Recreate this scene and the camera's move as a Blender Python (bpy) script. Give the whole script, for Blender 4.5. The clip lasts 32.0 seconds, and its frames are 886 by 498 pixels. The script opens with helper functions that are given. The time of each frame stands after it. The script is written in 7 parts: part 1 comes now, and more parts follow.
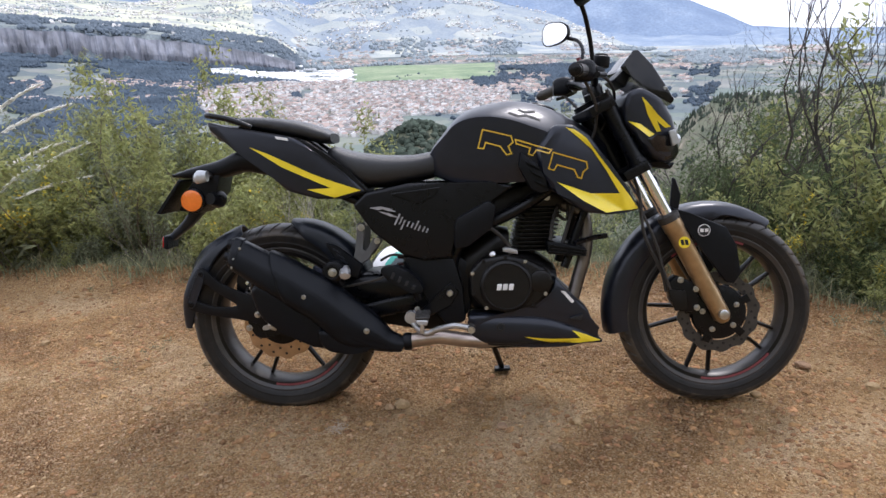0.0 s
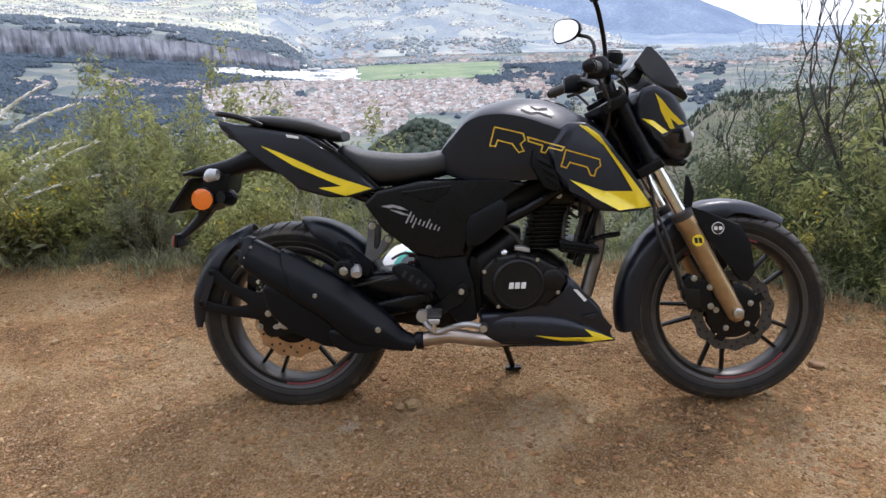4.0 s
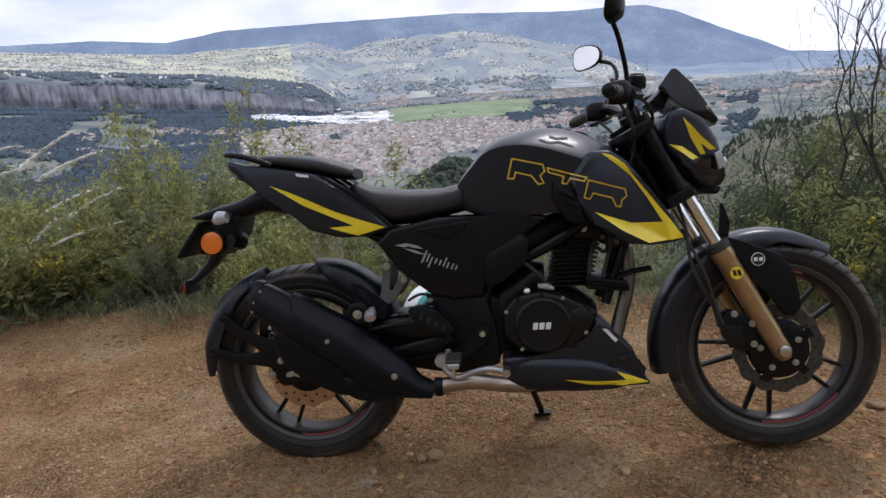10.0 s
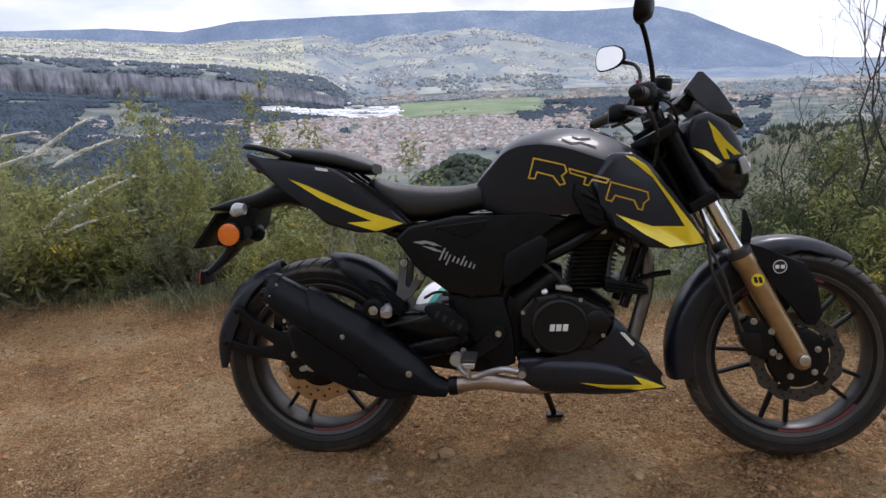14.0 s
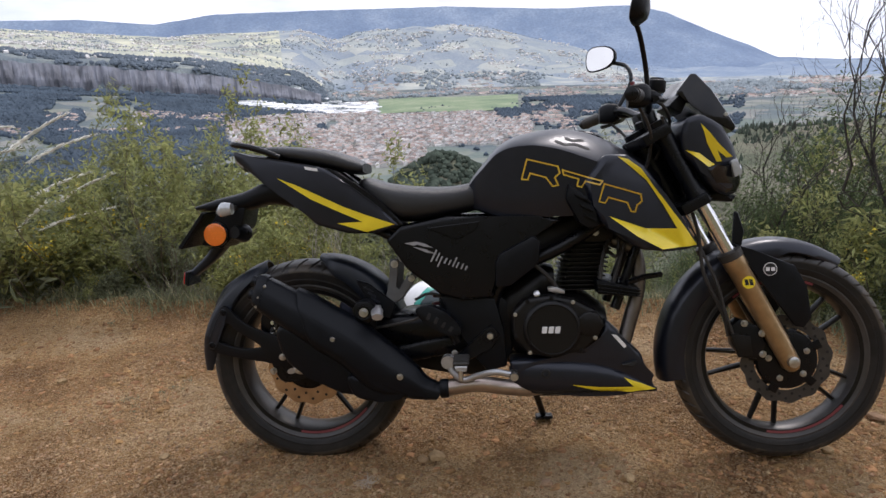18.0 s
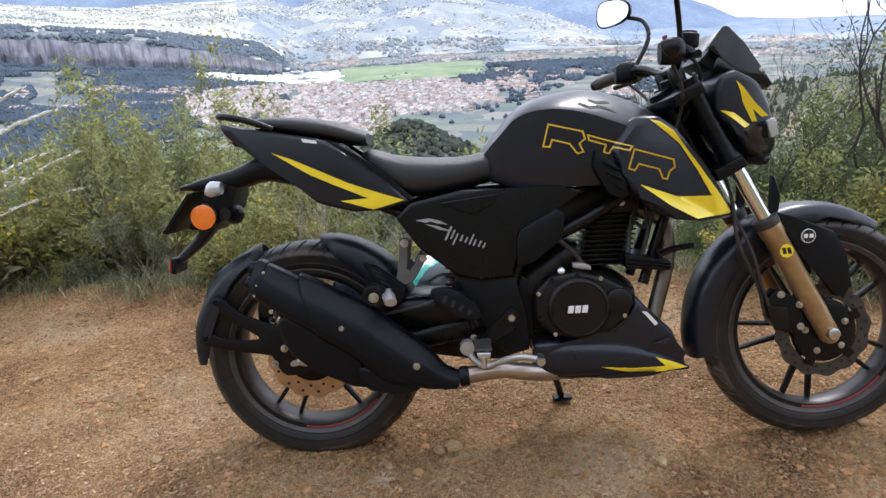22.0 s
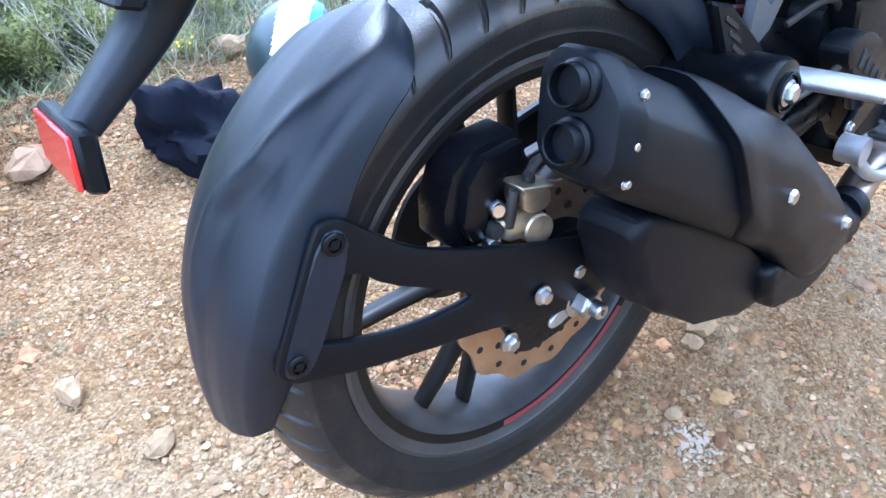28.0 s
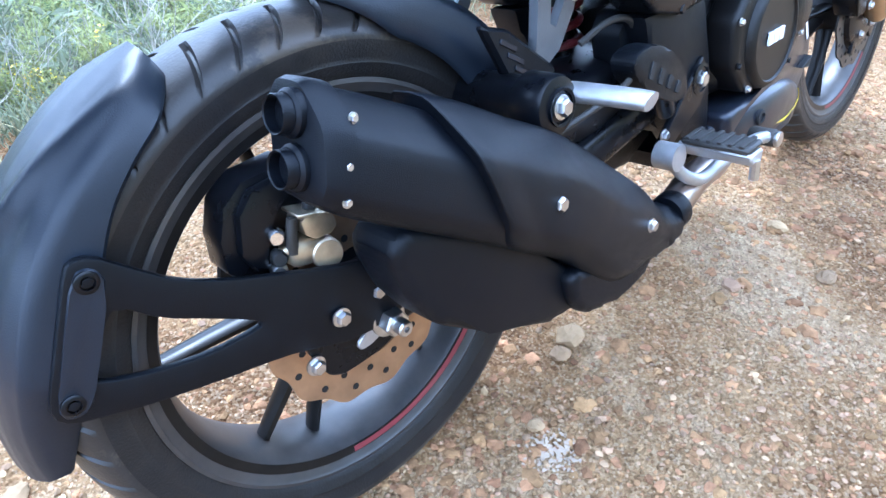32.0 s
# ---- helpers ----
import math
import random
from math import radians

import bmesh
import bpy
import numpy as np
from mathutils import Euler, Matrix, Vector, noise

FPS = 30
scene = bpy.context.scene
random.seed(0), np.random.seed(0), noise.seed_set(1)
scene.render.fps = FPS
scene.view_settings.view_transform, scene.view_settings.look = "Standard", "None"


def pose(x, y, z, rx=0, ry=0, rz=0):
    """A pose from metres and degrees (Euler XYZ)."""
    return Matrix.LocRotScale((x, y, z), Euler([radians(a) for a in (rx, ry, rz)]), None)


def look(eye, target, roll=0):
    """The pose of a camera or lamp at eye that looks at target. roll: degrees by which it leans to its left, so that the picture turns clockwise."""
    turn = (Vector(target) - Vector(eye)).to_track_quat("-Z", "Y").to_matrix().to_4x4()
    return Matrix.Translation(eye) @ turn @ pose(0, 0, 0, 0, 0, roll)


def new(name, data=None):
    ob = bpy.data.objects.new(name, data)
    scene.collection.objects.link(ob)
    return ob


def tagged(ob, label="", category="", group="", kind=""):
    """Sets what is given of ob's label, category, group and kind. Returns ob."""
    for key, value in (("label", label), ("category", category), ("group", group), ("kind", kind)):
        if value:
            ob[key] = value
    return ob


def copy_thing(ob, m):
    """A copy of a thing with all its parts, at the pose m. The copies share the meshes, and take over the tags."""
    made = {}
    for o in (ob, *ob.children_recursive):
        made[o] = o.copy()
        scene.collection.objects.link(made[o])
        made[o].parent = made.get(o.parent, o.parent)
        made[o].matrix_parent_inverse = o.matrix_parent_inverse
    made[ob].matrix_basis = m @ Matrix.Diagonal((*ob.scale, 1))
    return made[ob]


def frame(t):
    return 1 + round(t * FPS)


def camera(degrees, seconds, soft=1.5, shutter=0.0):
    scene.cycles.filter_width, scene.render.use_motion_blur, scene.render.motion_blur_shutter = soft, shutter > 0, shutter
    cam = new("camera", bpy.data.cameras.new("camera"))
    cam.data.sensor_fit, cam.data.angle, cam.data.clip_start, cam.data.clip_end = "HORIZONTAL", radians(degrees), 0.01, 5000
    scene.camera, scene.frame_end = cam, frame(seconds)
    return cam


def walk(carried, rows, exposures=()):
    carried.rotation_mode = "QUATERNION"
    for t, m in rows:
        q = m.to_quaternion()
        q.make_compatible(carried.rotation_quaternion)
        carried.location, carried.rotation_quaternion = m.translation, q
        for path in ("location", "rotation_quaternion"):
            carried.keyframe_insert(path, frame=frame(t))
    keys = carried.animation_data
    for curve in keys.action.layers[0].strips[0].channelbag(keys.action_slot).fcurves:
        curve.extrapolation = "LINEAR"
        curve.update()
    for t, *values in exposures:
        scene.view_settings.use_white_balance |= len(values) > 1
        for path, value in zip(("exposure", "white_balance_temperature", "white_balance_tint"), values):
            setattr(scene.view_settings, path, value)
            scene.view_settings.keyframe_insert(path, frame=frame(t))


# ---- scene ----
cam = camera(65.8, 32.0)
PATH = [
    (0, (0.588, -1.946, 1.18), (0.525, -0.051, 0.544), -1.9),
    (0.5, (0.584, -1.943, 1.192), (0.523, -0.052, 0.544), -2.1),
    (1, (0.583, -1.941, 1.186), (0.505, -0.051, 0.537), -2.3),
    (1.5, (0.58, -1.939, 1.182), (0.518, -0.043, 0.549), -2.4),
    (2, (0.592, -1.94, 1.186), (0.524, -0.043, 0.557), -2.2),
    (2.5, (0.585, -1.938, 1.182), (0.52, -0.044, 0.543), -2.5),
    (3, (0.585, -1.937, 1.18), (0.533, -0.04, 0.547), -2.3),
    (3.5, (0.581, -1.931, 1.179), (0.512, -0.041, 0.528), -2.5),
    (5.5, (0.515, -1.966, 1.157), (0.431, -0.051, 0.586), -0.9),
    (6, (0.513, -1.967, 1.154), (0.437, -0.054, 0.573), -1.6),
    (6.5, (0.516, -1.966, 1.158), (0.447, -0.047, 0.596), -2.4),
    (7, (0.512, -1.963, 1.159), (0.441, -0.047, 0.587), -2.2),
    (7.5, (0.5, -1.946, 1.151), (0.366, -0.043, 0.549), -1.1),
    (8, (0.537, -1.887, 1.146), (0.263, 0.01, 0.573), -4.3),
    (8.5, (0.603, -1.834, 1.151), (0.368, 0.07, 0.587), -3.8),
    (9, (0.631, -1.834, 1.15), (0.465, 0.088, 0.623), -4.4),
    (9.5, (0.621, -1.832, 1.145), (0.476, 0.088, 0.606), -3.9),
    (10, (0.61, -1.828, 1.145), (0.436, 0.093, 0.616), -4.4),
    (10.5, (0.596, -1.821, 1.144), (0.422, 0.096, 0.6), -2.9),
    (11, (0.595, -1.819, 1.144), (0.429, 0.101, 0.609), -3.8),
    (11.5, (0.588, -1.812, 1.141), (0.413, 0.103, 0.591), -3.3),
    (12, (0.582, -1.811, 1.141), (0.396, 0.104, 0.594), -3.3),
    (12.5, (0.58, -1.808, 1.142), (0.399, 0.104, 0.584), -2.9),
    (13, (0.583, -1.814, 1.144), (0.415, 0.103, 0.602), -3.0),
    (13.5, (0.58, -1.816, 1.146), (0.397, 0.101, 0.606), -3.3),
    (14, (0.577, -1.817, 1.147), (0.384, 0.099, 0.61), -2.9),
    (14.5, (0.58, -1.819, 1.145), (0.396, 0.1, 0.612), -3.4),
    (16.5, (0.572, -1.809, 1.147), (0.38, 0.104, 0.596), -2.4),
    (17, (0.555, -1.804, 1.15), (0.4, 0.114, 0.605), -1.8),
    (17.5, (0.541, -1.8, 1.155), (0.4, 0.12, 0.611), -1.9),
    (18, (0.537, -1.797, 1.156), (0.409, 0.122, 0.606), -2.2),
    (18.5, (0.538, -1.794, 1.153), (0.398, 0.125, 0.607), -2.3),
    (19, (0.518, -1.785, 1.154), (0.373, 0.127, 0.586), -1.2),
    (19.5, (0.478, -1.771, 1.151), (0.347, 0.135, 0.56), -0.8),
    (20, (0.416, -1.755, 1.15), (0.345, 0.152, 0.549), -0.5),
    (20.5, (0.363, -1.739, 1.148), (0.349, 0.17, 0.549), -0.4),
    (21, (0.332, -1.717, 1.151), (0.326, 0.185, 0.534), -0.7),
    (21.5, (0.375, -1.68, 1.139), (0.338, 0.217, 0.508), -2.4),
    (22, (0.412, -1.643, 1.136), (0.371, 0.251, 0.496), -3.3),
    (22.5, (0.368, -1.601, 1.122), (0.334, 0.277, 0.435), -4.9),
    (23, (0.196, -1.533, 1.107), (0.362, 0.327, 0.392), -4.0),
    (23.5, (0.028, -1.441, 1.084), (0.343, 0.335, 0.221), -2.0),
    (24, (-0.048, -1.247, 1.015), (0.479, 0.416, 0.035), -0.3),
    (24.5, (-0.103, -1.026, 0.982), (0.579, 0.516, -0.094), 1.7),
    (25, (-0.184, -0.84, 0.92), (0.681, 0.559, -0.217), 6.8),
    (25.5, (-0.288, -0.658, 0.888), (0.672, 0.651, -0.281), 4.4),
    (26, (-0.319, -0.508, 0.839), (0.661, 0.708, -0.409), 6.1),
    (26.5, (-0.314, -0.41, 0.801), (0.656, 0.753, -0.506), 3.5),
    (28.5, (-0.463, -0.284, 0.777), (0.623, 0.786, -0.517), 4.0),
    (29, (-0.445, -0.299, 0.778), (0.696, 0.721, -0.509), 3.6),
    (29.5, (-0.429, -0.332, 0.783), (0.701, 0.728, -0.483), 1.9),
    (30, (-0.398, -0.362, 0.774), (0.703, 0.724, -0.494), 1.5),
    (30.5, (-0.382, -0.385, 0.776), (0.738, 0.708, -0.47), 1.0),
    (31, (-0.38, -0.392, 0.776), (0.737, 0.715, -0.46), 0.9),
    (31.5, (-0.37, -0.399, 0.776), (0.752, 0.717, -0.447), 1.0),
    (32, (-0.331, -0.422, 0.787), (0.8, 0.686, -0.435), 0.9),
]
EXPOSURES = [(0, 0.66, 6150, 17), (3.5, 0.64, 6150, 17), (6, 0.26, 6350, 17), (7, 0.16, 6300, 17), (7.6, 0.34, 6300, 17), (8, 0.46, 6300, 17), (8.5, 0.20, 6200, 17), (9, -0.10, 6150, 18), (11, 0.10, 6250, 17),
             (13, 0.06, 6250, 18), (19, 0.26, 6400, 17), (20, 0.36, 6400, 17), (21, 0.48, 6300, 16), (22, 0.78, 6150, 16), (23, 1.10, 5950, 15), (24, 1.88, 5450, 16), (25, 2.18, 5120, 16), (26, 2.36, 4850, 14), (29, 2.22, 4620, 11), (32, 2.44, 4540, 10)]
walk(cam, [(t, look(eye, target, roll)) for t, eye, target, roll in PATH], EXPOSURES)

# ---- world and light: bright, thin overcast ----
world = bpy.data.worlds.new("sky")
scene.world = world
world.use_nodes = True
wn, wl = world.node_tree.nodes, world.node_tree.links
wn.clear()
SUN_EL, SUN_AZ = 52, 25
w_out = wn.new("ShaderNodeOutputWorld")
w_bg = wn.new("ShaderNodeBackground")
w_sky = wn.new("ShaderNodeTexSky")
w_sky.sky_type = "NISHITA"
w_sky.sun_disc = False
w_sky.sun_elevation, w_sky.sun_rotation = radians(SUN_EL), radians(SUN_AZ)
w_sky.air_density, w_sky.dust_density, w_sky.ozone_density = 1.0, 3.0, 1.5
w_co = wn.new("ShaderNodeTexCoord")
w_map = wn.new("ShaderNodeMapping")
w_map.inputs["Scale"].default_value = (1.0, 1.0, 3.2)
w_noise = wn.new("ShaderNodeTexNoise")
w_noise.inputs["Scale"].default_value = 2.2
w_noise.inputs["Detail"].default_value = 7.0
w_noise.inputs["Roughness"].default_value = 0.55
w_ramp = wn.new("ShaderNodeValToRGB")
w_ramp.color_ramp.elements[0].position, w_ramp.color_ramp.elements[1].position = 0.20, 0.44
w_mix = wn.new("ShaderNodeMixRGB")
w_cloud = wn.new("ShaderNodeTexNoise")
w_cloud.inputs["Scale"].default_value, w_cloud.inputs["Detail"].default_value = 4.5, 6.0
w_tone = wn.new("ShaderNodeValToRGB")
w_tone.color_ramp.elements[0].position, w_tone.color_ramp.elements[1].position = 0.36, 0.62
w_tone.color_ramp.elements[0].color, w_tone.color_ramp.elements[1].color = (7.6, 8.4, 9.8, 1), (11.2, 11.6, 12.0, 1)
wl.new(w_map.outputs["Vector"], w_cloud.inputs["Vector"])
wl.new(w_cloud.outputs["Fac"], w_tone.inputs["Fac"])
wl.new(w_tone.outputs["Color"], w_mix.inputs["Color2"])
wl.new(w_co.outputs["Generated"], w_map.inputs["Vector"])
wl.new(w_map.outputs["Vector"], w_noise.inputs["Vector"])
wl.new(w_noise.outputs["Fac"], w_ramp.inputs["Fac"])
wl.new(w_ramp.outputs["Color"], w_mix.inputs["Fac"])
wl.new(w_sky.outputs["Color"], w_mix.inputs["Color1"])
wl.new(w_mix.outputs["Color"], w_bg.inputs["Color"])
w_bg.inputs["Strength"].default_value = 0.101
wl.new(w_bg.outputs["Background"], w_out.inputs["Surface"])

sun_data = bpy.data.lights.new("sun", "SUN")
sun_data.energy, sun_data.angle, sun_data.color = 1.55, radians(16), (1.0, 0.95, 0.88)
sun = new("sun", sun_data)
sun.rotation_euler = Euler((radians(90 - SUN_EL), 0, radians(180 - SUN_AZ)))


# ---- materials ----
def mat(name, color, rough=0.6, metal=0.0, coat=0.0, vary=0.15, scale=30.0, bump=0.0, bscale=0.0, dust=0.0, spec=0.5, island=False, coords="Object", stretch=None, patch=(0.42, 0.72)):
    """A node material with fine variation of colour and roughness, optional relief and a thin layer of dust on it."""
    m = bpy.data.materials.new(name)
    m.use_nodes = True
    n, l = m.node_tree.nodes, m.node_tree.links
    b = n["Principled BSDF"]
    co = n.new("ShaderNodeTexCoord")
    tex = n.new("ShaderNodeTexNoise")
    tex.inputs["Scale"].default_value, tex.inputs["Detail"].default_value = scale, 6.0
    if stretch:
        mp = n.new("ShaderNodeMapping")
        mp.inputs["Scale"].default_value = stretch
        l.new(co.outputs[coords], mp.inputs["Vector"])
        l.new(mp.outputs["Vector"], tex.inputs["Vector"])
    else:
        l.new(co.outputs[coords], tex.inputs["Vector"])
    hsv = n.new("ShaderNodeHueSaturation")
    hsv.inputs["Color"].default_value = (*color, 1)
    rng = n.new("ShaderNodeMapRange")
    rng.inputs["From Min"].default_value, rng.inputs["From Max"].default_value = 0.3, 0.7
    rng.inputs["To Min"].default_value, rng.inputs["To Max"].default_value = 1 - vary, 1 + vary
    l.new(tex.outputs["Fac"], rng.inputs["Value"])
    l.new(rng.outputs["Result"], hsv.inputs["Value"])
    col = hsv.outputs["Color"]
    if island:
        geo = n.new("ShaderNodeNewGeometry")
        h2 = n.new("ShaderNodeHueSaturation")
        r2 = n.new("ShaderNodeMapRange")
        r2.inputs["To Min"].default_value, r2.inputs["To Max"].default_value = 0.6, 1.3
        l.new(geo.outputs["Random Per Island"], r2.inputs["Value"])
        l.new(r2.outputs["Result"], h2.inputs["Value"])
        r3 = n.new("ShaderNodeMapRange")
        r3.inputs["To Min"].default_value, r3.inputs["To Max"].default_value = 0.492, 0.512
        mul = n.new("ShaderNodeMath")
        mul.operation = "FRACT"
        mm = n.new("ShaderNodeMath")
        mm.operation = "MULTIPLY"
        mm.inputs[1].default_value = 7.31
        l.new(geo.outputs["Random Per Island"], mm.inputs[0])
        l.new(mm.outputs[0], mul.inputs[0])
        l.new(mul.outputs[0], r3.inputs["Value"])
        l.new(r3.outputs["Result"], h2.inputs["Hue"])
        l.new(col, h2.inputs["Color"])
        col = h2.outputs["Color"]
    if dust:
        t2 = n.new("ShaderNodeTexNoise")
        t2.inputs["Scale"].default_value, t2.inputs["Detail"].default_value, t2.inputs["Roughness"].default_value = 9.0, 8.0, 0.7
        l.new(co.outputs[coords], t2.inputs["Vector"])
        r = n.new("ShaderNodeMapRange")
        r.inputs["From Min"].default_value, r.inputs["From Max"].default_value = patch
        r.inputs["To Min"].default_value, r.inputs["To Max"].default_value = dust * 0.25, dust
        l.new(t2.outputs["Fac"], r.inputs["Value"])
        mx = n.new("ShaderNodeMixRGB")
        mx.inputs["Color2"].default_value = (0.33, 0.25, 0.17, 1)
        l.new(r.outputs["Result"], mx.inputs["Fac"])
        l.new(col, mx.inputs["Color1"])
        col = mx.outputs["Color"]
    l.new(col, b.inputs["Base Color"])
    rr = n.new("ShaderNodeMapRange")
    rr.inputs["To Min"].default_value, rr.inputs["To Max"].default_value = max(0.02, rough * 0.75), min(1, rough * 1.25)
    l.new(tex.outputs["Fac"], rr.inputs["Value"])
    l.new(rr.outputs["Result"], b.inputs["Roughness"])
    b.inputs["Metallic"].default_value = metal
    b.inputs["Specular IOR Level"].default_value = spec
    b.inputs["Coat Weight"].default_value = coat
    b.inputs["Coat Roughness"].default_value = 0.06
    if bump:
        t3 = n.new("ShaderNodeTexNoise")
        t3.inputs["Scale"].default_value, t3.inputs["Detail"].default_value = bscale or scale * 6, 4.0
        l.new(co.outputs[coords], t3.inputs["Vector"])
        bp = n.new("ShaderNodeBump")
        bp.inputs["Strength"].default_value, bp.inputs["Distance"].default_value = bump, 0.002
        l.new(t3.outputs["Fac"], bp.inputs["Height"])
        l.new(bp.outputs["Normal"], b.inputs["Normal"])
    return m


PAINT = mat("grey_paint", (0.0125, 0.0150, 0.0240), 0.35, 0.35, 0.15, 0.08, 40, dust=0.004, spec=0.45)
# these blacks hold the sky's light as blue; HUGGER is the lighter, lit copy
BLACKPAINT = mat("black_paint", (0.0028, 0.0034, 0.0052), 0.29, 0.0, 0.0, 0.1, 40, dust=0.003, spec=0.25)
PLASTIC = mat("black_plastic", (0.0028, 0.0038, 0.0060), 0.38, 0, 0, 0.15, 60, 0.25, 900, dust=0.003, spec=0.20)
HUGGER = mat("skylit_black_plastic", (0.0085, 0.0122, 0.0200), 0.38, 0, 0, 0.06, 30, 0.15, 700, dust=0.012, spec=0.34, patch=(0.52, 0.75))
EXHAUST = mat("matt_black_coating", (0.0025, 0.0036, 0.0062), 0.36, 0, 0, 0.12, 25, 0.25, 1100, dust=0.007, spec=0.19, patch=(0.52, 0.75))
ENGINE = mat("engine_black", (0.0040, 0.0040, 0.0046), 0.38, 0.0, 0, 0.25, 50, 0.3, 500, dust=0.010, spec=0.28)
YELLOW = mat("yellow_decal", (0.80, 0.62, 0.02), 0.35, 0, 0.5, 0.06, 30)
YELLOWLINE = mat("gold_line_decal", (0.62, 0.40, 0.03), 0.4, 0, 0.4, 0.1, 40)
WHITE = mat("white_emblem", (0.75, 0.75, 0.76), 0.4, 0.1, 0, 0.08, 60)
SILVER = mat("silver_emblem", (0.30, 0.30, 0.32), 0.4, 0.2, 0, 0.12, 60)
SEAT = mat("seat_vinyl", (0.0085, 0.0088, 0.0102), 0.40, 0, 0, 0.2, 60, 0.5, 700, dust=0.008, spec=0.5)
TYRE = mat("tyre_tread", (0.011, 0.0115, 0.013), 0.40, 0, 0, 0.3, 30, 0.2, 300, dust=0.15, spec=0.38, patch=(0.53, 0.58))
SIDEWALL = mat("tyre_sidewall", (0.0095, 0.0098, 0.011), 0.44, 0, 0, 0.25, 40, 0.35, 400, dust=0.05, spec=0.28, patch=(0.50, 0.70))
RIM = mat("black_alloy", (0.0045, 0.0045, 0.005), 0.32, 0.0, 0.0, 0.2, 40, dust=0.03, spec=0.2)
RIMLIP = mat("dusty_rim", (0.036, 0.037, 0.040), 0.40, 0.3, 0, 0.25, 30, dust=0.12)
RED = mat("red_rim_tape", (0.17, 0.022, 0.034), 0.45, 0, 0.0, 0.15, 60, dust=0.12)
CHROME = mat("chrome", (0.78, 0.78, 0.80), 0.12, 1.0, 0, 0.05, 50)
STEEL = mat("zinc_steel", (0.55, 0.55, 0.56), 0.32, 1.0, 0, 0.15, 90)
ALLOY = mat("cast_alloy", (0.44, 0.44, 0.45), 0.42, 0.75, 0, 0.12, 60, 0.2, 500, dust=0.06)
GOLD = mat("gold_fork", (0.40, 0.27, 0.14), 0.36, 0.7, 0.2, 0.12, 50, dust=0.10)
BRASS = mat("gold_caliper", (0.52, 0.45, 0.33), 0.38, 0.85, 0, 0.2, 70, dust=0.08)
DISC = mat("brake_disc", (0.46, 0.31, 0.19), 0.35, 0.8, 0, 0.2, 30)
DISCF = mat("steel_disc", (0.060, 0.058, 0.058), 0.4, 0.6, 0, 0.2, 30, dust=0.05)
PIPE = mat("header_pipe", (0.42, 0.35, 0.31), 0.34, 0.95, 0, 0.25, 18, dust=0.10)
PIPEDARK = mat("dull_header_pipe", (0.16, 0.145, 0.135), 0.40, 0.9, 0, 0.25, 18, dust=0.08)
ORANGE = mat("orange_lens", (0.85, 0.20, 0.02), 0.25, 0, 0.5, 0.06, 200)
REDLENS = mat("red_reflector", (0.55, 0.02, 0.02), 0.22, 0, 0.6, 0.1, 400)
LENS = mat("clear_lens", (0.44, 0.46, 0.48), 0.12, 0.3, 0.8, 0.1, 60)
SPRING = mat("red_spring", (0.06, 0.006, 0.008), 0.4, 0.1, 0.1, 0.1, 60)
BRACKET = mat("satin_grey_bracket", (0.115, 0.120, 0.130), 0.42, 0.4, 0, 0.12, 40, 0.2, 500, dust=0.02)
RUBBER = mat("black_rubber", (0.018, 0.018, 0.018), 0.6, 0, 0, 0.2, 60, 0.4, 600, dust=0.06)
MIRROR = mat("mirror_glass", (0.66, 0.67, 0.69), 0.02, 1.0, 0, 0.02, 20)
TINT = mat("tinted_screen", (0.004, 0.004, 0.005), 0.16, 0, 0.15, 0.1, 30, spec=0.3)
PLATE = mat("plate_yellow", (0.75, 0.52, 0.04), 0.45, 0, 0, 0.06, 40)
# near-black: painted shade of holes, slots and gaps, also black stickers and small parts
DARK = mat("gap_shade_and_black", (0.008, 0.008, 0.009), 0.7, 0, 0, 0.1, 50)
CLOTH = mat("navy_cloth", (0.003, 0.0042, 0.010), 0.85, 0, 0, 0.25, 90, 0.5, 900, spec=0.12)
HELMW = mat("white_shell", (0.78, 0.78, 0.78), 0.25, 0, 0.6, 0.05, 30)
HELMG = mat("grey_shell", (0.030, 0.045, 0.050), 0.3, 0, 0.2, 0.1, 30)
TEAL = mat("teal_band", (0.02, 0.34, 0.27), 0.3, 0, 0.6, 0.1, 30)
STONE = mat("ochre_stone", (0.27, 0.18, 0.105), 0.9, 0, 0, 0.3, 25, 0.8, 150, island=True, spec=0.15)
GRAVEL = mat("gravel_stone", (0.33, 0.215, 0.122), 0.9, 0, 0, 0.3, 60, island=True, spec=0.2)
CLOD = mat("ochre_crumbs", (0.262, 0.145, 0.070), 0.95, 0, 0, 0.35, 60, 0.8, 260, island=True, spec=0.1)
CHALK = mat("chalky_splash", (0.38, 0.30, 0.22), 0.9, 0, 0, 0.25, 40, 0.6, 200, spec=0.1)
BARK = mat("grey_bark", (0.16, 0.13, 0.10), 0.9, 0, 0, 0.3, 40, 0.4, 200, spec=0.2)
DARKBARK = mat("dark_bark", (0.05, 0.043, 0.038), 0.9, 0, 0, 0.3, 40, 0.4, 200, spec=0.2)
TWIG = mat("dry_twig", (0.42, 0.38, 0.33), 0.85, 0, 0, 0.25, 40, spec=0.2, island=True)
LEAF = mat("dark_leaf", (0.105, 0.140, 0.060), 0.5, 0, 0, 0.25, 12, island=True, spec=0.4)
LEAF2 = mat("yellow_green_leaf", (0.320, 0.335, 0.135), 0.5, 0, 0, 0.25, 12, island=True, spec=0.35)
LEAF3 = mat("grey_green_leaf", (0.240, 0.262, 0.170), 0.55, 0, 0, 0.25, 12, island=True, spec=0.3)
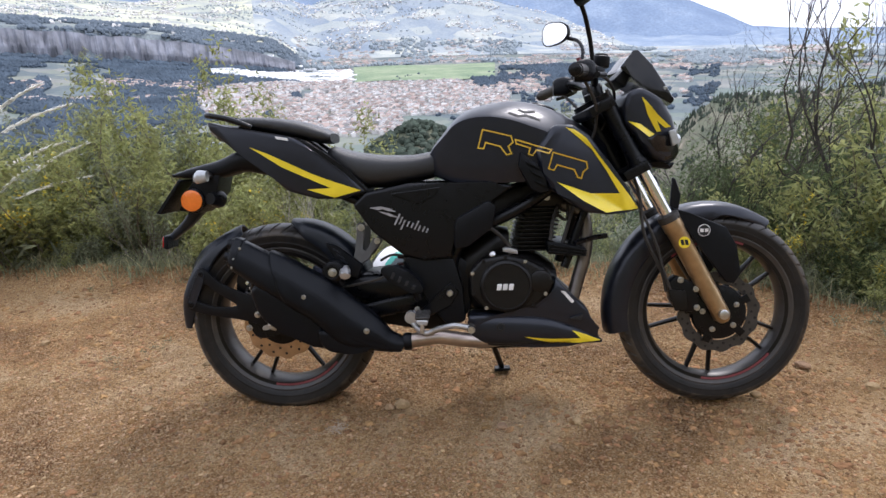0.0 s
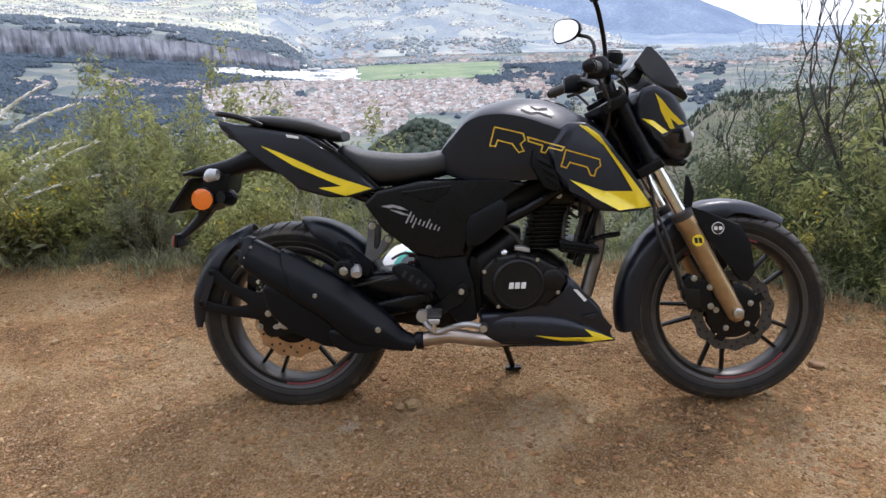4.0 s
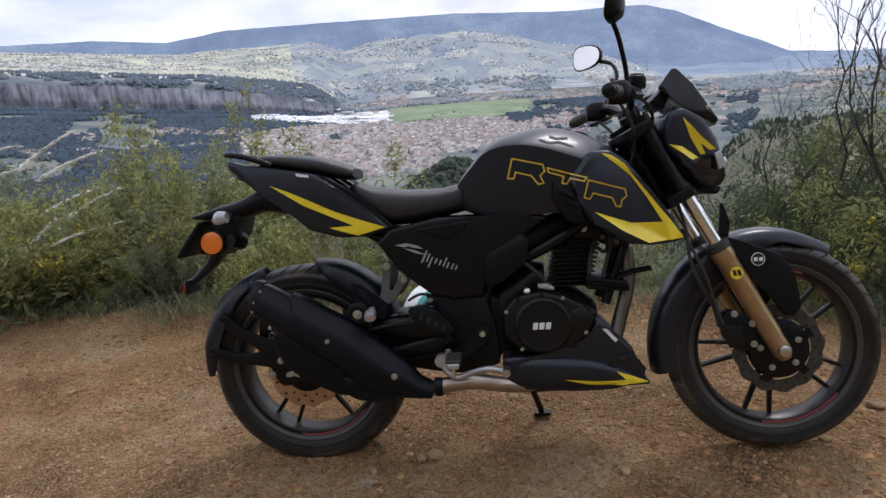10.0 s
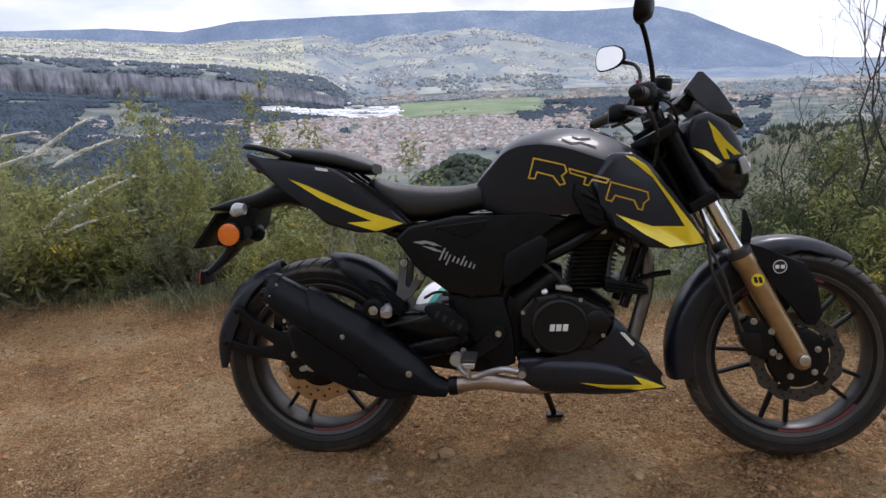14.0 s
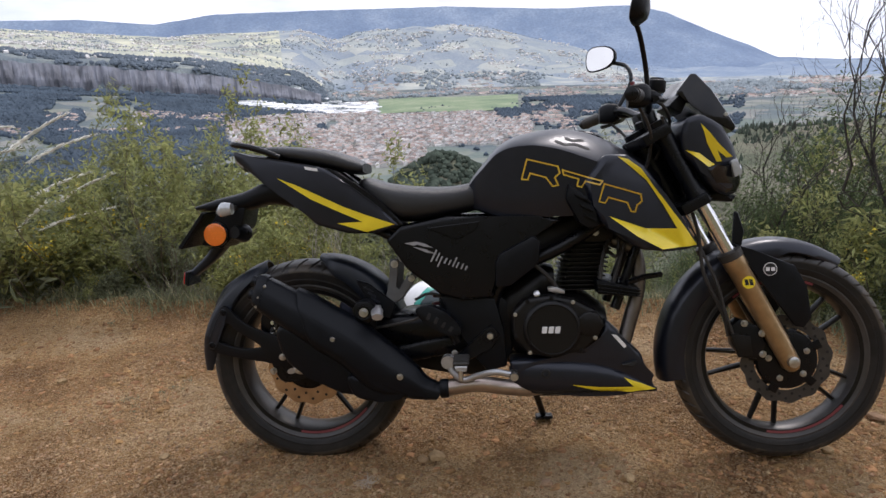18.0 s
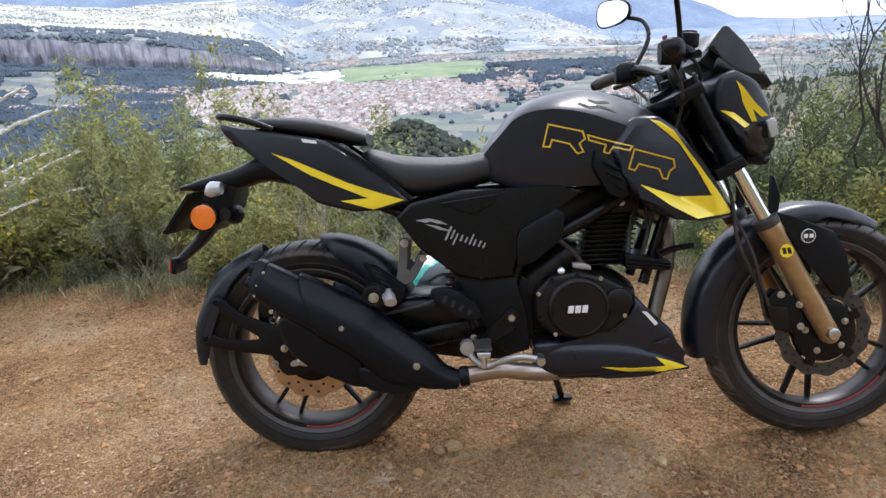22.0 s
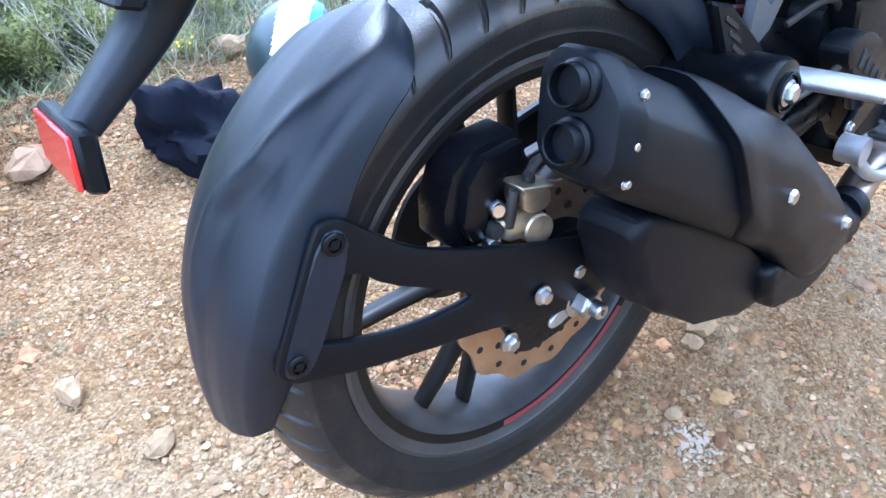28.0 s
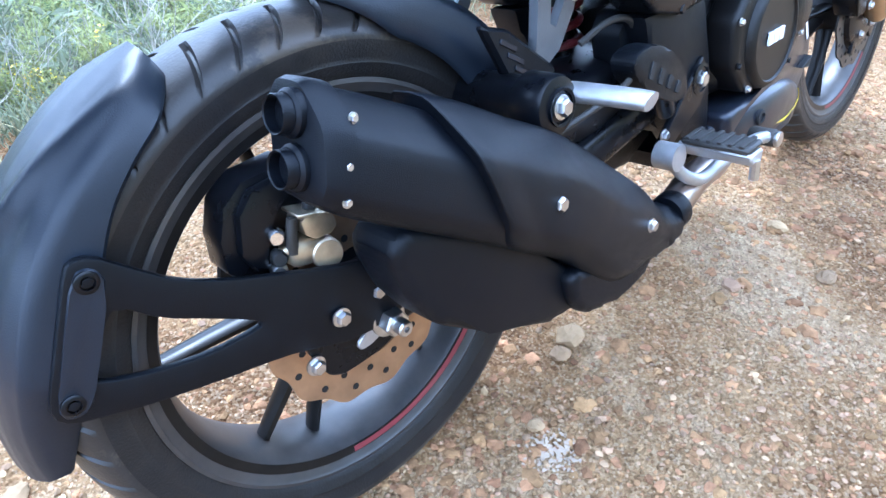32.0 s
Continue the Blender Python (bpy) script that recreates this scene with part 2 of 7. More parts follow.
GRASS = mat("grey_green_grass", (0.225, 0.245, 0.150), 0.6, 0, 0, 0.25, 12, island=True, spec=0.3)
STRAW = mat("straw", (0.42, 0.37, 0.22), 0.8, 0, 0, 0.25, 20, island=True, spec=0.2)
PLUME = mat("grass_plume", (0.86, 0.85, 0.80), 0.9, 0, 0, 0.15, 40, spec=0.2)
FLOWER = mat("yellow_flower", (0.72, 0.55, 0.05), 0.6, 0, 0, 0.15, 20, island=True)
for m in (LEAF, LEAF2, LEAF3, GRASS, STRAW, PLUME):
    # thin blades let light through
    n, l = m.node_tree.nodes, m.node_tree.links
    body, out = n["Principled BSDF"], n["Material Output"]
    thin, both = n.new("ShaderNodeBsdfTranslucent"), n.new("ShaderNodeMixShader")
    both.inputs["Fac"].default_value = 0.5
    l.new(body.inputs["Base Color"].links[0].from_socket, thin.inputs["Color"])
    l.new(body.outputs["BSDF"], both.inputs[1])
    l.new(thin.outputs["BSDF"], both.inputs[2])
    l.new(both.outputs["Shader"], out.inputs["Surface"])
ROOF = mat("clay_roofs", (0.36, 0.285, 0.255), 0.9, 0, 0, 0.2, 0.05, island=True, spec=0.1)
SLAB = mat("grey_slab_roofs", (0.43, 0.42, 0.415), 0.9, 0, 0, 0.2, 0.05, island=True, spec=0.1)
# the haze's blue-grey is put into RIMWOOD, FOREST and HEDGE
RIMWOOD = mat("haze_tinted_trees", (0.145, 0.175, 0.205), 0.9, 0, 0, 0.2, 0.02, spec=0.05)
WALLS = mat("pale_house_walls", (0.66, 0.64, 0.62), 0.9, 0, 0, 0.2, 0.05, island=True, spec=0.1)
FOREST = mat("haze_tinted_forest", (0.082, 0.108, 0.138), 0.9, 0, 0, 0.25, 0.01, spec=0.05)
HEDGE = mat("haze_tinted_hedges", (0.29, 0.33, 0.35), 0.9, 0, 0, 0.15, 0.02, spec=0.05)
HILLTREE = mat("slope_trees", (0.070, 0.088, 0.068), 0.9, 0, 0, 0.3, 0.05, island=True, spec=0.05)
GREENHOUSE = mat("greenhouse_film", (0.88, 0.89, 0.90), 0.5, 0, 0, 0.1, 0.05, island=True)
CLIFFM = mat("cliff_rock", (0.205, 0.212, 0.238), 0.95, 0, 0, 0.5, 0.022, spec=0.05, stretch=(1, 1, 0.30))


def ground_mat(name, cols, scale, rough=0.95, bump=0.0, bscale=60, bdist=0.01, cells=0.0, cellcols=(), cellmix=0.6, lo=0.28, hi=0.72, crumbs=()):
    m = bpy.data.materials.new(name)
    m.use_nodes = True
    n, l = m.node_tree.nodes, m.node_tree.links
    b = n["Principled BSDF"]
    co = n.new("ShaderNodeTexCoord")
    t1 = n.new("ShaderNodeTexNoise")
    t1.inputs["Scale"].default_value, t1.inputs["Detail"].default_value, t1.inputs["Roughness"].default_value = scale, 10.0, 0.65
    l.new(co.outputs["Object"], t1.inputs["Vector"])
    rp = n.new("ShaderNodeValToRGB")
    el = rp.color_ramp.elements
    el[0].position, el[0].color = lo, (*cols[0], 1)
    el[1].position, el[1].color = hi, (*cols[-1], 1)
    for i, c in enumerate(cols[1:-1]):
        e = el.new(lo + (hi - lo) * (i + 1) / (len(cols) - 1))
        e.color = (*c, 1)
    l.new(t1.outputs["Fac"], rp.inputs["Fac"])
    col = rp.outputs["Color"]
    t2 = n.new("ShaderNodeTexNoise")
    t2.inputs["Scale"].default_value, t2.inputs["Detail"].default_value = scale * 26, 8.0
    l.new(co.outputs["Object"], t2.inputs["Vector"])
    ov = n.new("ShaderNodeMixRGB")
    ov.blend_type, ov.inputs["Fac"].default_value = "OVERLAY", 0.75
    l.new(col, ov.inputs["Color1"])
    l.new(t2.outputs["Fac"], ov.inputs["Color2"])
    col = ov.outputs["Color"]
    if cells:
        vor = n.new("ShaderNodeTexVoronoi")
        vor.inputs["Scale"].default_value = cells
        l.new(co.outputs["Object"], vor.inputs["Vector"])
        sep = n.new("ShaderNodeSeparateColor")
        l.new(vor.outputs["Color"], sep.inputs["Color"])
        r2 = n.new("ShaderNodeValToRGB")
        r2.color_ramp.interpolation = "CONSTANT"
        e2 = r2.color_ramp.elements
        e2[0].color = (*cellcols[0], 1)
        e2[1].position, e2[1].color = 1 / len(cellcols), (*cellcols[1], 1)
        for i, c in enumerate(cellcols[2:]):
            e = e2.new((i + 2) / len(cellcols))
            e.color = (*c, 1)
        l.new(sep.outputs["Red"], r2.inputs["Fac"])
        mx = n.new("ShaderNodeMixRGB")
        mx.inputs["Fac"].default_value = cellmix
        l.new(col, mx.inputs["Color1"])
        l.new(r2.outputs["Color"], mx.inputs["Color2"])
        col = mx.outputs["Color"]
    l.new(col, b.inputs["Base Color"])
    b.inputs["Roughness"].default_value = rough
    b.inputs["Specular IOR Level"].default_value = 0.15
    if bump:
        t3 = n.new("ShaderNodeTexNoise")
        t3.inputs["Scale"].default_value, t3.inputs["Detail"].default_value, t3.inputs["Roughness"].default_value = bscale, 8.0, 0.7
        l.new(co.outputs["Object"], t3.inputs["Vector"])
        bp = n.new("ShaderNodeBump")
        bp.inputs["Strength"].default_value, bp.inputs["Distance"].default_value = bump, bdist
        relief = t3.outputs["Fac"]
        for size, weight, seed in crumbs:
            cell = n.new("ShaderNodeTexVoronoi")
            cell.inputs["Scale"].default_value = size
            cell.inputs["Randomness"].default_value = 1.0
            l.new(co.outputs["Object"], cell.inputs["Vector"])
            area = n.new("ShaderNodeTexNoise")
            area.inputs["Scale"].default_value, area.inputs["Detail"].default_value = seed, 5.0
            l.new(co.outputs["Object"], area.inputs["Vector"])
            amount = n.new("ShaderNodeMapRange")
            amount.inputs["From Min"].default_value, amount.inputs["From Max"].default_value = 0.40, 0.62
            amount.inputs["To Min"].default_value, amount.inputs["To Max"].default_value = -0.25 * weight, -weight
            l.new(area.outputs["Fac"], amount.inputs["Value"])
            add = n.new("ShaderNodeMath")
            add.operation = "MULTIPLY_ADD"
            l.new(cell.outputs["Distance"], add.inputs[0])
            l.new(amount.outputs["Result"], add.inputs[1])
            l.new(relief, add.inputs[2])
            relief = add.outputs[0]
        l.new(relief, bp.inputs["Height"])
        l.new(bp.outputs["Normal"], b.inputs["Normal"])
    return m


DIRT = ground_mat("ochre_dirt", [(0.120, 0.053, 0.019), (0.290, 0.158, 0.064), (0.440, 0.280, 0.130), (0.57, 0.415, 0.245)], 1.9, 0.95, 1.0, 130, 0.018, cells=230,
                  cellcols=[(0.215, 0.120, 0.056), (0.42, 0.278, 0.146), (0.080, 0.042, 0.019), (0.34, 0.213, 0.105), (0.60, 0.457, 0.292), (0.23, 0.132, 0.062), (0.45, 0.314, 0.18)], cellmix=0.46, lo=0.39, hi=0.63, crumbs=((75, 0.9, 2.6), (190, 0.8, 4.5)))
SCRUB = ground_mat("scrub_soil", [(0.08, 0.085, 0.045), (0.15, 0.14, 0.08), (0.26, 0.20, 0.12)], 0.8, 0.95, 0.8, 12, 0.05)
HILL = ground_mat("eroded_hill", [(0.075, 0.092, 0.062), (0.12, 0.128, 0.088), (0.16, 0.152, 0.112), (0.40, 0.325, 0.26)], 0.022, lo=0.34, hi=0.72)
# far ground: blue haze and sunlit paleness are put into these base colours
VALLEY = ground_mat("haze_tinted_valley", [(0.09, 0.115, 0.135), (0.14, 0.165, 0.165), (0.22, 0.23, 0.20)], 0.004, cells=0.016,
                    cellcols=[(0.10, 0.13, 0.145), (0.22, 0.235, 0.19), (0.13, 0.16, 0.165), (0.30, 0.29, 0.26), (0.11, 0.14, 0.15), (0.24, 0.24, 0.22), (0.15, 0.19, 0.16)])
PLATEAU = ground_mat("haze_tinted_upland", [(0.27, 0.30, 0.30), (0.40, 0.41, 0.34), (0.56, 0.56, 0.42)], 0.004, cells=0.010,
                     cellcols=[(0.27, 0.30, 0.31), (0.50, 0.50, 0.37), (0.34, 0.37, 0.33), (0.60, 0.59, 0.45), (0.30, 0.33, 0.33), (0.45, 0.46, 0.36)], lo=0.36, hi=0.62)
RIMFLOOR = ground_mat("haze_tinted_wood_floor", [(0.12, 0.15, 0.175), (0.17, 0.20, 0.21), (0.27, 0.29, 0.26)], 0.006, lo=0.36, hi=0.68)
PASTURE = ground_mat("haze_tinted_pasture", [(0.15, 0.21, 0.135), (0.21, 0.27, 0.165), (0.30, 0.33, 0.23)], 0.009, lo=0.34, hi=0.68)
FARFIELD = ground_mat("haze_tinted_fields", [(0.21, 0.26, 0.31), (0.29, 0.33, 0.36), (0.43, 0.45, 0.42)], 0.004, cells=0.009,
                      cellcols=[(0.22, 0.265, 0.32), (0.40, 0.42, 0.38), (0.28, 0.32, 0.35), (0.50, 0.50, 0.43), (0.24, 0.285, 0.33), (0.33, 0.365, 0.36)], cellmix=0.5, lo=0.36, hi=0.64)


# ---- small mesh helpers ----
def mesh(name, verts, faces, material, smooth=False, mats=None, idx=None):
    me = bpy.data.meshes.new(name)
    verts, regular = np.asarray(verts, np.float32), isinstance(faces, np.ndarray)
    if regular:
        nf, k = faces.shape
        me.vertices.add(len(verts))
        me.vertices.foreach_set("co", verts.ravel())
        me.loops.add(nf * k)
        me.loops.foreach_set("vertex_index", faces.astype(np.int32).ravel())
        me.polygons.add(nf)
        me.polygons.foreach_set("loop_start", np.arange(0, nf * k, k, dtype=np.int32))
    else:
        me.from_pydata(verts.tolist(), [], [tuple(f) for f in faces])
    for m in ([material] if mats is None else mats):
        me.materials.append(m)
    if idx is not None:
        me.polygons.foreach_set("material_index", np.asarray(idx, dtype=np.int32))
    me.polygons.foreach_set("use_smooth", np.full(len(me.polygons), smooth, dtype=bool))
    me.update(calc_edges=True)
    return me


def vnoise(x, y, seed=0):
    """Smooth value noise for arrays."""
    xi, yi = np.floor(x).astype(np.int64), np.floor(y).astype(np.int64)
    fx, fy = x - xi, y - yi
    fx, fy = fx * fx * (3 - 2 * fx), fy * fy * (3 - 2 * fy)

    def hsh(a, b):
        k = (a * 374761393 + b * 668265263 + seed * 974634777) & 0x7FFFFFFF
        k = ((k ^ (k >> 13)) * 1274126177) & 0x7FFFFFFF
        return ((k ^ (k >> 16)) & 0xFFFF) / 65535.0

    return (hsh(xi, yi) * (1 - fx) + hsh(xi + 1, yi) * fx) * (1 - fy) + (hsh(xi, yi + 1) * (1 - fx) + hsh(xi + 1, yi + 1) * fx) * fy


def fbm(x, y, octaves=4, seed=0):
    out, amp, tot = 0, 1.0, 0
    for o in range(octaves):
        out = out + amp * vnoise(x * 2**o, y * 2**o, seed + o)
        tot, amp = tot + amp, amp * 0.5
    return out / tot - 0.5


def step(a, b, x):
    t = np.clip((x - a) / (b - a), 0, 1)
    return t * t * (3 - 2 * t)


def road_edge(x):
    """y at which the track ends and the scrub begins."""
    x = np.asarray(x, float)
    return 1.25 + 0.09 * step(-0.5, -1.5, x) - 0.76 * step(1.2, 2.6, x) + 0.08 * (vnoise(x * 1.7 + 9, x * 0 + 3) - 0.5) + 0.07 * (vnoise(x * 5.3 + 2, x * 0 + 7) - 0.5)


FLOOR, CLIFF_R = -165.0, 2480.0


def cliff_top(az):
    return np.interp(az, [-60, -36.7, -27.1, -22.8, -18.5, -15.1, -12], [70, 38, -12, -31, -67, -97, -145])


def height(x, y):
    x, y = np.asarray(x, float), np.asarray(y, float)
    r = np.hypot(x, y)
    d = y - road_edge(x)
    z = 0.03 * fbm(x * 0.9, y * 0.9, 3, 5) * step(0.1, 0.6, np.abs(y) + 0.1) + 0.014 * fbm(x * 6, y * 6, 4, 11) + 0.010 * fbm(x * 26, y * 26, 2, 15)
    z = z + 0.035 * step(-0.35, -0.02, d) * step(0.25, -0.05, d)
    z = z + 9.0 * step(-4.2, -15.0, y)  # an unseen bank added behind the camera to darken the motorcycle's reflections
    s = np.maximum(d, 0)
    fall = -FLOOR * (1 - np.exp(-s / 300.0)) + 0.25 * (1 - np.exp(-s / 0.6))
    z = z - fall * step(0, 0.4, d + 0.2)
    z = z + step(3, 40, s) * 6 * fbm(x * 0.012, y * 0.012, 3, 21) * step(1200, 500, r)
    az = np.degrees(np.arctan2(x, y))
    # a near ridge beyond the front of the motorcycle, and a wooded shoulder below the town
    z = z + 75 * step(60, 200, r) * step(11, 21, az) * step(70, 45, az) * np.exp(-(((r - 450) / 170) ** 2)) * (1 + 0.4 * fbm(x * 0.02, y * 0.02, 4, 8))
    z = z + 60 * np.exp(-(((az + 3) / 9) ** 2)) * np.exp(-(((r - 420) / 120) ** 2)) * (1 + 0.4 * fbm(x * 0.02, y * 0.02, 4, 18))
    # the valley side lifts towards the cliff; upland above it; far slopes
    z = z + np.clip(-12 - az, 0, 30) * 4.7 * step(1150, 2450, r) * (az > -90)
    up = step(CLIFF_R + 15, CLIFF_R + 75, r) * step(-11, -15, az) * (az > -90)
    upland = cliff_top(az) + (r - CLIFF_R) * np.interp(az, [-36, -15], [0.085, 0.075]) + 34 * fbm(x * 0.0025, y * 0.0025, 4, 4)
    z = z * (1 - up) + upland * up
    foot = np.interp(az, [-24, -19, -15, -13, -10, -5, 0, 8, 14], [0, 60, 110, 200, 300, 330, 310, 160, 0])
    z = z + step(3100, 4750, r) * foot * (1 + 0.35 * fbm(x * 0.0022, y * 0.0022, 4, 31))
    return z


# ---- ground: one sheet, from the track to the mountains ----
ang = np.linspace(0, 2 * np.pi, 720, endpoint=False)
rad = np.concatenate([np.linspace(0.0004, 2.6, 172), np.geomspace(2.65, 4850, 190)])
A, R = np.meshgrid(ang, rad)
GX, GY = 0.5 + R * np.sin(A), 0.3 + R * np.cos(A)
GZ = height(GX, GY)
na, nr = len(ang), len(rad)
gv = np.stack([GX.ravel(), GY.ravel(), GZ.ravel()], 1)
ii, jj = np.meshgrid(np.arange(nr - 1), np.arange(na), indexing="ij")
j2 = (jj + 1) % na
gf = np.stack([ii * na + jj, ii * na + j2, (ii + 1) * na + j2, (ii + 1) * na + jj], -1).reshape(-1, 4)
gc = gv[gf].mean(1)
cx, cy = gc[:, 0], gc[:, 1]
cr, caz = np.hypot(cx, cy), np.degrees(np.arctan2(cx, cy))
gi = np.zeros(len(gf), int)
gi[(cy > road_edge(cx) + 0.03) | (cy < -4.6)] = 1
gi[cr > 120] = 2
gi[(cr > 850)] = 3
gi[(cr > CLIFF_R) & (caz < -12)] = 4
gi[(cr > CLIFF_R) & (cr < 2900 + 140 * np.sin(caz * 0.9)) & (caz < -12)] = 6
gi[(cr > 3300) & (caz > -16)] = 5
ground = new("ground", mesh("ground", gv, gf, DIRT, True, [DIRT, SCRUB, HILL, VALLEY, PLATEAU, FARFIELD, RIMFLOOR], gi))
tagged(ground, "ochre dirt track falling away to a scrub slope and wide valley", "ground", kind="structure")


def blob_mesh(bm, c, r, sub=1, squash=1.0, rough=0.25, rng=random):
    ret = bmesh.ops.create_icosphere(bm, subdivisions=sub, radius=1)
    k = [rng.uniform(0.75, 1.25) for _ in range(3)]
    a = rng.uniform(0, 6.28)
    for v in ret["verts"]:
        f = 1 + rng.uniform(-rough, rough)
        x, y, z = v.co.x * k[0] * f, v.co.y * k[1] * f, v.co.z * k[2] * f * squash
        v.co = (c[0] + r * (x * math.cos(a) - y * math.sin(a)), c[1] + r * (x * math.sin(a) + y * math.cos(a)), c[2] + r * z)


def many(proto_v, proto_f, x, y, z, s, a, q):
    """Vertices and faces of many copies of a small form, from arrays of place, size, turn and squash."""
    P, F = np.asarray(proto_v, float), np.asarray(proto_f, int)
    c, d = np.cos(a)[:, None], np.sin(a)[:, None]
    X = x[:, None] + s[:, None] * (P[:, 0] * c - P[:, 1] * d)
    Y = y[:, None] + s[:, None] * (P[:, 0] * d + P[:, 1] * c)
    Z = z[:, None] + s[:, None] * q[:, None] * P[:, 2]
    return np.stack([X, Y, Z], -1).reshape(-1, 3), (F[None] + (np.arange(len(x)) * len(P))[:, None, None]).reshape(-1, F.shape[1])


def proto(sub, rough, seed):
    rr = random.Random(seed)
    bm = bmesh.new()
    blob_mesh(bm, (0, 0, 0), 1, sub, 0.8, rough, rr)
    bm.verts.ensure_lookup_table()
    out = [tuple(v.co) for v in bm.verts], [[v.index for v in f.verts] for f in bm.faces]
    bm.free()
    return out


# ---- loose stones ----
rg_ = np.random.default_rng(7)
gvs, gfs, base = [], [], 0
for k in range(6):
    n = 19000
    near = rg_.random(n) < 0.5
    x = np.where(near, rg_.uniform(-0.9, 1.7, n), rg_.uniform(-2.6, 3.2, n))
    y = np.where(near, rg_.uniform(-0.6, 1.45, n), rg_.uniform(-2.0, 1.5, n))
    keep = (y < road_edge(x) + 0.1) & (rg_.random(n) < 0.2 + 1.2 * vnoise(x * 2.2, y * 2.2, 3) ** 1.5)
    x, y = x[keep], y[keep]
    n = len(x)
    s = np.minimum(0.0062, 0.0017 * (1 + rg_.pareto(2.8, n)))
    v, f = many(*proto(1, 0.42, k), x, y, height(x, y) + s * 0.15, s, rg_.uniform(0, 6.28, n), rg_.uniform(0.45, 0.9, n))
    gvs.append(v)
    gfs.append(f + base)
    base += len(v)
gravel = new("gravel", mesh("gravel", np.concatenate(gvs), np.concatenate(gfs), GRAVEL))
tagged(gravel, "loose ochre gravel scattered on the dirt track", "gravel", kind="stuff")

# crumbs and clods of the same soil, in drifts
cvs, cfs, base = [], [], 0
for k, (n, low, high, tail, sub) in enumerate(((15000, 0.0058, 0.017, 3.0, 2), (30000, 0.0032, 0.009, 3.2, 1), (30000, 0.0028, 0.008, 3.2, 1))):
    x, y = rg_.uniform(-1.9, 2.5, n), rg_.uniform(-1.25, 1.45, n)
    keep = (y < road_edge(x) + 0.05) & (rg_.random(n) < 0.06 + 1.6 * vnoise(x * 2.6 + 5 + k, y * 2.6, 23 + k) ** 2.6)
    x, y = x[keep], y[keep]
    s = np.minimum(high, low * (1 + rg_.pareto(tail, len(x))))
    v, f = many(*proto(sub, 0.30, 9 + k), x, y, height(x, y) - s * 0.05, s, rg_.uniform(0, 6.28, len(x)), rg_.uniform(0.4, 0.85, len(x)))
    cvs.append(v)
    cfs.append(f + base)
    base += len(v)
tagged(new("soil_clods", mesh("soil_clods", np.concatenate(cvs), np.concatenate(cfs), CLOD)), "crumbly clods of ochre soil on the track", "soil", kind="stuff")

ROCKS = [(0.375, -0.02, 0.026), (0.335, -0.03, 0.017), (1.51, 0.01, 0.018), (0.92, -0.12, 0.016), (0.69, -0.14, 0.014), (0.84, -0.25, 0.017), (-0.46, -0.01, 0.014), (0.20, -0.09, 0.012),
         (-0.30, 1.02, 0.045), (-0.12, 1.30, 0.045), (0.1, 1.30, 0.05), (0.22, 1.22, 0.04), (-0.5, 1.25, 0.035), (-0.42, 0.45, 0.022), (-0.55, 0.62, 0.018), (-0.36, 0.3, 0.02), (-0.62, 0.95, 0.03), (0.35, 1.33, 0.05), (1.75, 0.2, 0.025), (1.9, 0.05, 0.02), (-1.1, 0.5, 0.018)]
for k, (x, y, s) in enumerate(ROCKS):
    bm = bmesh.new()
    blob_mesh(bm, (0, 0, 0), s, 2, 0.6, 0.14, random.Random(100 + k))
    bmesh.ops.dissolve_limit(bm, angle_limit=radians(24), verts=bm.verts[:], edges=bm.edges[:])
    me = bpy.data.meshes.new("stone")
    bm.to_mesh(me)
    bm.free()
    me.materials.append(STONE)
    ob = new("stone", me)
    ob.location = (x, y, float(height(x, y)) + s * 0.3)
    tagged(ob, "small angular ochre stone lying on the dirt track", "stone", "stones on the track")

# a pale chalky splash on the dirt
sv, sf = [], []
rs = random.Random(12)
for k in range(280):
    c = (0.183 + rs.gauss(0, 0.017), -0.136 + rs.gauss(0, 0.017))
    q, k0 = rs.uniform(0.0008, 0.0028), len(sv)
    for j in range(7):
        a = 2 * math.pi * j / 7
        f = q * rs.uniform(0.6, 1.3)
        x, y = c[0] + f * math.cos(a), c[1] + f * math.sin(a)
        sv.append((x, y, float(height(x, y)) + 0.0022))
    sf.append(list(range(k0, k0 + 7)))
tagged(new("chalk_splash", mesh("chalk_splash", sv, sf, CHALK)), "small pale chalky splash on the dirt track", "stain", kind="structure")


# ---- the valley: town, woods, greenhouses, pasture, cliff, mountains ----
rn = np.random.default_rng(11)
HOUSE_V = np.array([(-1, -1, 0), (1, -1, 0), (1, 1, 0), (-1, 1, 0), (-1, -1, 1), (1, -1, 1), (1, 1, 1), (-1, 1, 1), (-1.08, -1.08, 0.97), (1.08, -1.08, 0.97), (1.08, 1.08, 0.97), (-1.08, 1.08, 0.97), (0, -1.08, 1.4), (0, 1.08, 1.4)], float)
HOUSE_F = np.array([(0, 1, 5, 4), (1, 2, 6, 5), (2, 3, 7, 6), (3, 0, 4, 7), (8, 12, 13, 11), (9, 10, 13, 12), (4, 5, 12, 12), (6, 7, 13, 13)])
HOUSE_F[6], HOUSE_F[7] = (8, 9, 12, 4), (10, 11, 13, 6)


def polar(az, r):
    return r * np.sin(np.radians(az)), r * np.cos(np.radians(az))


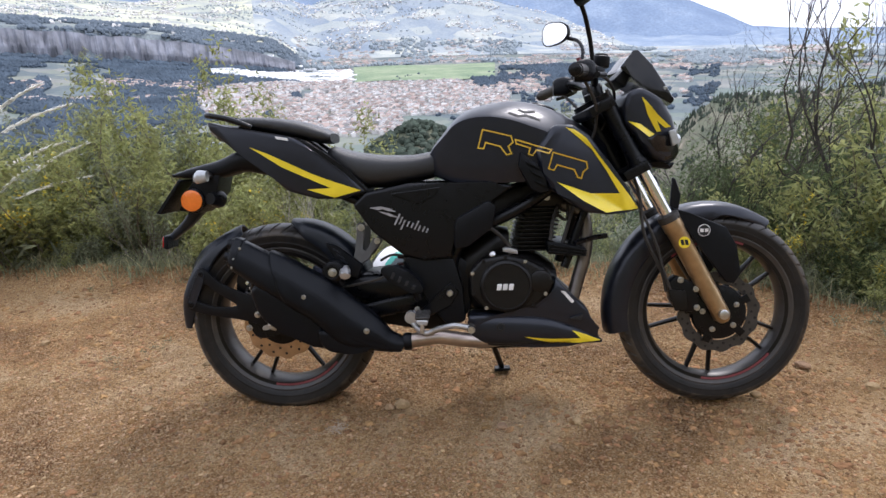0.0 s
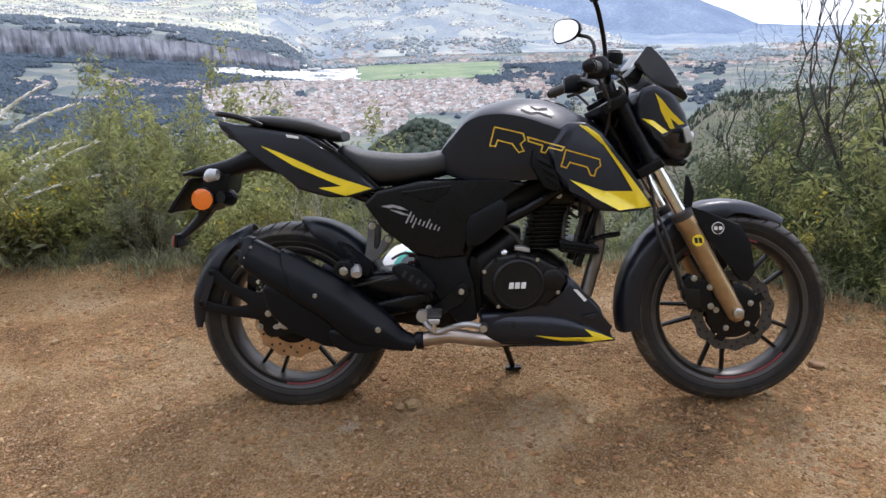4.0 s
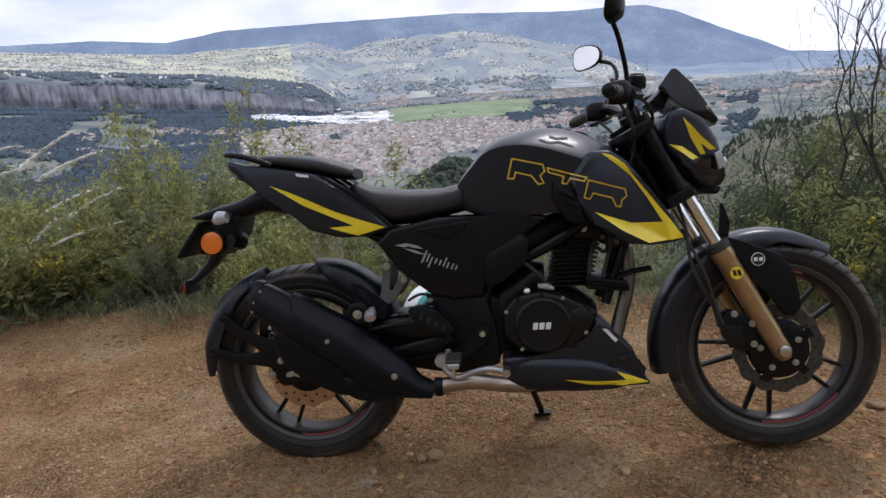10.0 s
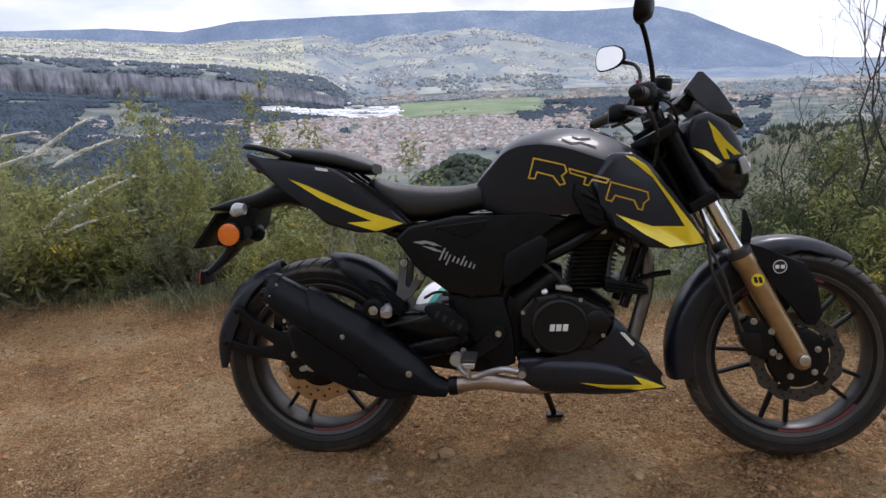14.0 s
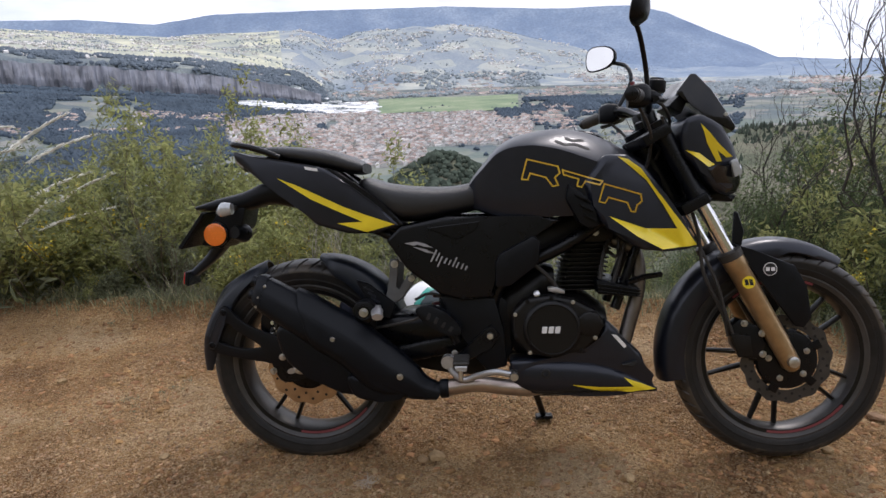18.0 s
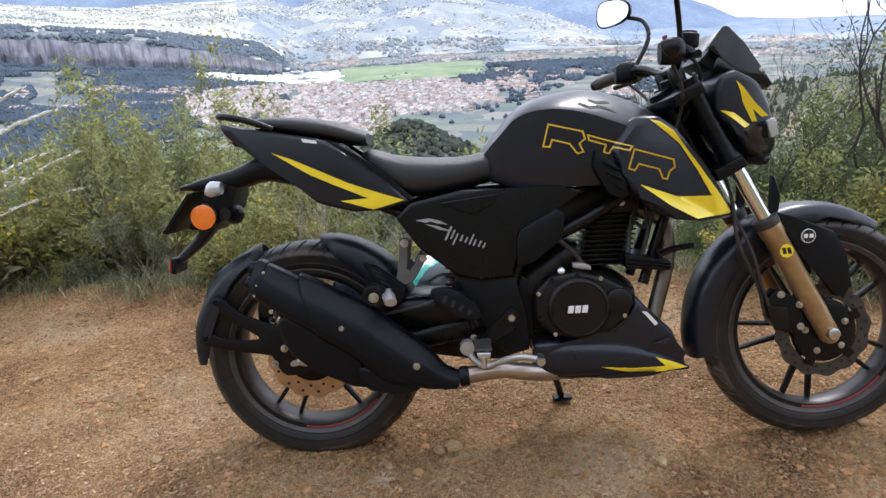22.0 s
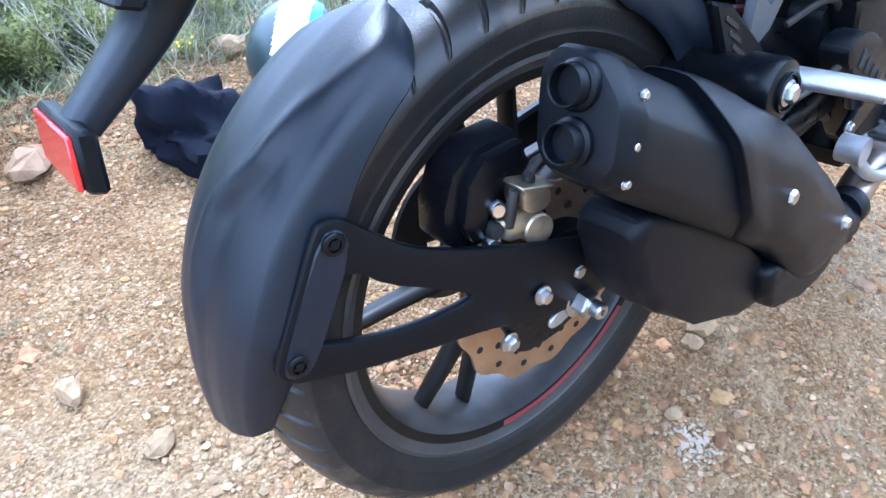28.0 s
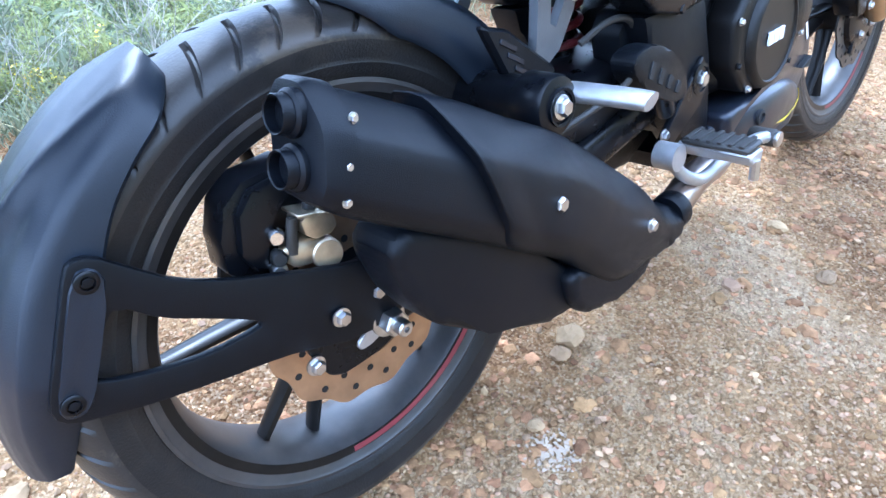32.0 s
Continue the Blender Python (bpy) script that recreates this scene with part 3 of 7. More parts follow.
def town(name, label, n, az0, az1, r0, r1, keep, size, roofs=None):
    az, r = rn.uniform(az0, az1, n), np.sqrt(rn.uniform(r0 * r0, r1 * r1, n))
    ok = keep(az, r)
    x, y = polar(az[ok], r[ok])
    n = len(x)
    a, b, h = rn.uniform(*size, n), rn.uniform(*size, n), rn.uniform(3.0, 7.0, n)
    t = radians(14) + rn.choice([0, math.pi / 2], n) + rn.uniform(-0.06, 0.06, n)
    c, d = np.cos(t)[:, None], np.sin(t)[:, None]
    px, py = a[:, None] * HOUSE_V[:, 0], b[:, None] * HOUSE_V[:, 1]
    V = np.stack([x[:, None] + px * c - py * d, y[:, None] + px * d + py * c, (height(x, y) - 0.5)[:, None] + h[:, None] * HOUSE_V[:, 2]], -1).reshape(-1, 3)
    F = (HOUSE_F[None] + (np.arange(n) * len(HOUSE_V))[:, None, None]).reshape(-1, 4)
    idx = np.tile([0, 0, 0, 0, 1, 1, 0, 0], n)
    tagged(new(name, mesh(name, V, F, None, False, [WALLS, roofs or ROOF], idx)), label, "houses", kind="stuff")


def in_pasture(az, r):
    return (az > -8.9) & (az < 3.2) & (r > 1990) & (r < 2780)


def in_glass(az, r):
    return (az > -19.8) & (az < -8.9) & (r > 2080 + 14 * np.maximum(-az - 12, 0)) & (r < 2600 - 16 * np.maximum(-az - 12, 0))


def in_town(az, r):
    gap = vnoise(az * 0.9, r * 0.006, 4) < 0.84
    core = ((az + 8.5) / 12.5) ** 2 + ((r - 1560) / 540) ** 2 < 1.0
    return gap & core & ~((az > -5) & (r < 1250)) & ~in_pasture(az, r)


def patch(az, r, fa, fr, seed, level):
    return fbm(az * fa, r * fr, 3, seed) > level


town("town_houses", "dense town of low houses with clay roofs", 6500, -22, 5, 1020, 2300, in_town, (2.8, 6.0))
town("town_blocks", "pale flat-roofed blocks among the clay roofs", 5500, -22, 5, 1020, 2300, in_town, (2.5, 5.5), SLAB)
town("suburb_houses", "loose suburbs of pale houses beyond the town", 2600, -13, 30, 2350, 3600, lambda az, r: patch(az, r, 0.35, 0.004, 9, 0.02) & ~in_pasture(az, r), (5, 11))
town("upland_houses", "scattered white houses on the upland and far slopes", 9000, -45, 12, 2700, 4750, lambda az, r: patch(az, r, 0.5, 0.006, 19, 0.05) & ((az < -13) | (r > 3500)), (2.5, 7), WALLS)
town("valley_hamlet", "hamlet of pale houses among the woods", 900, -36, -20, 1640, 1960, lambda az, r: patch(az, r, 0.35, 0.008, 29, 0.02), (4, 9))

town("plain_farms", "scattered farmhouses and sheds on the valley plain", 1500, 2, 18, 1350, 2450, lambda az, r: patch(az, r, 0.6, 0.006, 39, 0.04) & ~in_pasture(az, r), (4, 9))
TREE = proto(1, 0.3, 77)
PINE = ([(math.cos(a) * q, math.sin(a) * q, h) for q, h in ((0.25, -0.5), (1.0, -0.2), (0.55, 0.35)) for a in (0.3, 1.5, 2.9, 4.0, 5.3)] + [(0.1, 0, 1.2)],
        [(5 * i + j, 5 * i + (j + 1) % 5, 5 * i + 5 + (j + 1) % 5) for i in range(2) for j in range(5)] + [(5 * i + j, 5 * i + 5 + (j + 1) % 5, 5 * i + 5 + j) for i in range(2) for j in range(5)] + [(10 + j, 10 + (j + 1) % 5, 15) for j in range(5)])


def woods(name, n, az0, az1, r0, r1, size, keep, label, material=None, form=None, tall=(0.9, 1.6)):
    az, r = rn.uniform(az0, az1, n), np.sqrt(rn.uniform(r0 * r0, r1 * r1, n))
    ok = keep(az, r)
    x, y = polar(az[ok], r[ok])
    n = len(x)
    s = rn.uniform(*size, n)
    v, f = many(*(form or TREE), x, y, height(x, y) + s * 0.5, s, rn.uniform(0, 6.28, n), rn.uniform(*tall, n))
    tagged(new(name, mesh(name, v, f, material or FOREST)), label, "woods", kind="stuff")


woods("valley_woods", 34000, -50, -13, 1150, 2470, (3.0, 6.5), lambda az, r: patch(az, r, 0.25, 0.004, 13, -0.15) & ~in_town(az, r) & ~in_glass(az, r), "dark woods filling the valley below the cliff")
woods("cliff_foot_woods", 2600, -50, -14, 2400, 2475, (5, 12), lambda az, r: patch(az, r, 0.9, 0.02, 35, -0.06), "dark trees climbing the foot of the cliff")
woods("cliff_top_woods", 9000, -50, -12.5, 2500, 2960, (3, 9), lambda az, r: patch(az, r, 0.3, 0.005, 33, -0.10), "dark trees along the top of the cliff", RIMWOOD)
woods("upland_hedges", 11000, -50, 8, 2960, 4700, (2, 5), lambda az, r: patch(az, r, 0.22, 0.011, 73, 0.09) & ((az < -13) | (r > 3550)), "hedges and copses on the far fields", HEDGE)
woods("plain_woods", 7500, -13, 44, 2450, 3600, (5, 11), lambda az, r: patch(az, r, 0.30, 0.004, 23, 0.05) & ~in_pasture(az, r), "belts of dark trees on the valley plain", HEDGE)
woods("eucalyptus_belt", 5200, 1, 14, 1750, 2450, (4, 10), lambda az, r: patch(az, r, 0.5, 0.004, 24, 0.0) & ~in_pasture(az, r), "dark belt of tall trees beyond the pasture")
woods("town_trees", 700, -22, 5, 1020, 2300, (2.5, 5), lambda az, r: patch(az, r, 0.8, 0.008, 27, 0.10), "dark street trees in the town")
woods("shoulder_trees", 9000, -18, 8, 300, 620, (0.8, 2.6), lambda az, r: patch(az, r, 0.3, 0.012, 43, -0.22), "dark trees on the shoulder below the town", HILLTREE)
woods("hill_trees", 6000, -50, -12, 180, 1150, (1.2, 4), lambda az, r: patch(az, r, 0.25, 0.008, 53, -0.04), "dark trees scattered on the lower slope", HILLTREE)
woods("ridge_pines", 7000, 11, 55, 330, 560, (0.45, 1.3), lambda az, r: patch(az, r, 0.8, 0.03, 63, 0.03) | ((np.abs(r - 452) < 22) & patch(az, r, 1.2, 0.03, 64, -0.05)), "dark pines along the near ridge", HILLTREE, PINE, (1.6, 2.6))

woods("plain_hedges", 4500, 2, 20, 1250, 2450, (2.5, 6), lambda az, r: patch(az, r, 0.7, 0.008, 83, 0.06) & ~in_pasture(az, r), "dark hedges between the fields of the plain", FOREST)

bm = bmesh.new()
for k in range(420):
    az, r = rn.uniform(-19.5, -9.2), rn.uniform(2090, 2590)
    if not in_glass(az, r) or vnoise(np.array(az * 1.1), np.array(r * 0.012), 8) < 0.36:
        continue
    x, y = polar(az, r)
    bmesh.ops.create_cube(bm, size=1, matrix=pose(x, y, float(height(x, y)) + 2.5, 0, 0, rn.uniform(-6, 6)) @ Matrix.Diagonal((rn.uniform(30, 70), rn.uniform(14, 24), 5, 1)))
me = bpy.data.meshes.new("greenhouses")
bm.to_mesh(me)
bm.free()
me.materials.append(GREENHOUSE)
tagged(new("greenhouses", me), "rows of long white plastic greenhouses in the valley", "greenhouses", kind="stuff")

I, J = np.meshgrid(np.arange(19), np.arange(7), indexing="ij")
px, py = polar(-8.6 + 11.4 * I / 18, 2030 + 690 * J / 6 + 30 * np.sin(I * 0.4))
pv = np.stack([px, py, height(px, py) + 2.5], -1).reshape(-1, 3)
k0 = (I * 7 + J)[:-1, :-1].ravel()
tagged(new("pasture", mesh("pasture", pv, np.stack([k0, k0 + 1, k0 + 8, k0 + 7], -1), PASTURE)), "green pasture beyond the town, dulled by painted haze", "field", kind="structure")

# the fluted rock cliff
nu, nz = 620, 14
az = np.linspace(-50, -13.2, nu)[:, None]
f = np.linspace(0, 1, nz)[None, :]
flute = 40 * vnoise(az * 1.3 + 0 * f, f * 0.8 + 0 * az, 3) + 26 * vnoise(az * 4.4 + 0 * f, f * 1.3 + 0 * az, 5) + 9 * vnoise(az * 13 + 0 * f, f * 3 + 0 * az, 6)
top = cliff_top(az) + 16 * fbm(az * 0.8, az * 0 + 1.0, 3, 6)
bot = height(*polar(az, np.full_like(az, 2430.0))) - 8
cr_ = CLIFF_R + 60 - 40 * (1 - f) - flute * (0.45 + 0.55 * (1 - np.abs(2 * f - 1)))
cxx, cyy = polar(az + 0 * f, cr_)
cv = np.stack([cxx, cyy, bot + (top - bot) * f], -1).reshape(-1, 3)
I, J = np.meshgrid(np.arange(nu - 1), np.arange(nz - 1), indexing="ij")
k0 = (I * nz + J).ravel()
tagged(new("cliff", mesh("cliff", cv, np.stack([k0, k0 + nz, k0 + nz + 1, k0 + 1], -1), CLIFFM)), "long fluted grey rock cliff across the valley", "cliff", kind="structure")


# aerial haze is put in as a glow over a blue base colour
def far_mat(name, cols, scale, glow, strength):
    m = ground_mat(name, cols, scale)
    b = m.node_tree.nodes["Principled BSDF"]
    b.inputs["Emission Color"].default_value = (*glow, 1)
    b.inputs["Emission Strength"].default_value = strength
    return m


def mountain(name, az0, az1, r, tops, depth, material, seed, label, rough=26):
    n, k = 420, 26
    az, q = np.linspace(az0, az1, n)[:, None], np.linspace(0, 1, k)[None, :]
    top = np.interp(az, [t[0] for t in tops], [t[1] for t in tops]) + 9 * fbm(az * 0.7, az * 0 + 0.5, 4, seed)
    x, y = polar(az + 0 * q, r - depth * (1 - q))
    z = FLOOR + (top - FLOOR) * q + rough * q * (1 - q) * 4 * fbm(az * 0.6 + 0 * q, q * 4.0 + 0 * az, 5, seed + 3)
    I, J = np.meshgrid(np.arange(n - 1), np.arange(k - 1), indexing="ij")
    k0 = (I * k + J).ravel()
    tagged(new(name, mesh(name, np.stack([x, y, z], -1).reshape(-1, 3), np.stack([k0, k0 + k, k0 + k + 1, k0 + 1], -1), material, True)), label, "mountains", kind="structure")


HAZE1 = far_mat("haze_glow_foothills", [(0.12, 0.17, 0.24), (0.17, 0.22, 0.29), (0.26, 0.30, 0.34)], 0.006, (0.40, 0.50, 0.66), 0.17)
HAZE2 = far_mat("haze_glow_mountain", [(0.04, 0.07, 0.12), (0.10, 0.14, 0.19), (0.20, 0.24, 0.28)], 0.0025, (0.36, 0.46, 0.68), 0.33)
mountain("backdrop_mountain", -52, 80, 4950, [(-52, 270), (-36, 277), (-30, 280), (-25, 242), (-20.6, 300), (-12, 308), (-3, 306), (6, 262), (10, 262), (12, 255), (14, 205), (17.2, 78), (19.8, -15), (22, -100), (26, -122), (80, -122)], 700, HAZE2, 3, "forested mountain under low cloud, haze added as blue glow")
mountain("backdrop_foothills", -15, 40, 4720, [(-15, 40), (-8, 95), (-3, 90), (1, 70), (4, 10), (8, -45), (14, -90), (20, -118), (40, -128)], 900, HAZE1, 9, "foothills with fields, haze added as glow", 40)


# ---- modelling helpers: u runs forward, v to the left, w up ----
def bm_new():
    return bmesh.new()


def part(name, bm, material, parent, label="", smooth=True, angle=40):
    """Links a bmesh as one mesh object under a thing or a part."""
    me = bpy.data.meshes.new(name)
    bmesh.ops.recalc_face_normals(bm, faces=bm.faces)
    if smooth:
        for f in bm.faces:
            f.smooth = True
        for e in bm.edges:
            if len(e.link_faces) == 2 and e.calc_face_angle(0) > radians(angle):
                e.smooth = False
    bm.to_mesh(me)
    bm.free()
    me.materials.append(material)
    ob = new(name, me)
    ob.parent = parent
    if parent.name == "motorcycle":
        ob.location = SEAT_OF["now"]
    if label:
        tagged(ob, label)
    return ob


# where the group of motorcycle parts being built sits from its drawn place
SEAT_OF = {"now": (0, 0, 0)}


def rings(bm, loops, close=True):
    """Skin a row of equal rings of points."""
    vs = [[bm.verts.new(p) for p in ring] for ring in loops]
    n = len(vs[0])
    for a, b in zip(vs, vs[1:]):
        for i in range(n):
            bm.faces.new((a[i], a[(i + 1) % n], b[(i + 1) % n], b[i]))
    if close:
        bm.faces.new(vs[0])
        bm.faces.new(vs[-1][::-1])
    return bm


def smooth_rows(rows, k=4):
    """Catmull-Rom through rows of numbers."""
    P = [np.array(r, float) for r in rows]
    P = [2 * P[0] - P[1]] + P + [2 * P[-1] - P[-2]]
    out = []
    for i in range(1, len(P) - 2):
        for s in range(k):
            t = s / k
            a, b, c, d = P[i - 1 : i + 3]
            out.append(0.5 * (2 * b + (c - a) * t + (2 * a - 5 * b + 4 * c - d) * t * t + (3 * b - a - 3 * c + d) * t**3))
    return out + [P[-2]]


def loft(rows, n=28, e=2.4, k=4, v=0.0, tilt=0.0, bm=None, shear=0.0, section=None):
    """Rows of u, w, half width, half height[, v, tilt]: superelliptic rings along a line in the u-w plane."""
    full = [tuple(r) + (v, tilt)[len(r) - 4 :] if len(r) < 6 else tuple(r) for r in rows]
    loops = []
    for u, w, hv, hn, vc, tl in smooth_rows(full, k) if k > 1 else full:
        ring, ct, st = [], math.cos(radians(tl)), math.sin(radians(tl))
        for i in range(n if section is None else len(section)):
            if section is None:
                a = 2 * math.pi * i / n
                c, s = math.cos(a), math.sin(a)
                p, q = math.copysign(abs(c) ** (2 / e), c) * hv, math.copysign(abs(s) ** (2 / e), s) * hn
            else:
                p, q = section[i][0] * hv, section[i][1] * hn
            ring.append((u - q * st, vc + p + shear * q, w + q * ct))
        loops.append(ring)
    return rings(bm or bm_new(), loops)


def plate(poly, v0, v1, bevel=0.004, seg=2, warp=None, bm=None):
    """A bevelled plate: the outline in u, w between two v."""
    b = bm_new()
    lo, hi = [b.verts.new((u, v0, w)) for u, w in poly], [b.verts.new((u, v1, w)) for u, w in poly]
    b.faces.new(lo)
    b.faces.new(hi[::-1])
    for i in range(len(poly)):
        j = (i + 1) % len(poly)
        b.faces.new((lo[i], lo[j], hi[j], hi[i]))
    if bevel:
        bmesh.ops.bevel(b, geom=b.edges[:], offset=bevel, segments=seg, affect="EDGES", profile=0.6)
    if warp:
        for v in b.verts:
            v.co = warp(v.co)
    return b


def tube(points, r, n=10, k=5, r2=None):
    """A round tube along smoothed points (u, v, w)."""
    pts = [Vector(p) for p in (smooth_rows(points, k) if k > 1 else points)]
    b, loops = bm_new(), []
    up = Vector((0.13, 0.31, 0.94)).normalized()
    for i, p in enumerate(pts):
        d = (pts[min(i + 1, len(pts) - 1)] - pts[max(i - 1, 0)]).normalized()
        x = d.cross(up)
        x = x.normalized() if x.length > 1e-4 else Vector((0, 1, 0))
        y = d.cross(x).normalized()
        rr = r if r2 is None else r + (r2 - r) * i / (len(pts) - 1)
        loops.append([p + rr * (math.cos(2 * math.pi * j / n) * x + math.sin(2 * math.pi * j / n) * y) for j in range(n)])
    return rings(b, loops)


def lathe(prof, u, w, v=0.0, n=40, closed=True, axis=None, bm=None):
    """Turn a profile of (radius, v) about a line along v through (u, w)."""
    b = bm or bm_new()
    loops = [[(u + r * math.cos(2 * math.pi * j / n), v + a, w + r * math.sin(2 * math.pi * j / n)) for j in range(n)] for r, a in prof]
    if closed:
        vs = [[b.verts.new(p) for p in ring] for ring in loops]
        for a, c in zip(vs, vs[1:] + vs[:1]):
            for i in range(n):
                b.faces.new((a[i], a[(i + 1) % n], c[(i + 1) % n], c[i]))
        return b
    return rings(b, loops)


def rod(prof, p, d, n=16, bm=None):
    """Turn a profile of (radius, along) about the line from p along d."""
    p, d = Vector(p), Vector(d).normalized()
    x = d.cross(Vector((0.3, 0.2, 0.93))).normalized()
    y = d.cross(x)
    return rings(bm or bm_new(), [[p + a * d + r * (math.cos(2 * math.pi * j / n) * x + math.sin(2 * math.pi * j / n) * y) for j in range(n)] for r, a in prof])


def bolt(u, w, v, r, parent, material=None, h=0.006):
    """A flanged hex bolt that faces the right side."""
    b = rod([(r * 1.35, 0), (r * 1.35, -h * 0.3), (r, -h * 0.35)], (u, v, w), (0, 1, 0), 16)
    rings(b, [[(u + rr * math.cos(math.pi * j / 3 + 0.3), v - a, w + rr * math.sin(math.pi * j / 3 + 0.3)) for j in range(6)] for rr, a in ((r, h * 0.3), (r, h), (r * 0.8, h * 1.25))])
    return part("bolt", b, material or STEEL, parent)


from mathutils.bvhtree import BVHTree


def decal(name, poly, targets, material, parent, lift=0.0016, label=""):
    """A thin film on the right side of the bodywork, cut to an outline in u, w."""
    verts, faces, base = [], [], 0
    for ob in targets:
        verts += [v.co.copy() for v in ob.data.vertices]
        faces += [[i + base for i in p.vertices] for p in ob.data.polygons]
        base = len(verts)
    tree = BVHTree.FromPolygons(verts, faces)
    b = bm_new()
    b.faces.new([b.verts.new((u, -0.6, w)) for u, w in poly])
    b.normal_update()
    bmesh.ops.triangulate(b, faces=b.faces[:])
    for _ in range(6):
        long = [e for e in b.edges if e.calc_length() > 0.011]
        if not long:
            break
        bmesh.ops.subdivide_edges(b, edges=long, cuts=1)
        bmesh.ops.triangulate(b, faces=b.faces[:])
    for v in b.verts:
        hit = tree.ray_cast(Vector((v.co.x, -0.6, v.co.z)), Vector((0, 1, 0)))
        if hit[0] is None:
            near = tree.find_nearest(Vector((v.co.x, -0.2, v.co.z)))
            hit = near
        v.co.y = hit[0].y - lift
    ret = bmesh.ops.extrude_face_region(b, geom=b.faces[:])
    for g in ret["geom"]:
        if isinstance(g, bmesh.types.BMVert):
            g.co.y += 0.001
    return part(name, b, material, parent, label, True, 60)


def outline(poly, width):
    """A closed outline as four-cornered strips."""
    c = np.mean(np.array(poly), 0)
    out = []
    for i in range(len(poly)):
        a, b2 = np.array(poly[i]), np.array(poly[(i + 1) % len(poly)])
        d = (b2 - a) / np.linalg.norm(b2 - a)
        nrm = np.array([-d[1], d[0]]) * width / 2
        out.append([tuple(a - d * width / 2 + nrm), tuple(b2 + d * width / 2 + nrm), tuple(b2 + d * width / 2 - nrm), tuple(a - d * width / 2 - nrm)])
    return out




def soft(poly, k=2, c=0.25):
    """Rounds the corners of an outline."""
    for _ in range(k):
        poly = [q for a, b in zip(poly, poly[1:] + poly[:1]) for q in (((1 - c) * a[0] + c * b[0], (1 - c) * a[1] + c * b[1]), (c * a[0] + (1 - c) * b[0], c * a[1] + (1 - c) * b[1]))]
    return poly


# ---- scrub behind the track ----
def twigs(rr, n, height_, spread, r0, bend=0.5, forks=3, first=0.5):
    """Tapered stems that fork; returns vertices, faces and the tips."""
    V, F, tips = [], [], []

    def stem(p, d, length, r, depth):
        pts, q, dd = [Vector(p)], Vector(p), Vector(d)
        for _ in range(4):
            dd = (dd + Vector((rr.uniform(-1, 1), rr.uniform(-1, 1), rr.uniform(-0.4, 0.9))) * 0.22 * bend).normalized()
            q = q + dd * length / 4
            pts.append(q.copy())
        k0 = len(V)
        for i, q in enumerate(pts):
            rad_ = r * (1 - 0.6 * i / 4)
            for j in range(3):
                a = 2.094 * j
                V.append((q.x + rad_ * math.cos(a), q.y + rad_ * math.sin(a), q.z + 0.3 * rad_ * math.sin(a)))
        for i in range(4):
            for j in range(3):
                F.append((k0 + 3 * i + j, k0 + 3 * i + (j + 1) % 3, k0 + 3 * i + 3 + (j + 1) % 3, k0 + 3 * i + 3 + j))
        if depth:
            for _ in range(rr.choice((2, 3))):
                at = pts[rr.choice((2, 3, 4))]
                d2 = (dd + Vector((rr.uniform(-1, 1), rr.uniform(-1, 1), rr.uniform(-0.3, 0.7))) * 0.75).normalized()
                stem(at, d2, length * rr.uniform(0.45, 0.75), r * 0.55, depth - 1)
        for q in pts[2:]:
            tips.append((q, dd, depth))

    for _ in range(n):
        a = rr.uniform(0, 6.28)
        d = Vector((math.cos(a) * spread, math.sin(a) * spread, 1)).normalized()
        stem((rr.uniform(-0.06, 0.06), rr.uniform(-0.06, 0.06), -0.05), d, height_ * first * rr.uniform(0.8, 1.3), r0, forks)
    return V, F, tips


def leaves(rr, tips, per, size, reach, slim=0.4):
    V, F = [], []
    for q, d, depth in tips:
        if depth > 1 and rr.random() < 0.6:
            continue
        for _ in range(per):
            c = q + Vector((rr.gauss(0, reach), rr.gauss(0, reach), rr.gauss(0, reach * 0.9)))
            ax = Vector((rr.uniform(-1, 1), rr.uniform(-1, 1), rr.uniform(-0.2, 1))).normalized()
            side = ax.cross(Vector((rr.uniform(-1, 1), rr.uniform(-1, 1), rr.uniform(-1, 1)))).normalized()
            L, W = size * rr.uniform(0.6, 1.4), size * slim * rr.uniform(0.7, 1.2)
            up = ax.cross(side) * W * 0.35
            k = len(V)
            V.extend([c - ax * L * 0.5, c + side * W * 0.5 + up, c + ax * L * 0.5, c - side * W * 0.5 + up])
            F.extend([(k, k + 1, k + 2), (k, k + 2, k + 3)])
    return V, F


def plant(name, label, category, group, stem_mat, leaf_mat, rr, n, h, spread, r0, per, size, reach, slim=0.4, forks=3, flowers=0):
    root = new(name)
    V, F, tips = twigs(rr, n, h, spread, r0, 0.6, forks)
    a = new("trunk", mesh("trunk", V, F, stem_mat))
    a.parent = root
    if per:
        V, F = leaves(rr, tips, per, size, reach, slim)
        b = new("crown", mesh("crown", V, F, leaf_mat))
        b.parent = root
    if flowers:
        V, F = leaves(rr, [t for t in tips if t[2] == 0 and t[0].z > h * 0.5][: flowers], 5, 0.016, 0.02, 0.9)
        if V:
            c = new("blossom", mesh("blossom", V, F, FLOWER))
            c.parent = root
    return tagged(root, label, category, group)


def put(root, x, y, s, turn, first):
    m = pose(x, y, float(height(x, y)) - 0.02, 0, 0, turn)
    if not first:
        ob = copy_thing(root, m)
    else:
        ob = root
        ob.matrix_basis = m
    ob.scale = (s, s, s * random.uniform(0.9, 1.15))
    return ob


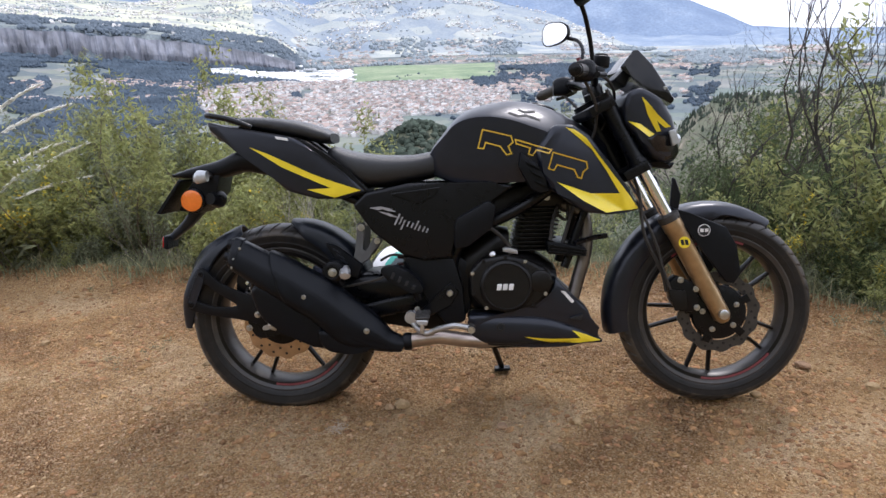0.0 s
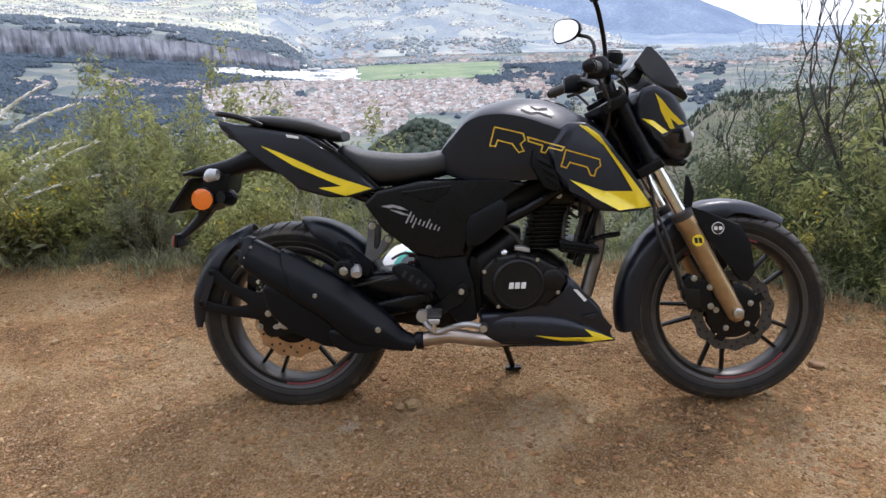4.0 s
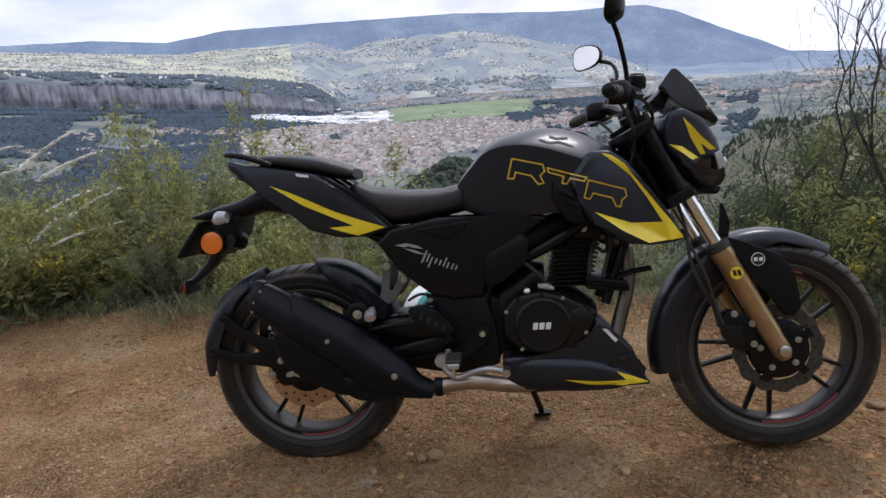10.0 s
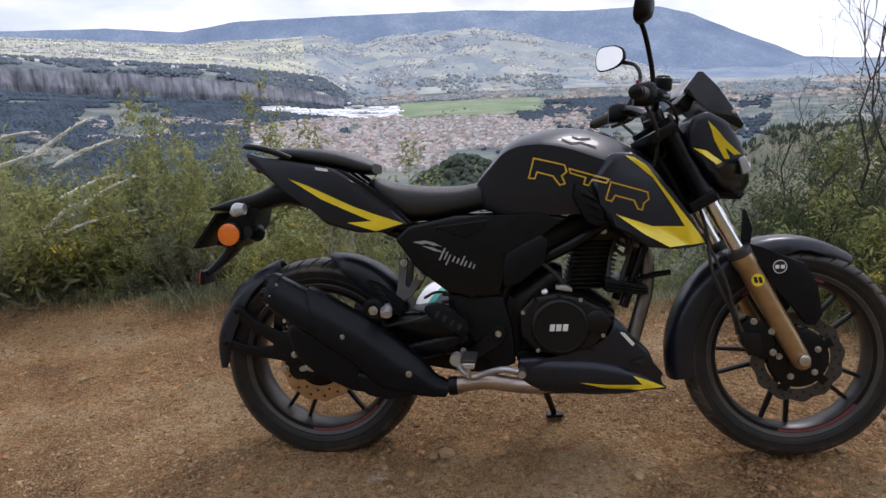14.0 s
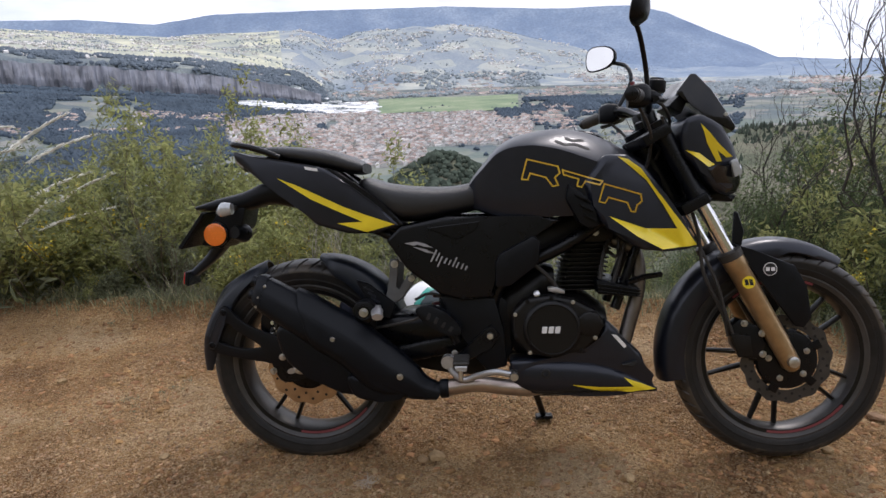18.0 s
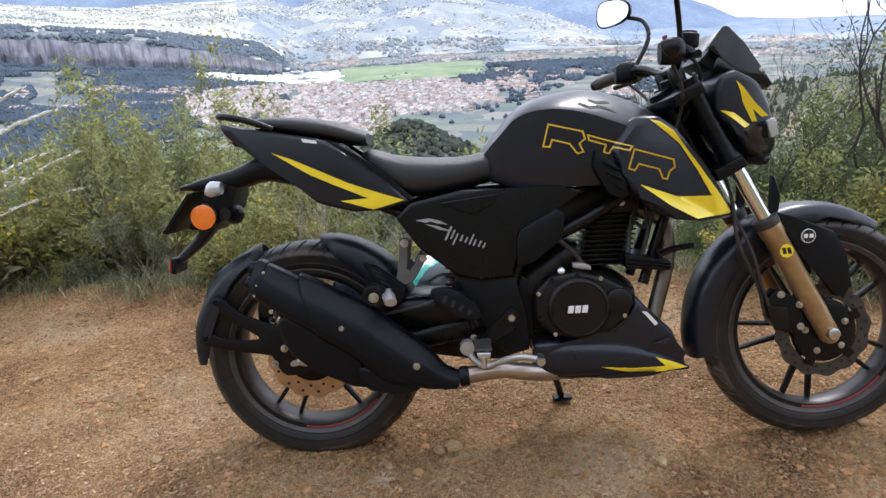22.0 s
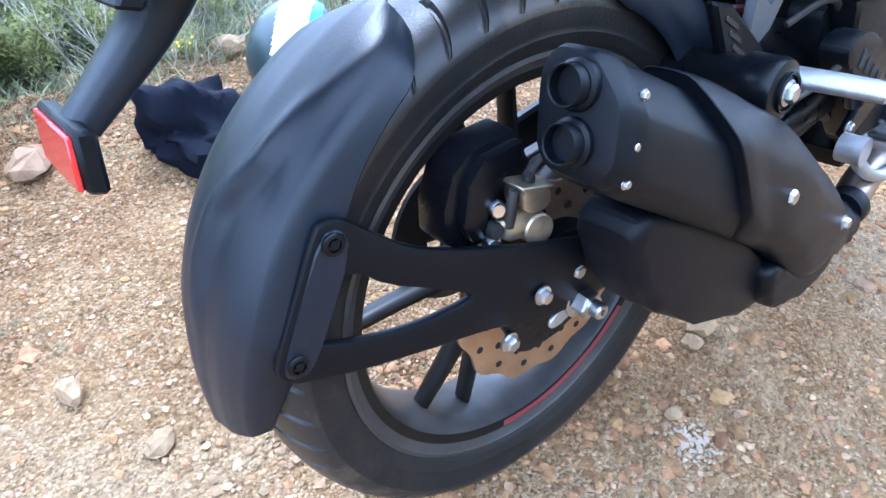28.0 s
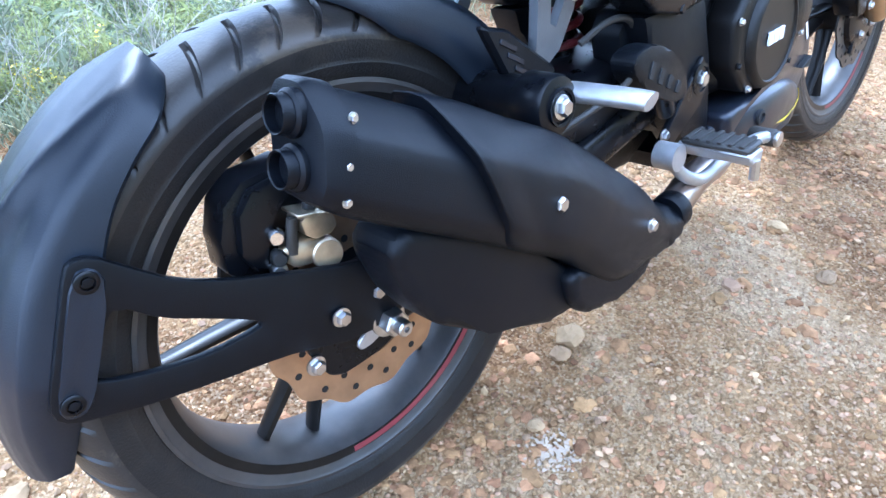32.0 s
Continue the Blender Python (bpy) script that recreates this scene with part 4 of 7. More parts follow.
rv = random.Random(5)
kinds = [plant("shrub", "leafy dark green shrub on the slope beside the track", "shrub", "shrubs beside the track", BARK, LEAF, random.Random(1), 6, 0.9, 0.50, 0.008, 34, 0.0195, 0.050, 0.26),
         plant("shrub", "leafy olive green shrub on the slope beside the track", "shrub", "shrubs beside the track", BARK, LEAF2, random.Random(2), 5, 0.95, 0.5, 0.007, 10, 0.034, 0.027, 0.36),
         plant("shrub", "low grey-green shrub at the edge of the track", "shrub", "shrubs beside the track", BARK, LEAF3, random.Random(3), 7, 0.55, 0.95, 0.006, 10, 0.038, 0.045, 0.30),
         plant("shrub", "olive shrub with small yellow flowers", "shrub", "shrubs beside the track", BARK, LEAF2, random.Random(4), 6, 0.75, 0.7, 0.007, 9, 0.036, 0.030, 0.36, 3, 60),
         plant("shrub", "slender grey-green shrub with open twigs", "shrub", "shrubs beside the track", BARK, LEAF3, random.Random(6), 4, 1.15, 0.35, 0.007, 10, 0.034, 0.028, 0.32)]
used = set()


def grow(k, x, y, s):
    put(kinds[k], x, y, s, rv.uniform(0, 360), k not in used)
    used.add(k)


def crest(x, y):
    """Scrub height fitted to the camera's view: it rises towards the front of the motorcycle and drops with y."""
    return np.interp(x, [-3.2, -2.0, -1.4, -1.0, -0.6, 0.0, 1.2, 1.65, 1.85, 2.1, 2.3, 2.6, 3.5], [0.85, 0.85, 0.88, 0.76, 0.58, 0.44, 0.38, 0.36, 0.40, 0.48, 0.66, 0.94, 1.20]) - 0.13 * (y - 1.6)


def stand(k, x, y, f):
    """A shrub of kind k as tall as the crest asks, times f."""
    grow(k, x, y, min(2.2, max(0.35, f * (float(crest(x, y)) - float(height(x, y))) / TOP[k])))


# first row, low, along the edge; behind it taller ones down the slope
TOP = [max(v.co.z for c in k.children for v in c.data.vertices) for k in kinds]
x = -3.6
while x < 4.4:
    e = float(road_edge(x))
    grow(rv.choice((2, 2, 4, 3)), x, e + rv.uniform(0.06, 0.26), rv.uniform(0.34, 0.60))
    x += rv.uniform(0.18, 0.30)
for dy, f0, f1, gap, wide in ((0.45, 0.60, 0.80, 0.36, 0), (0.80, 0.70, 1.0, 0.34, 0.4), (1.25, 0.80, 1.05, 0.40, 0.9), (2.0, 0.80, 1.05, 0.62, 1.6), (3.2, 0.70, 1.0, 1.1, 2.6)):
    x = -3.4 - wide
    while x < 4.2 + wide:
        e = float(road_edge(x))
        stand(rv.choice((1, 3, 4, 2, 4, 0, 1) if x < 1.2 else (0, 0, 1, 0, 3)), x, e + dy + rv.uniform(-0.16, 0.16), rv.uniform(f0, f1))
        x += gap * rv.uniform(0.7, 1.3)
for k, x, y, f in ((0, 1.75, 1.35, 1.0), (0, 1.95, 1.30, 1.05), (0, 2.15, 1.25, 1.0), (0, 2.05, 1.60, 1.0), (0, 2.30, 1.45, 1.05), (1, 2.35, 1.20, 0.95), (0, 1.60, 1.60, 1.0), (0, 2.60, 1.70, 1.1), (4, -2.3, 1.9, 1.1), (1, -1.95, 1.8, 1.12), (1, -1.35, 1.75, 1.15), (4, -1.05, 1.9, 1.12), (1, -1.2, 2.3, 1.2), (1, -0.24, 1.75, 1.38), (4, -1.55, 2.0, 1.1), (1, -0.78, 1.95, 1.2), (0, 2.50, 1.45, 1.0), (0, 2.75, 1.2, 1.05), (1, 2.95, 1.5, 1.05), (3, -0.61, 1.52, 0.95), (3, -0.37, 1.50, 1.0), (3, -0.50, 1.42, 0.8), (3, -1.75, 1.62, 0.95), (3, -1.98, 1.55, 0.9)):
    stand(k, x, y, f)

# ground cover on the bank
rg = np.random.default_rng(31)
n = 40000
x = rg.uniform(-5, 6, n)
y = road_edge(x) + np.abs(rg.normal(0.05, 0.34, n)) - 0.22 * rg.random(n) ** 2
z = height(x, y)
hgt = rg.uniform(0.04, 0.19, n) * np.where(y < road_edge(x) + 0.1, 0.5, 1.0) * (0.4 + 1.2 * vnoise(x * 4, y * 4, 12))
a, lean = rg.uniform(0, 6.28, n), rg.uniform(0.5, 1.6, n)
dx, dy, wx, wy = np.cos(a) * lean * hgt, np.sin(a) * lean * hgt, -np.sin(a) * 0.0022, np.cos(a) * 0.0022
V = np.stack([np.stack(p, -1) for p in ((x - wx, y - wy, z - 0.01), (x + wx, y + wy, z - 0.01), (x + dx * 0.5 + wx * 0.7, y + dy * 0.5 + wy * 0.7, z + hgt * 0.6), (x + dx * 0.5 - wx * 0.7, y + dy * 0.5 - wy * 0.7, z + hgt * 0.6), (x + dx + wx * 0.1, y + dy + wy * 0.1, z + hgt * 0.95), (x + dx - wx * 0.1, y + dy - wy * 0.1, z + hgt * 0.95))], 1).reshape(-1, 3)
F = (np.array([(0, 1, 2, 3), (3, 2, 4, 5)])[None] + (np.arange(n) * 6)[:, None, None]).reshape(-1, 4)
tagged(new("grass", mesh("grass", V, F, None, False, [GRASS, STRAW], np.repeat(rg.random(n) < 0.26, 2))), "short dry and green grass along the edge of the track", "grass", kind="stuff")


# plume grass
def plume_grass(x, y, seed, heads):
    rr = random.Random(seed)
    root = new("plume_grass")
    root.location = (x, y, float(height(x, y)) - 0.02)
    V, F = [], []
    for _ in range(70):
        a, L = rr.uniform(0, 6.28), rr.uniform(0.35, 0.8)
        k = len(V)
        for i in range(5):
            t = i / 4
            px, pz = 0.55 * L * t * t, L * (t - 0.35 * t * t)
            wdt = 0.004 * (1 - t) + 0.0005
            V += [(math.cos(a) * px - math.sin(a) * wdt, math.sin(a) * px + math.cos(a) * wdt, pz), (math.cos(a) * px + math.sin(a) * wdt, math.sin(a) * px - math.cos(a) * wdt, pz)]
        F += [(k + 2 * i, k + 2 * i + 1, k + 2 * i + 3, k + 2 * i + 2) for i in range(4)]
    bl = new("tuft", mesh("tuft", V, F, LEAF3))
    bl.parent = root
    for hx, hy, hz, reach, rise in heads:
        base = Vector((0, 0, 0))
        tip = Vector((hx, hy, hz))
        mid = Vector((hx * 0.35, hy * 0.4, hz * 0.72))
        end = tip + Vector((reach, 0.02, rise))
        st = part("stalk", tube([tuple(base), tuple(mid), tuple(tip)], 0.0014, 6, 5), STRAW, root)
        b = bm_new()
        for _ in range(260):
            t = rr.random()
            c = tip.lerp(end, t) + Vector((0, 0, 0.14 * (end - tip).length * t * (1 - t))) + Vector((rr.gauss(0, 0.0040), rr.gauss(0, 0.0040), rr.gauss(0, 0.0040))) * (1.2 - t)
            d = (end - tip).normalized() + Vector((rr.uniform(-0.25, 0.25), rr.uniform(-0.25, 0.25), rr.uniform(-0.25, 0.2)))
            d = d.normalized() * rr.uniform(0.025, 0.045)
            sd = d.cross(Vector((rr.uniform(-1, 1), 0.3, 1))).normalized() * 0.0034
            b.faces.new([b.verts.new(c - sd), b.verts.new(c + sd), b.verts.new(c + d)])
        part("plume", b, PLUME, root, "pale feathery plume", False)
    return tagged(root, "tall grass with pale drooping plumes on the bank", "grass", "plume grasses")


for k, (root_x, arcs) in enumerate(((-1.98, ((-1.74, 0.80, -1.44, 0.96), (-1.67, 0.74, -1.32, 0.86), (-1.96, 0.75, -1.72, 0.80), (-1.92, 0.89, -1.75, 0.91))),
                                    (-1.92, ((-1.70, 0.56, -1.38, 0.68), (-1.54, 0.55, -1.27, 0.67), (-1.84, 0.36, -1.64, 0.53), (-1.69, 0.40, -1.30, 0.50))))):
    plume_grass(root_x, 1.36, 1 + k, [(x0 - root_x, 0.01 * i, z0 - float(height(root_x, 1.36)), x1 - x0, z1 - z0) for i, (x0, z0, x1, z1) in enumerate(arcs)])


# leafless shrubs
def bare(x, y, h, seed, label, material, n=4, spread=0.5, r0=0.014, name="bare_shrub"):
    V, F, tips = twigs(random.Random(seed), n, h, spread, r0, 2.3 if h > 1 else 1.3, 6 if h > 1 else 3, 0.26 if h > 1 else 0.5)
    ob = new(name, mesh(name, V, F, material))
    ob.location = (x, y, float(height(x, y)) - 0.03)
    return tagged(ob, label, "shrub")


bare(2.26, 1.72, 4.2, 41, "tall leafless shrub with dark tangled branches", DARKBARK, 4, 0.30, 0.017)
bare(2.48, 1.75, 5.0, 42, "tall leafless shrub with dark tangled branches", DARKBARK, 4, 0.24, 0.022)
bare(2.08, 1.80, 3.6, 47, "tall leafless shrub with dark tangled branches", DARKBARK, 4, 0.36, 0.012)
for k, (x, h) in enumerate(((-0.62, 0.55), (-0.40, 0.6), (-0.22, 0.65), (-0.05, 0.55), (0.14, 0.6), (0.30, 0.65), (0.48, 0.5), (0.75, 0.5), (-0.95, 0.5))):
    bare(x, float(road_edge(x)) + 0.10 + 0.05 * (k % 3), h, 50 + k, "dry pale twigs at the edge of the track", TWIG, 6, 0.9, 0.0042, "dry_twig")
# small dry weeds on the track, thicker towards its edge
spots = [(-0.75, 0.28), (-0.62, 0.42), (-1.25, 1.05), (-0.45, 0.55), (0.62, 0.30), (1.02, 0.42), (1.7, 0.5), (1.25, 0.75)]
for k in range(34):
    x = rv.uniform(-2.4, 2.6)
    spots.append((x, float(road_edge(x)) - abs(rv.gauss(0, 0.16))))
weeds = [plant("weed", "small dry weed growing on the dirt track", "weed", "weeds on the track", TWIG, LEAF3, random.Random(80 + k), 7, 0.07, 1.3, 0.0012, 3, 0.010, 0.008, 0.3, 2) for k in range(3)]
for k, (x, y) in enumerate(spots):
    root = weeds[k] if k < 3 else copy_thing(weeds[k % 3], pose(x, y, 0))
    root.location = (x, y, float(height(x, y)))
    g = 1.0 if k < 8 else rv.uniform(1.0, 2.0)
    root.scale = (g, g, g)

# ---- the motorcycle, leaning on its side stand ----
LEAN_LEFT = 11.0
bike = new("motorcycle")
bike.location = (0, 0, -0.012)
bike.rotation_euler = (radians(-LEAN_LEFT), 0, 0)
tagged(bike, "dark grey motorcycle with yellow stripes leaning on its side stand", "motorcycle")
# to fit the camera's view, the rear wheel and all that the swingarm carries are shifted a little to the left of the
# frame; the front wheel a little to the right
REAR_END = Matrix.Translation((0.006, 0.039, 0.301)) @ Euler((radians(2.0), 0, radians(-2.3))).to_matrix().to_4x4() @ Matrix.Translation((0, 0, -0.300))


def at_rear(ob):
    """Moves a part of the motorcycle from the wheel's own plane to where the wheel stands."""
    ob.matrix_basis = REAR_END
    return ob


# wheels
def wheel(name, u, w, R, half, crown, label):
    wh = part(name, lathe([(0.030, -0.055), (0.030, 0.055), (0.045, 0.052), (0.052, 0.03), (0.052, -0.03), (0.045, -0.052)], u, w, 0, 32), RIM, bike, label)
    # tyre: crowned tread with cut grooves that run back towards the shoulders, then ribbed sidewalls
    prof = []
    for i in range(29):
        t = -1 + 2 * i / 28
        prof.append((R - crown * (1 - math.cos(t * math.pi / 2 * 0.92)), half * math.sin(t * math.pi / 2 * 0.92) / math.sin(math.pi / 2 * 0.92), t))
    e0 = prof[-1][0]
    side = [(e0 - 0.003, half * 1.0, 9), (e0 - 0.008, half * 0.99, 9), (e0 - 0.014, half * 0.975, 9), (0.257, half * 0.955, 9), (0.2535, half * 0.945, 9), (0.2515, half * 0.955, 9), (0.2485, half * 0.935, 9), (0.244, half * 0.905, 9), (0.238, half * 0.86, 9), (0.231, half * 0.74, 9)]
    full = [(r, -a, 9) for r, a, _ in side[::-1]] + prof + side
    n, loops = 44 * 16, []
    for j in range(n):
        ring = []
        for r, a, t in full:
            cut, th = 0.0, 2 * math.pi * j / n
            if abs(t) < 1.01:
                th += 0.034 * abs(t) ** 1.5 / R
                q = (j + (8 if t > 0 else 0)) % 16
                if 0.10 < abs(t) < 0.86 and q in (0, 1):
                    cut = 0.0055
            else:
                th += 0.034 / R
            ring.append((u + (r - cut) * math.cos(th), a, w + (r - cut) * math.sin(th)))
        loops.append(ring)
    b = bm_new()
    vs = [[b.verts.new(p) for p in ring] for ring in loops]
    ns = len(side)
    for a, c in zip(vs, vs[1:] + vs[:1]):
        for i in range(len(full) - 1):
            f = b.faces.new((a[i], a[i + 1], c[i + 1], c[i]))
            f.material_index = 1 if i < ns - 1 or i > len(full) - ns - 1 else 0
    tyre = part("tyre", b, TYRE, wh, "black rubber tyre with dusty diagonal grooves", True, 30)
    tyre.data.materials.append(SIDEWALL)
    lip = [(0.230, 0.74), (0.237, 0.80), (0.2365, 0.855), (0.232, 0.865), (0.229, 0.82), (0.2240, 0.79), (0.2220, 0.765), (0.2110, 0.725), (0.2085, 0.66), (0.2040, 0.35)]
    rm = part("rim", lathe([(r, -half * a) for r, a in lip] + [(0.2015, 0)] + [(r, half * a) for r, a in lip[::-1]] + [(0.222, half * 0.4), (0.222, -half * 0.4)], u, w, 0, 120), RIMLIP, wh, "dusty grey alloy rim")
    part("rim_flange", lathe([(0.2218, -half * 0.772), (0.2114, -half * 0.734), (0.2110, -half * 0.715), (0.2216, -half * 0.750)], u, w, 0, 120), RIM, wh, "black face of the rim")
    for k in range(5):
        a0 = 2 * math.pi * k / 5 + (0.733 if u > 1 else 0.4416)
        for s in (-1, 1):
            p0 = (u + 0.045 * math.cos(a0 + s * 0.35), s * 0.004, w + 0.045 * math.sin(a0 + s * 0.35))
            p1 = (u + 0.120 * math.cos(a0 + s * 0.20), s * 0.003, w + 0.120 * math.sin(a0 + s * 0.20))
            p2 = (u + 0.200 * math.cos(a0 + s * 0.175), 0, w + 0.200 * math.sin(a0 + s * 0.175))
            b = tube([p0, p1, p2], 0.0085, 8, 3, 0.0062)
            for v in b.verts:
                v.co.y *= 2.0
            part("spoke", b, RIM, wh)
    # red tape on the rim edge, two arcs
    for q0 in ((-1.75, 1.2) if u > 1 else (-1.75,)):
        b = bm_new()
        vs = []
        for i in range(25):
            th = q0 + 1.05 * i / 24
            vs.append([b.verts.new((u + r * math.cos(th), -half * a, w + r * math.sin(th))) for r, a in ((0.2140, 0.752), (0.2205, 0.776), (0.2205, 0.745), (0.2140, 0.722))])
        for a, c in zip(vs, vs[1:]):
            for i in range(4):
                b.faces.new((a[i], a[(i + 1) % 4], c[(i + 1) % 4], c[i]))
        part("rim_tape", b, RED, wh, "worn red tape on the rim edge")
    return wh


RU, RW, FU, FW = 0.0, 0.300, 1.3555, 0.3125
rear = wheel("rear_wheel", RU, RW, 0.306, 0.063, 0.034, "black five-spoke rear wheel with a wide tyre")
front = wheel("front_wheel", FU, FW, 0.296, 0.046, 0.029, "black five-spoke front wheel with a narrow tyre")


def disc(u, w, v, r0, r1, material, parent, holes, label):
    n, b = 120, bm_new()
    loops = []
    for rr, vv in ((r0, v), (r1, v), (r1, v + 0.004), (r0, v + 0.004)):
        loops.append([b.verts.new((u + (rr + (0.0035 * math.sin(12 * 2 * math.pi * j / n) if rr == r1 else 0)) * math.cos(2 * math.pi * j / n), vv, w + (rr + (0.0035 * math.sin(12 * 2 * math.pi * j / n) if rr == r1 else 0)) * math.sin(2 * math.pi * j / n))) for j in range(n)])
    for a, c in zip(loops, loops[1:] + loops[:1]):
        for i in range(n):
            b.faces.new((a[i], a[(i + 1) % n], c[(i + 1) % n], c[i]))
    d = part("brake_disc", b, material, parent, label)
    # dark studs painted in place of the shaded drill holes
    b = bm_new()
    for k in range(holes):
        th = 2 * math.pi * k / holes
        rr = r0 + (r1 - r0) * (0.3, 0.68)[k % 2]
        rod([(0.0042, 0), (0.0042, 0.0052)], (u + rr * math.cos(th), v - 0.0006, w + rr * math.sin(th)), (0, 1, 0), 8, b)
    part("drilling", b, DARK, d)
    return d


rd = disc(RU, RW, -0.074, 0.072, 0.118, DISC, rear, 30, "golden-brown drilled rear brake disc")
fd = disc(FU, FW, -0.062, 0.088, 0.122, DISCF, front, 36, "grey drilled front brake disc")
part("hub_cover", lathe([(0.02, -0.076), (0.060, -0.076), (0.080, -0.070), (0.084, -0.06), (0.02, -0.05)], FU, FW, 0, 40), BLACKPAINT, front)
for k in range(5):
    th = 2 * math.pi * k / 5 + 0.5
    bolt(FU + 0.054 * math.cos(th), FW + 0.054 * math.sin(th), -0.077, 0.0065, front)
    part("disc_carrier", plate([(FU + 0.05 * math.cos(th - 0.25), FW + 0.05 * math.sin(th - 0.25)), (FU + 0.098 * math.cos(th - 0.12), FW + 0.098 * math.sin(th - 0.12)), (FU + 0.098 * math.cos(th + 0.12), FW + 0.098 * math.sin(th + 0.12)), (FU + 0.05 * math.cos(th + 0.25), FW + 0.05 * math.sin(th + 0.25))], -0.073, -0.066, 0.001), BLACKPAINT, front)
part("hub", lathe([(0.015, -0.088), (0.045, -0.088), (0.060, -0.078), (0.075, -0.07), (0.075, -0.05), (0.015, -0.05)], RU, RW, 0, 36), BLACKPAINT, rear)

at_rear(rear)
front.location = (0, -0.013, 0)

# fuel tank: a faceted loft
TANK = [(0.488, 0.780, 0.078, 0.036), (0.505, 0.792, 0.100, 0.050), (0.530, 0.802, 0.118, 0.070), (0.568, 0.815, 0.132, 0.101), (0.61, 0.823, 0.143, 0.120), (0.668, 0.829, 0.154, 0.129), (0.735, 0.831, 0.163, 0.134), (0.80, 0.827, 0.168, 0.129), (0.865, 0.815, 0.168, 0.118), (0.932, 0.796, 0.152, 0.100), (0.98, 0.782, 0.118, 0.086), (1.02, 0.770, 0.080, 0.070)]
loops = []
for u, w, hv, hn in smooth_rows(TANK, 5):
    cr = float(np.interp(u, [0.50, 0.56, 0.669, 0.787, 0.89, 1.0], [0.78, 0.82, 0.68, 0.43, 0.28, 0.15]))
    half = [(0.0, 1.0), (0.36, 0.975), (0.66, 0.60 + 0.40 * cr), (1.0, cr), (1.0, cr - 0.22), (0.97, -0.45), (0.88, -0.92), (0.60, -0.97), (0.0, -0.97)]
    full = half + [(-a, b_) for a, b_ in half[-2:0:-1]]
    for _ in range(1):
        full = [p for a, b_ in zip(full, full[1:] + full[:1]) for p in ((0.86 * a[0] + 0.14 * b_[0], 0.86 * a[1] + 0.14 * b_[1]), (0.14 * a[0] + 0.86 * b_[0], 0.14 * a[1] + 0.86 * b_[1]))]
    loops.append([(u, hv * a, max(w + hn * b_, 0.722 + 0.01 * (u - 0.5))) for a, b_ in full])
tank = part("fuel_tank", rings(bm_new(), loops), PAINT, bike, "glossy dark grey creased fuel tank", True, 24)
cap = part("filler_cap", rod([(0.036, 0), (0.038, 0.004), (0.034, 0.008), (0.016, 0.010)], (0.83, 0, 0.944), (0.28, 0, 0.96), 32), BLACKPAINT, bike, "black filler cap")
part("cap_ring", rod([(0.043, 0), (0.044, 0.004), (0.037, 0.005)], (0.83, 0, 0.942), (0.28, 0, 0.96), 32), BLACKPAINT, cap)


def shroud_warp(side):
    def f(p):
        k = 1.0 - 0.42 * max(0, (p.x - 0.90) / 0.19) ** 1.6 - 0.22 * max(0, (0.88 - p.x) / 0.1) - 0.9 * max(0, p.z - 0.78)
        return Vector((p.x, p.y * k, p.z))

    return f


SHROUD = [(0.790, 0.812), (0.815, 0.750), (0.830, 0.712), (0.852, 0.692), (0.929, 0.636), (0.995, 0.628), (1.062, 0.629), (1.108, 0.634), (1.068, 0.692), (1.000, 0.778), (0.945, 0.852), (0.900, 0.882), (0.845, 0.884)]
shrouds = []
for s in (-1, 1):
    b = plate(SHROUD, s * 0.10, s * 0.218, 0.016, 3)
    bmesh.ops.subdivide_edges(b, edges=[e for e in b.edges if e.calc_length() > 0.03], cuts=2, use_grid_fill=True)
    f = shroud_warp(s)
    for v in b.verts:
        v.co = f(v.co)
    shrouds.append(part("tank_shroud", b, PAINT, bike, "dark grey side shroud of the tank"))
    part("air_scoop", plate([(0.752, 0.812), (0.800, 0.775), (0.822, 0.735), (0.835, 0.700), (0.806, 0.692), (0.780, 0.706), (0.745, 0.770)], s * 0.11, s * 0.186, 0.008, 2), PLASTIC, bike, "black slotted air scoop")
    for k in range(3):
        part("scoop_slat", plate([(0.765 + 0.012 * k, 0.786 - 0.026 * k), (0.808 + 0.006 * k, 0.764 - 0.024 * k), (0.810 + 0.006 * k, 0.757 - 0.024 * k), (0.767 + 0.012 * k, 0.778 - 0.026 * k)], s * 0.18, s * 0.194, 0.001, 1), BLACKPAINT, bike)

# seats and tail
seat = part("rider_seat", loft([(0.182, 0.818, 0.070, 0.018), (0.205, 0.812, 0.098, 0.030), (0.25, 0.786, 0.114, 0.042), (0.295, 0.768, 0.120, 0.052), (0.36, 0.764, 0.124, 0.049), (0.44, 0.770, 0.114, 0.042), (0.50, 0.780, 0.098, 0.040), (0.535, 0.782, 0.080, 0.030)], 36, 3.4, 5), SEAT, bike, "black textured vinyl rider seat")
pill = part("pillion_seat", loft([(-0.095, 0.925, 0.05, 0.010), (-0.06, 0.921, 0.085, 0.017), (0.03, 0.908, 0.102, 0.024), (0.11, 0.892, 0.108, 0.027), (0.165, 0.876, 0.100, 0.024), (0.195, 0.869, 0.078, 0.014)], 36, 3.2, 5), SEAT, bike, "black vinyl pillion seat")
TAIL = [(-0.176, 0.926), (-0.165, 0.897), (-0.088, 0.836), (-0.040, 0.800), (0.021, 0.757), (0.067, 0.714), (0.159, 0.688), (0.235, 0.688), (0.305, 0.706), (0.240, 0.765), (0.165, 0.822), (0.110, 0.864), (0.073, 0.876), (-0.034, 0.896), (-0.110, 0.908)]


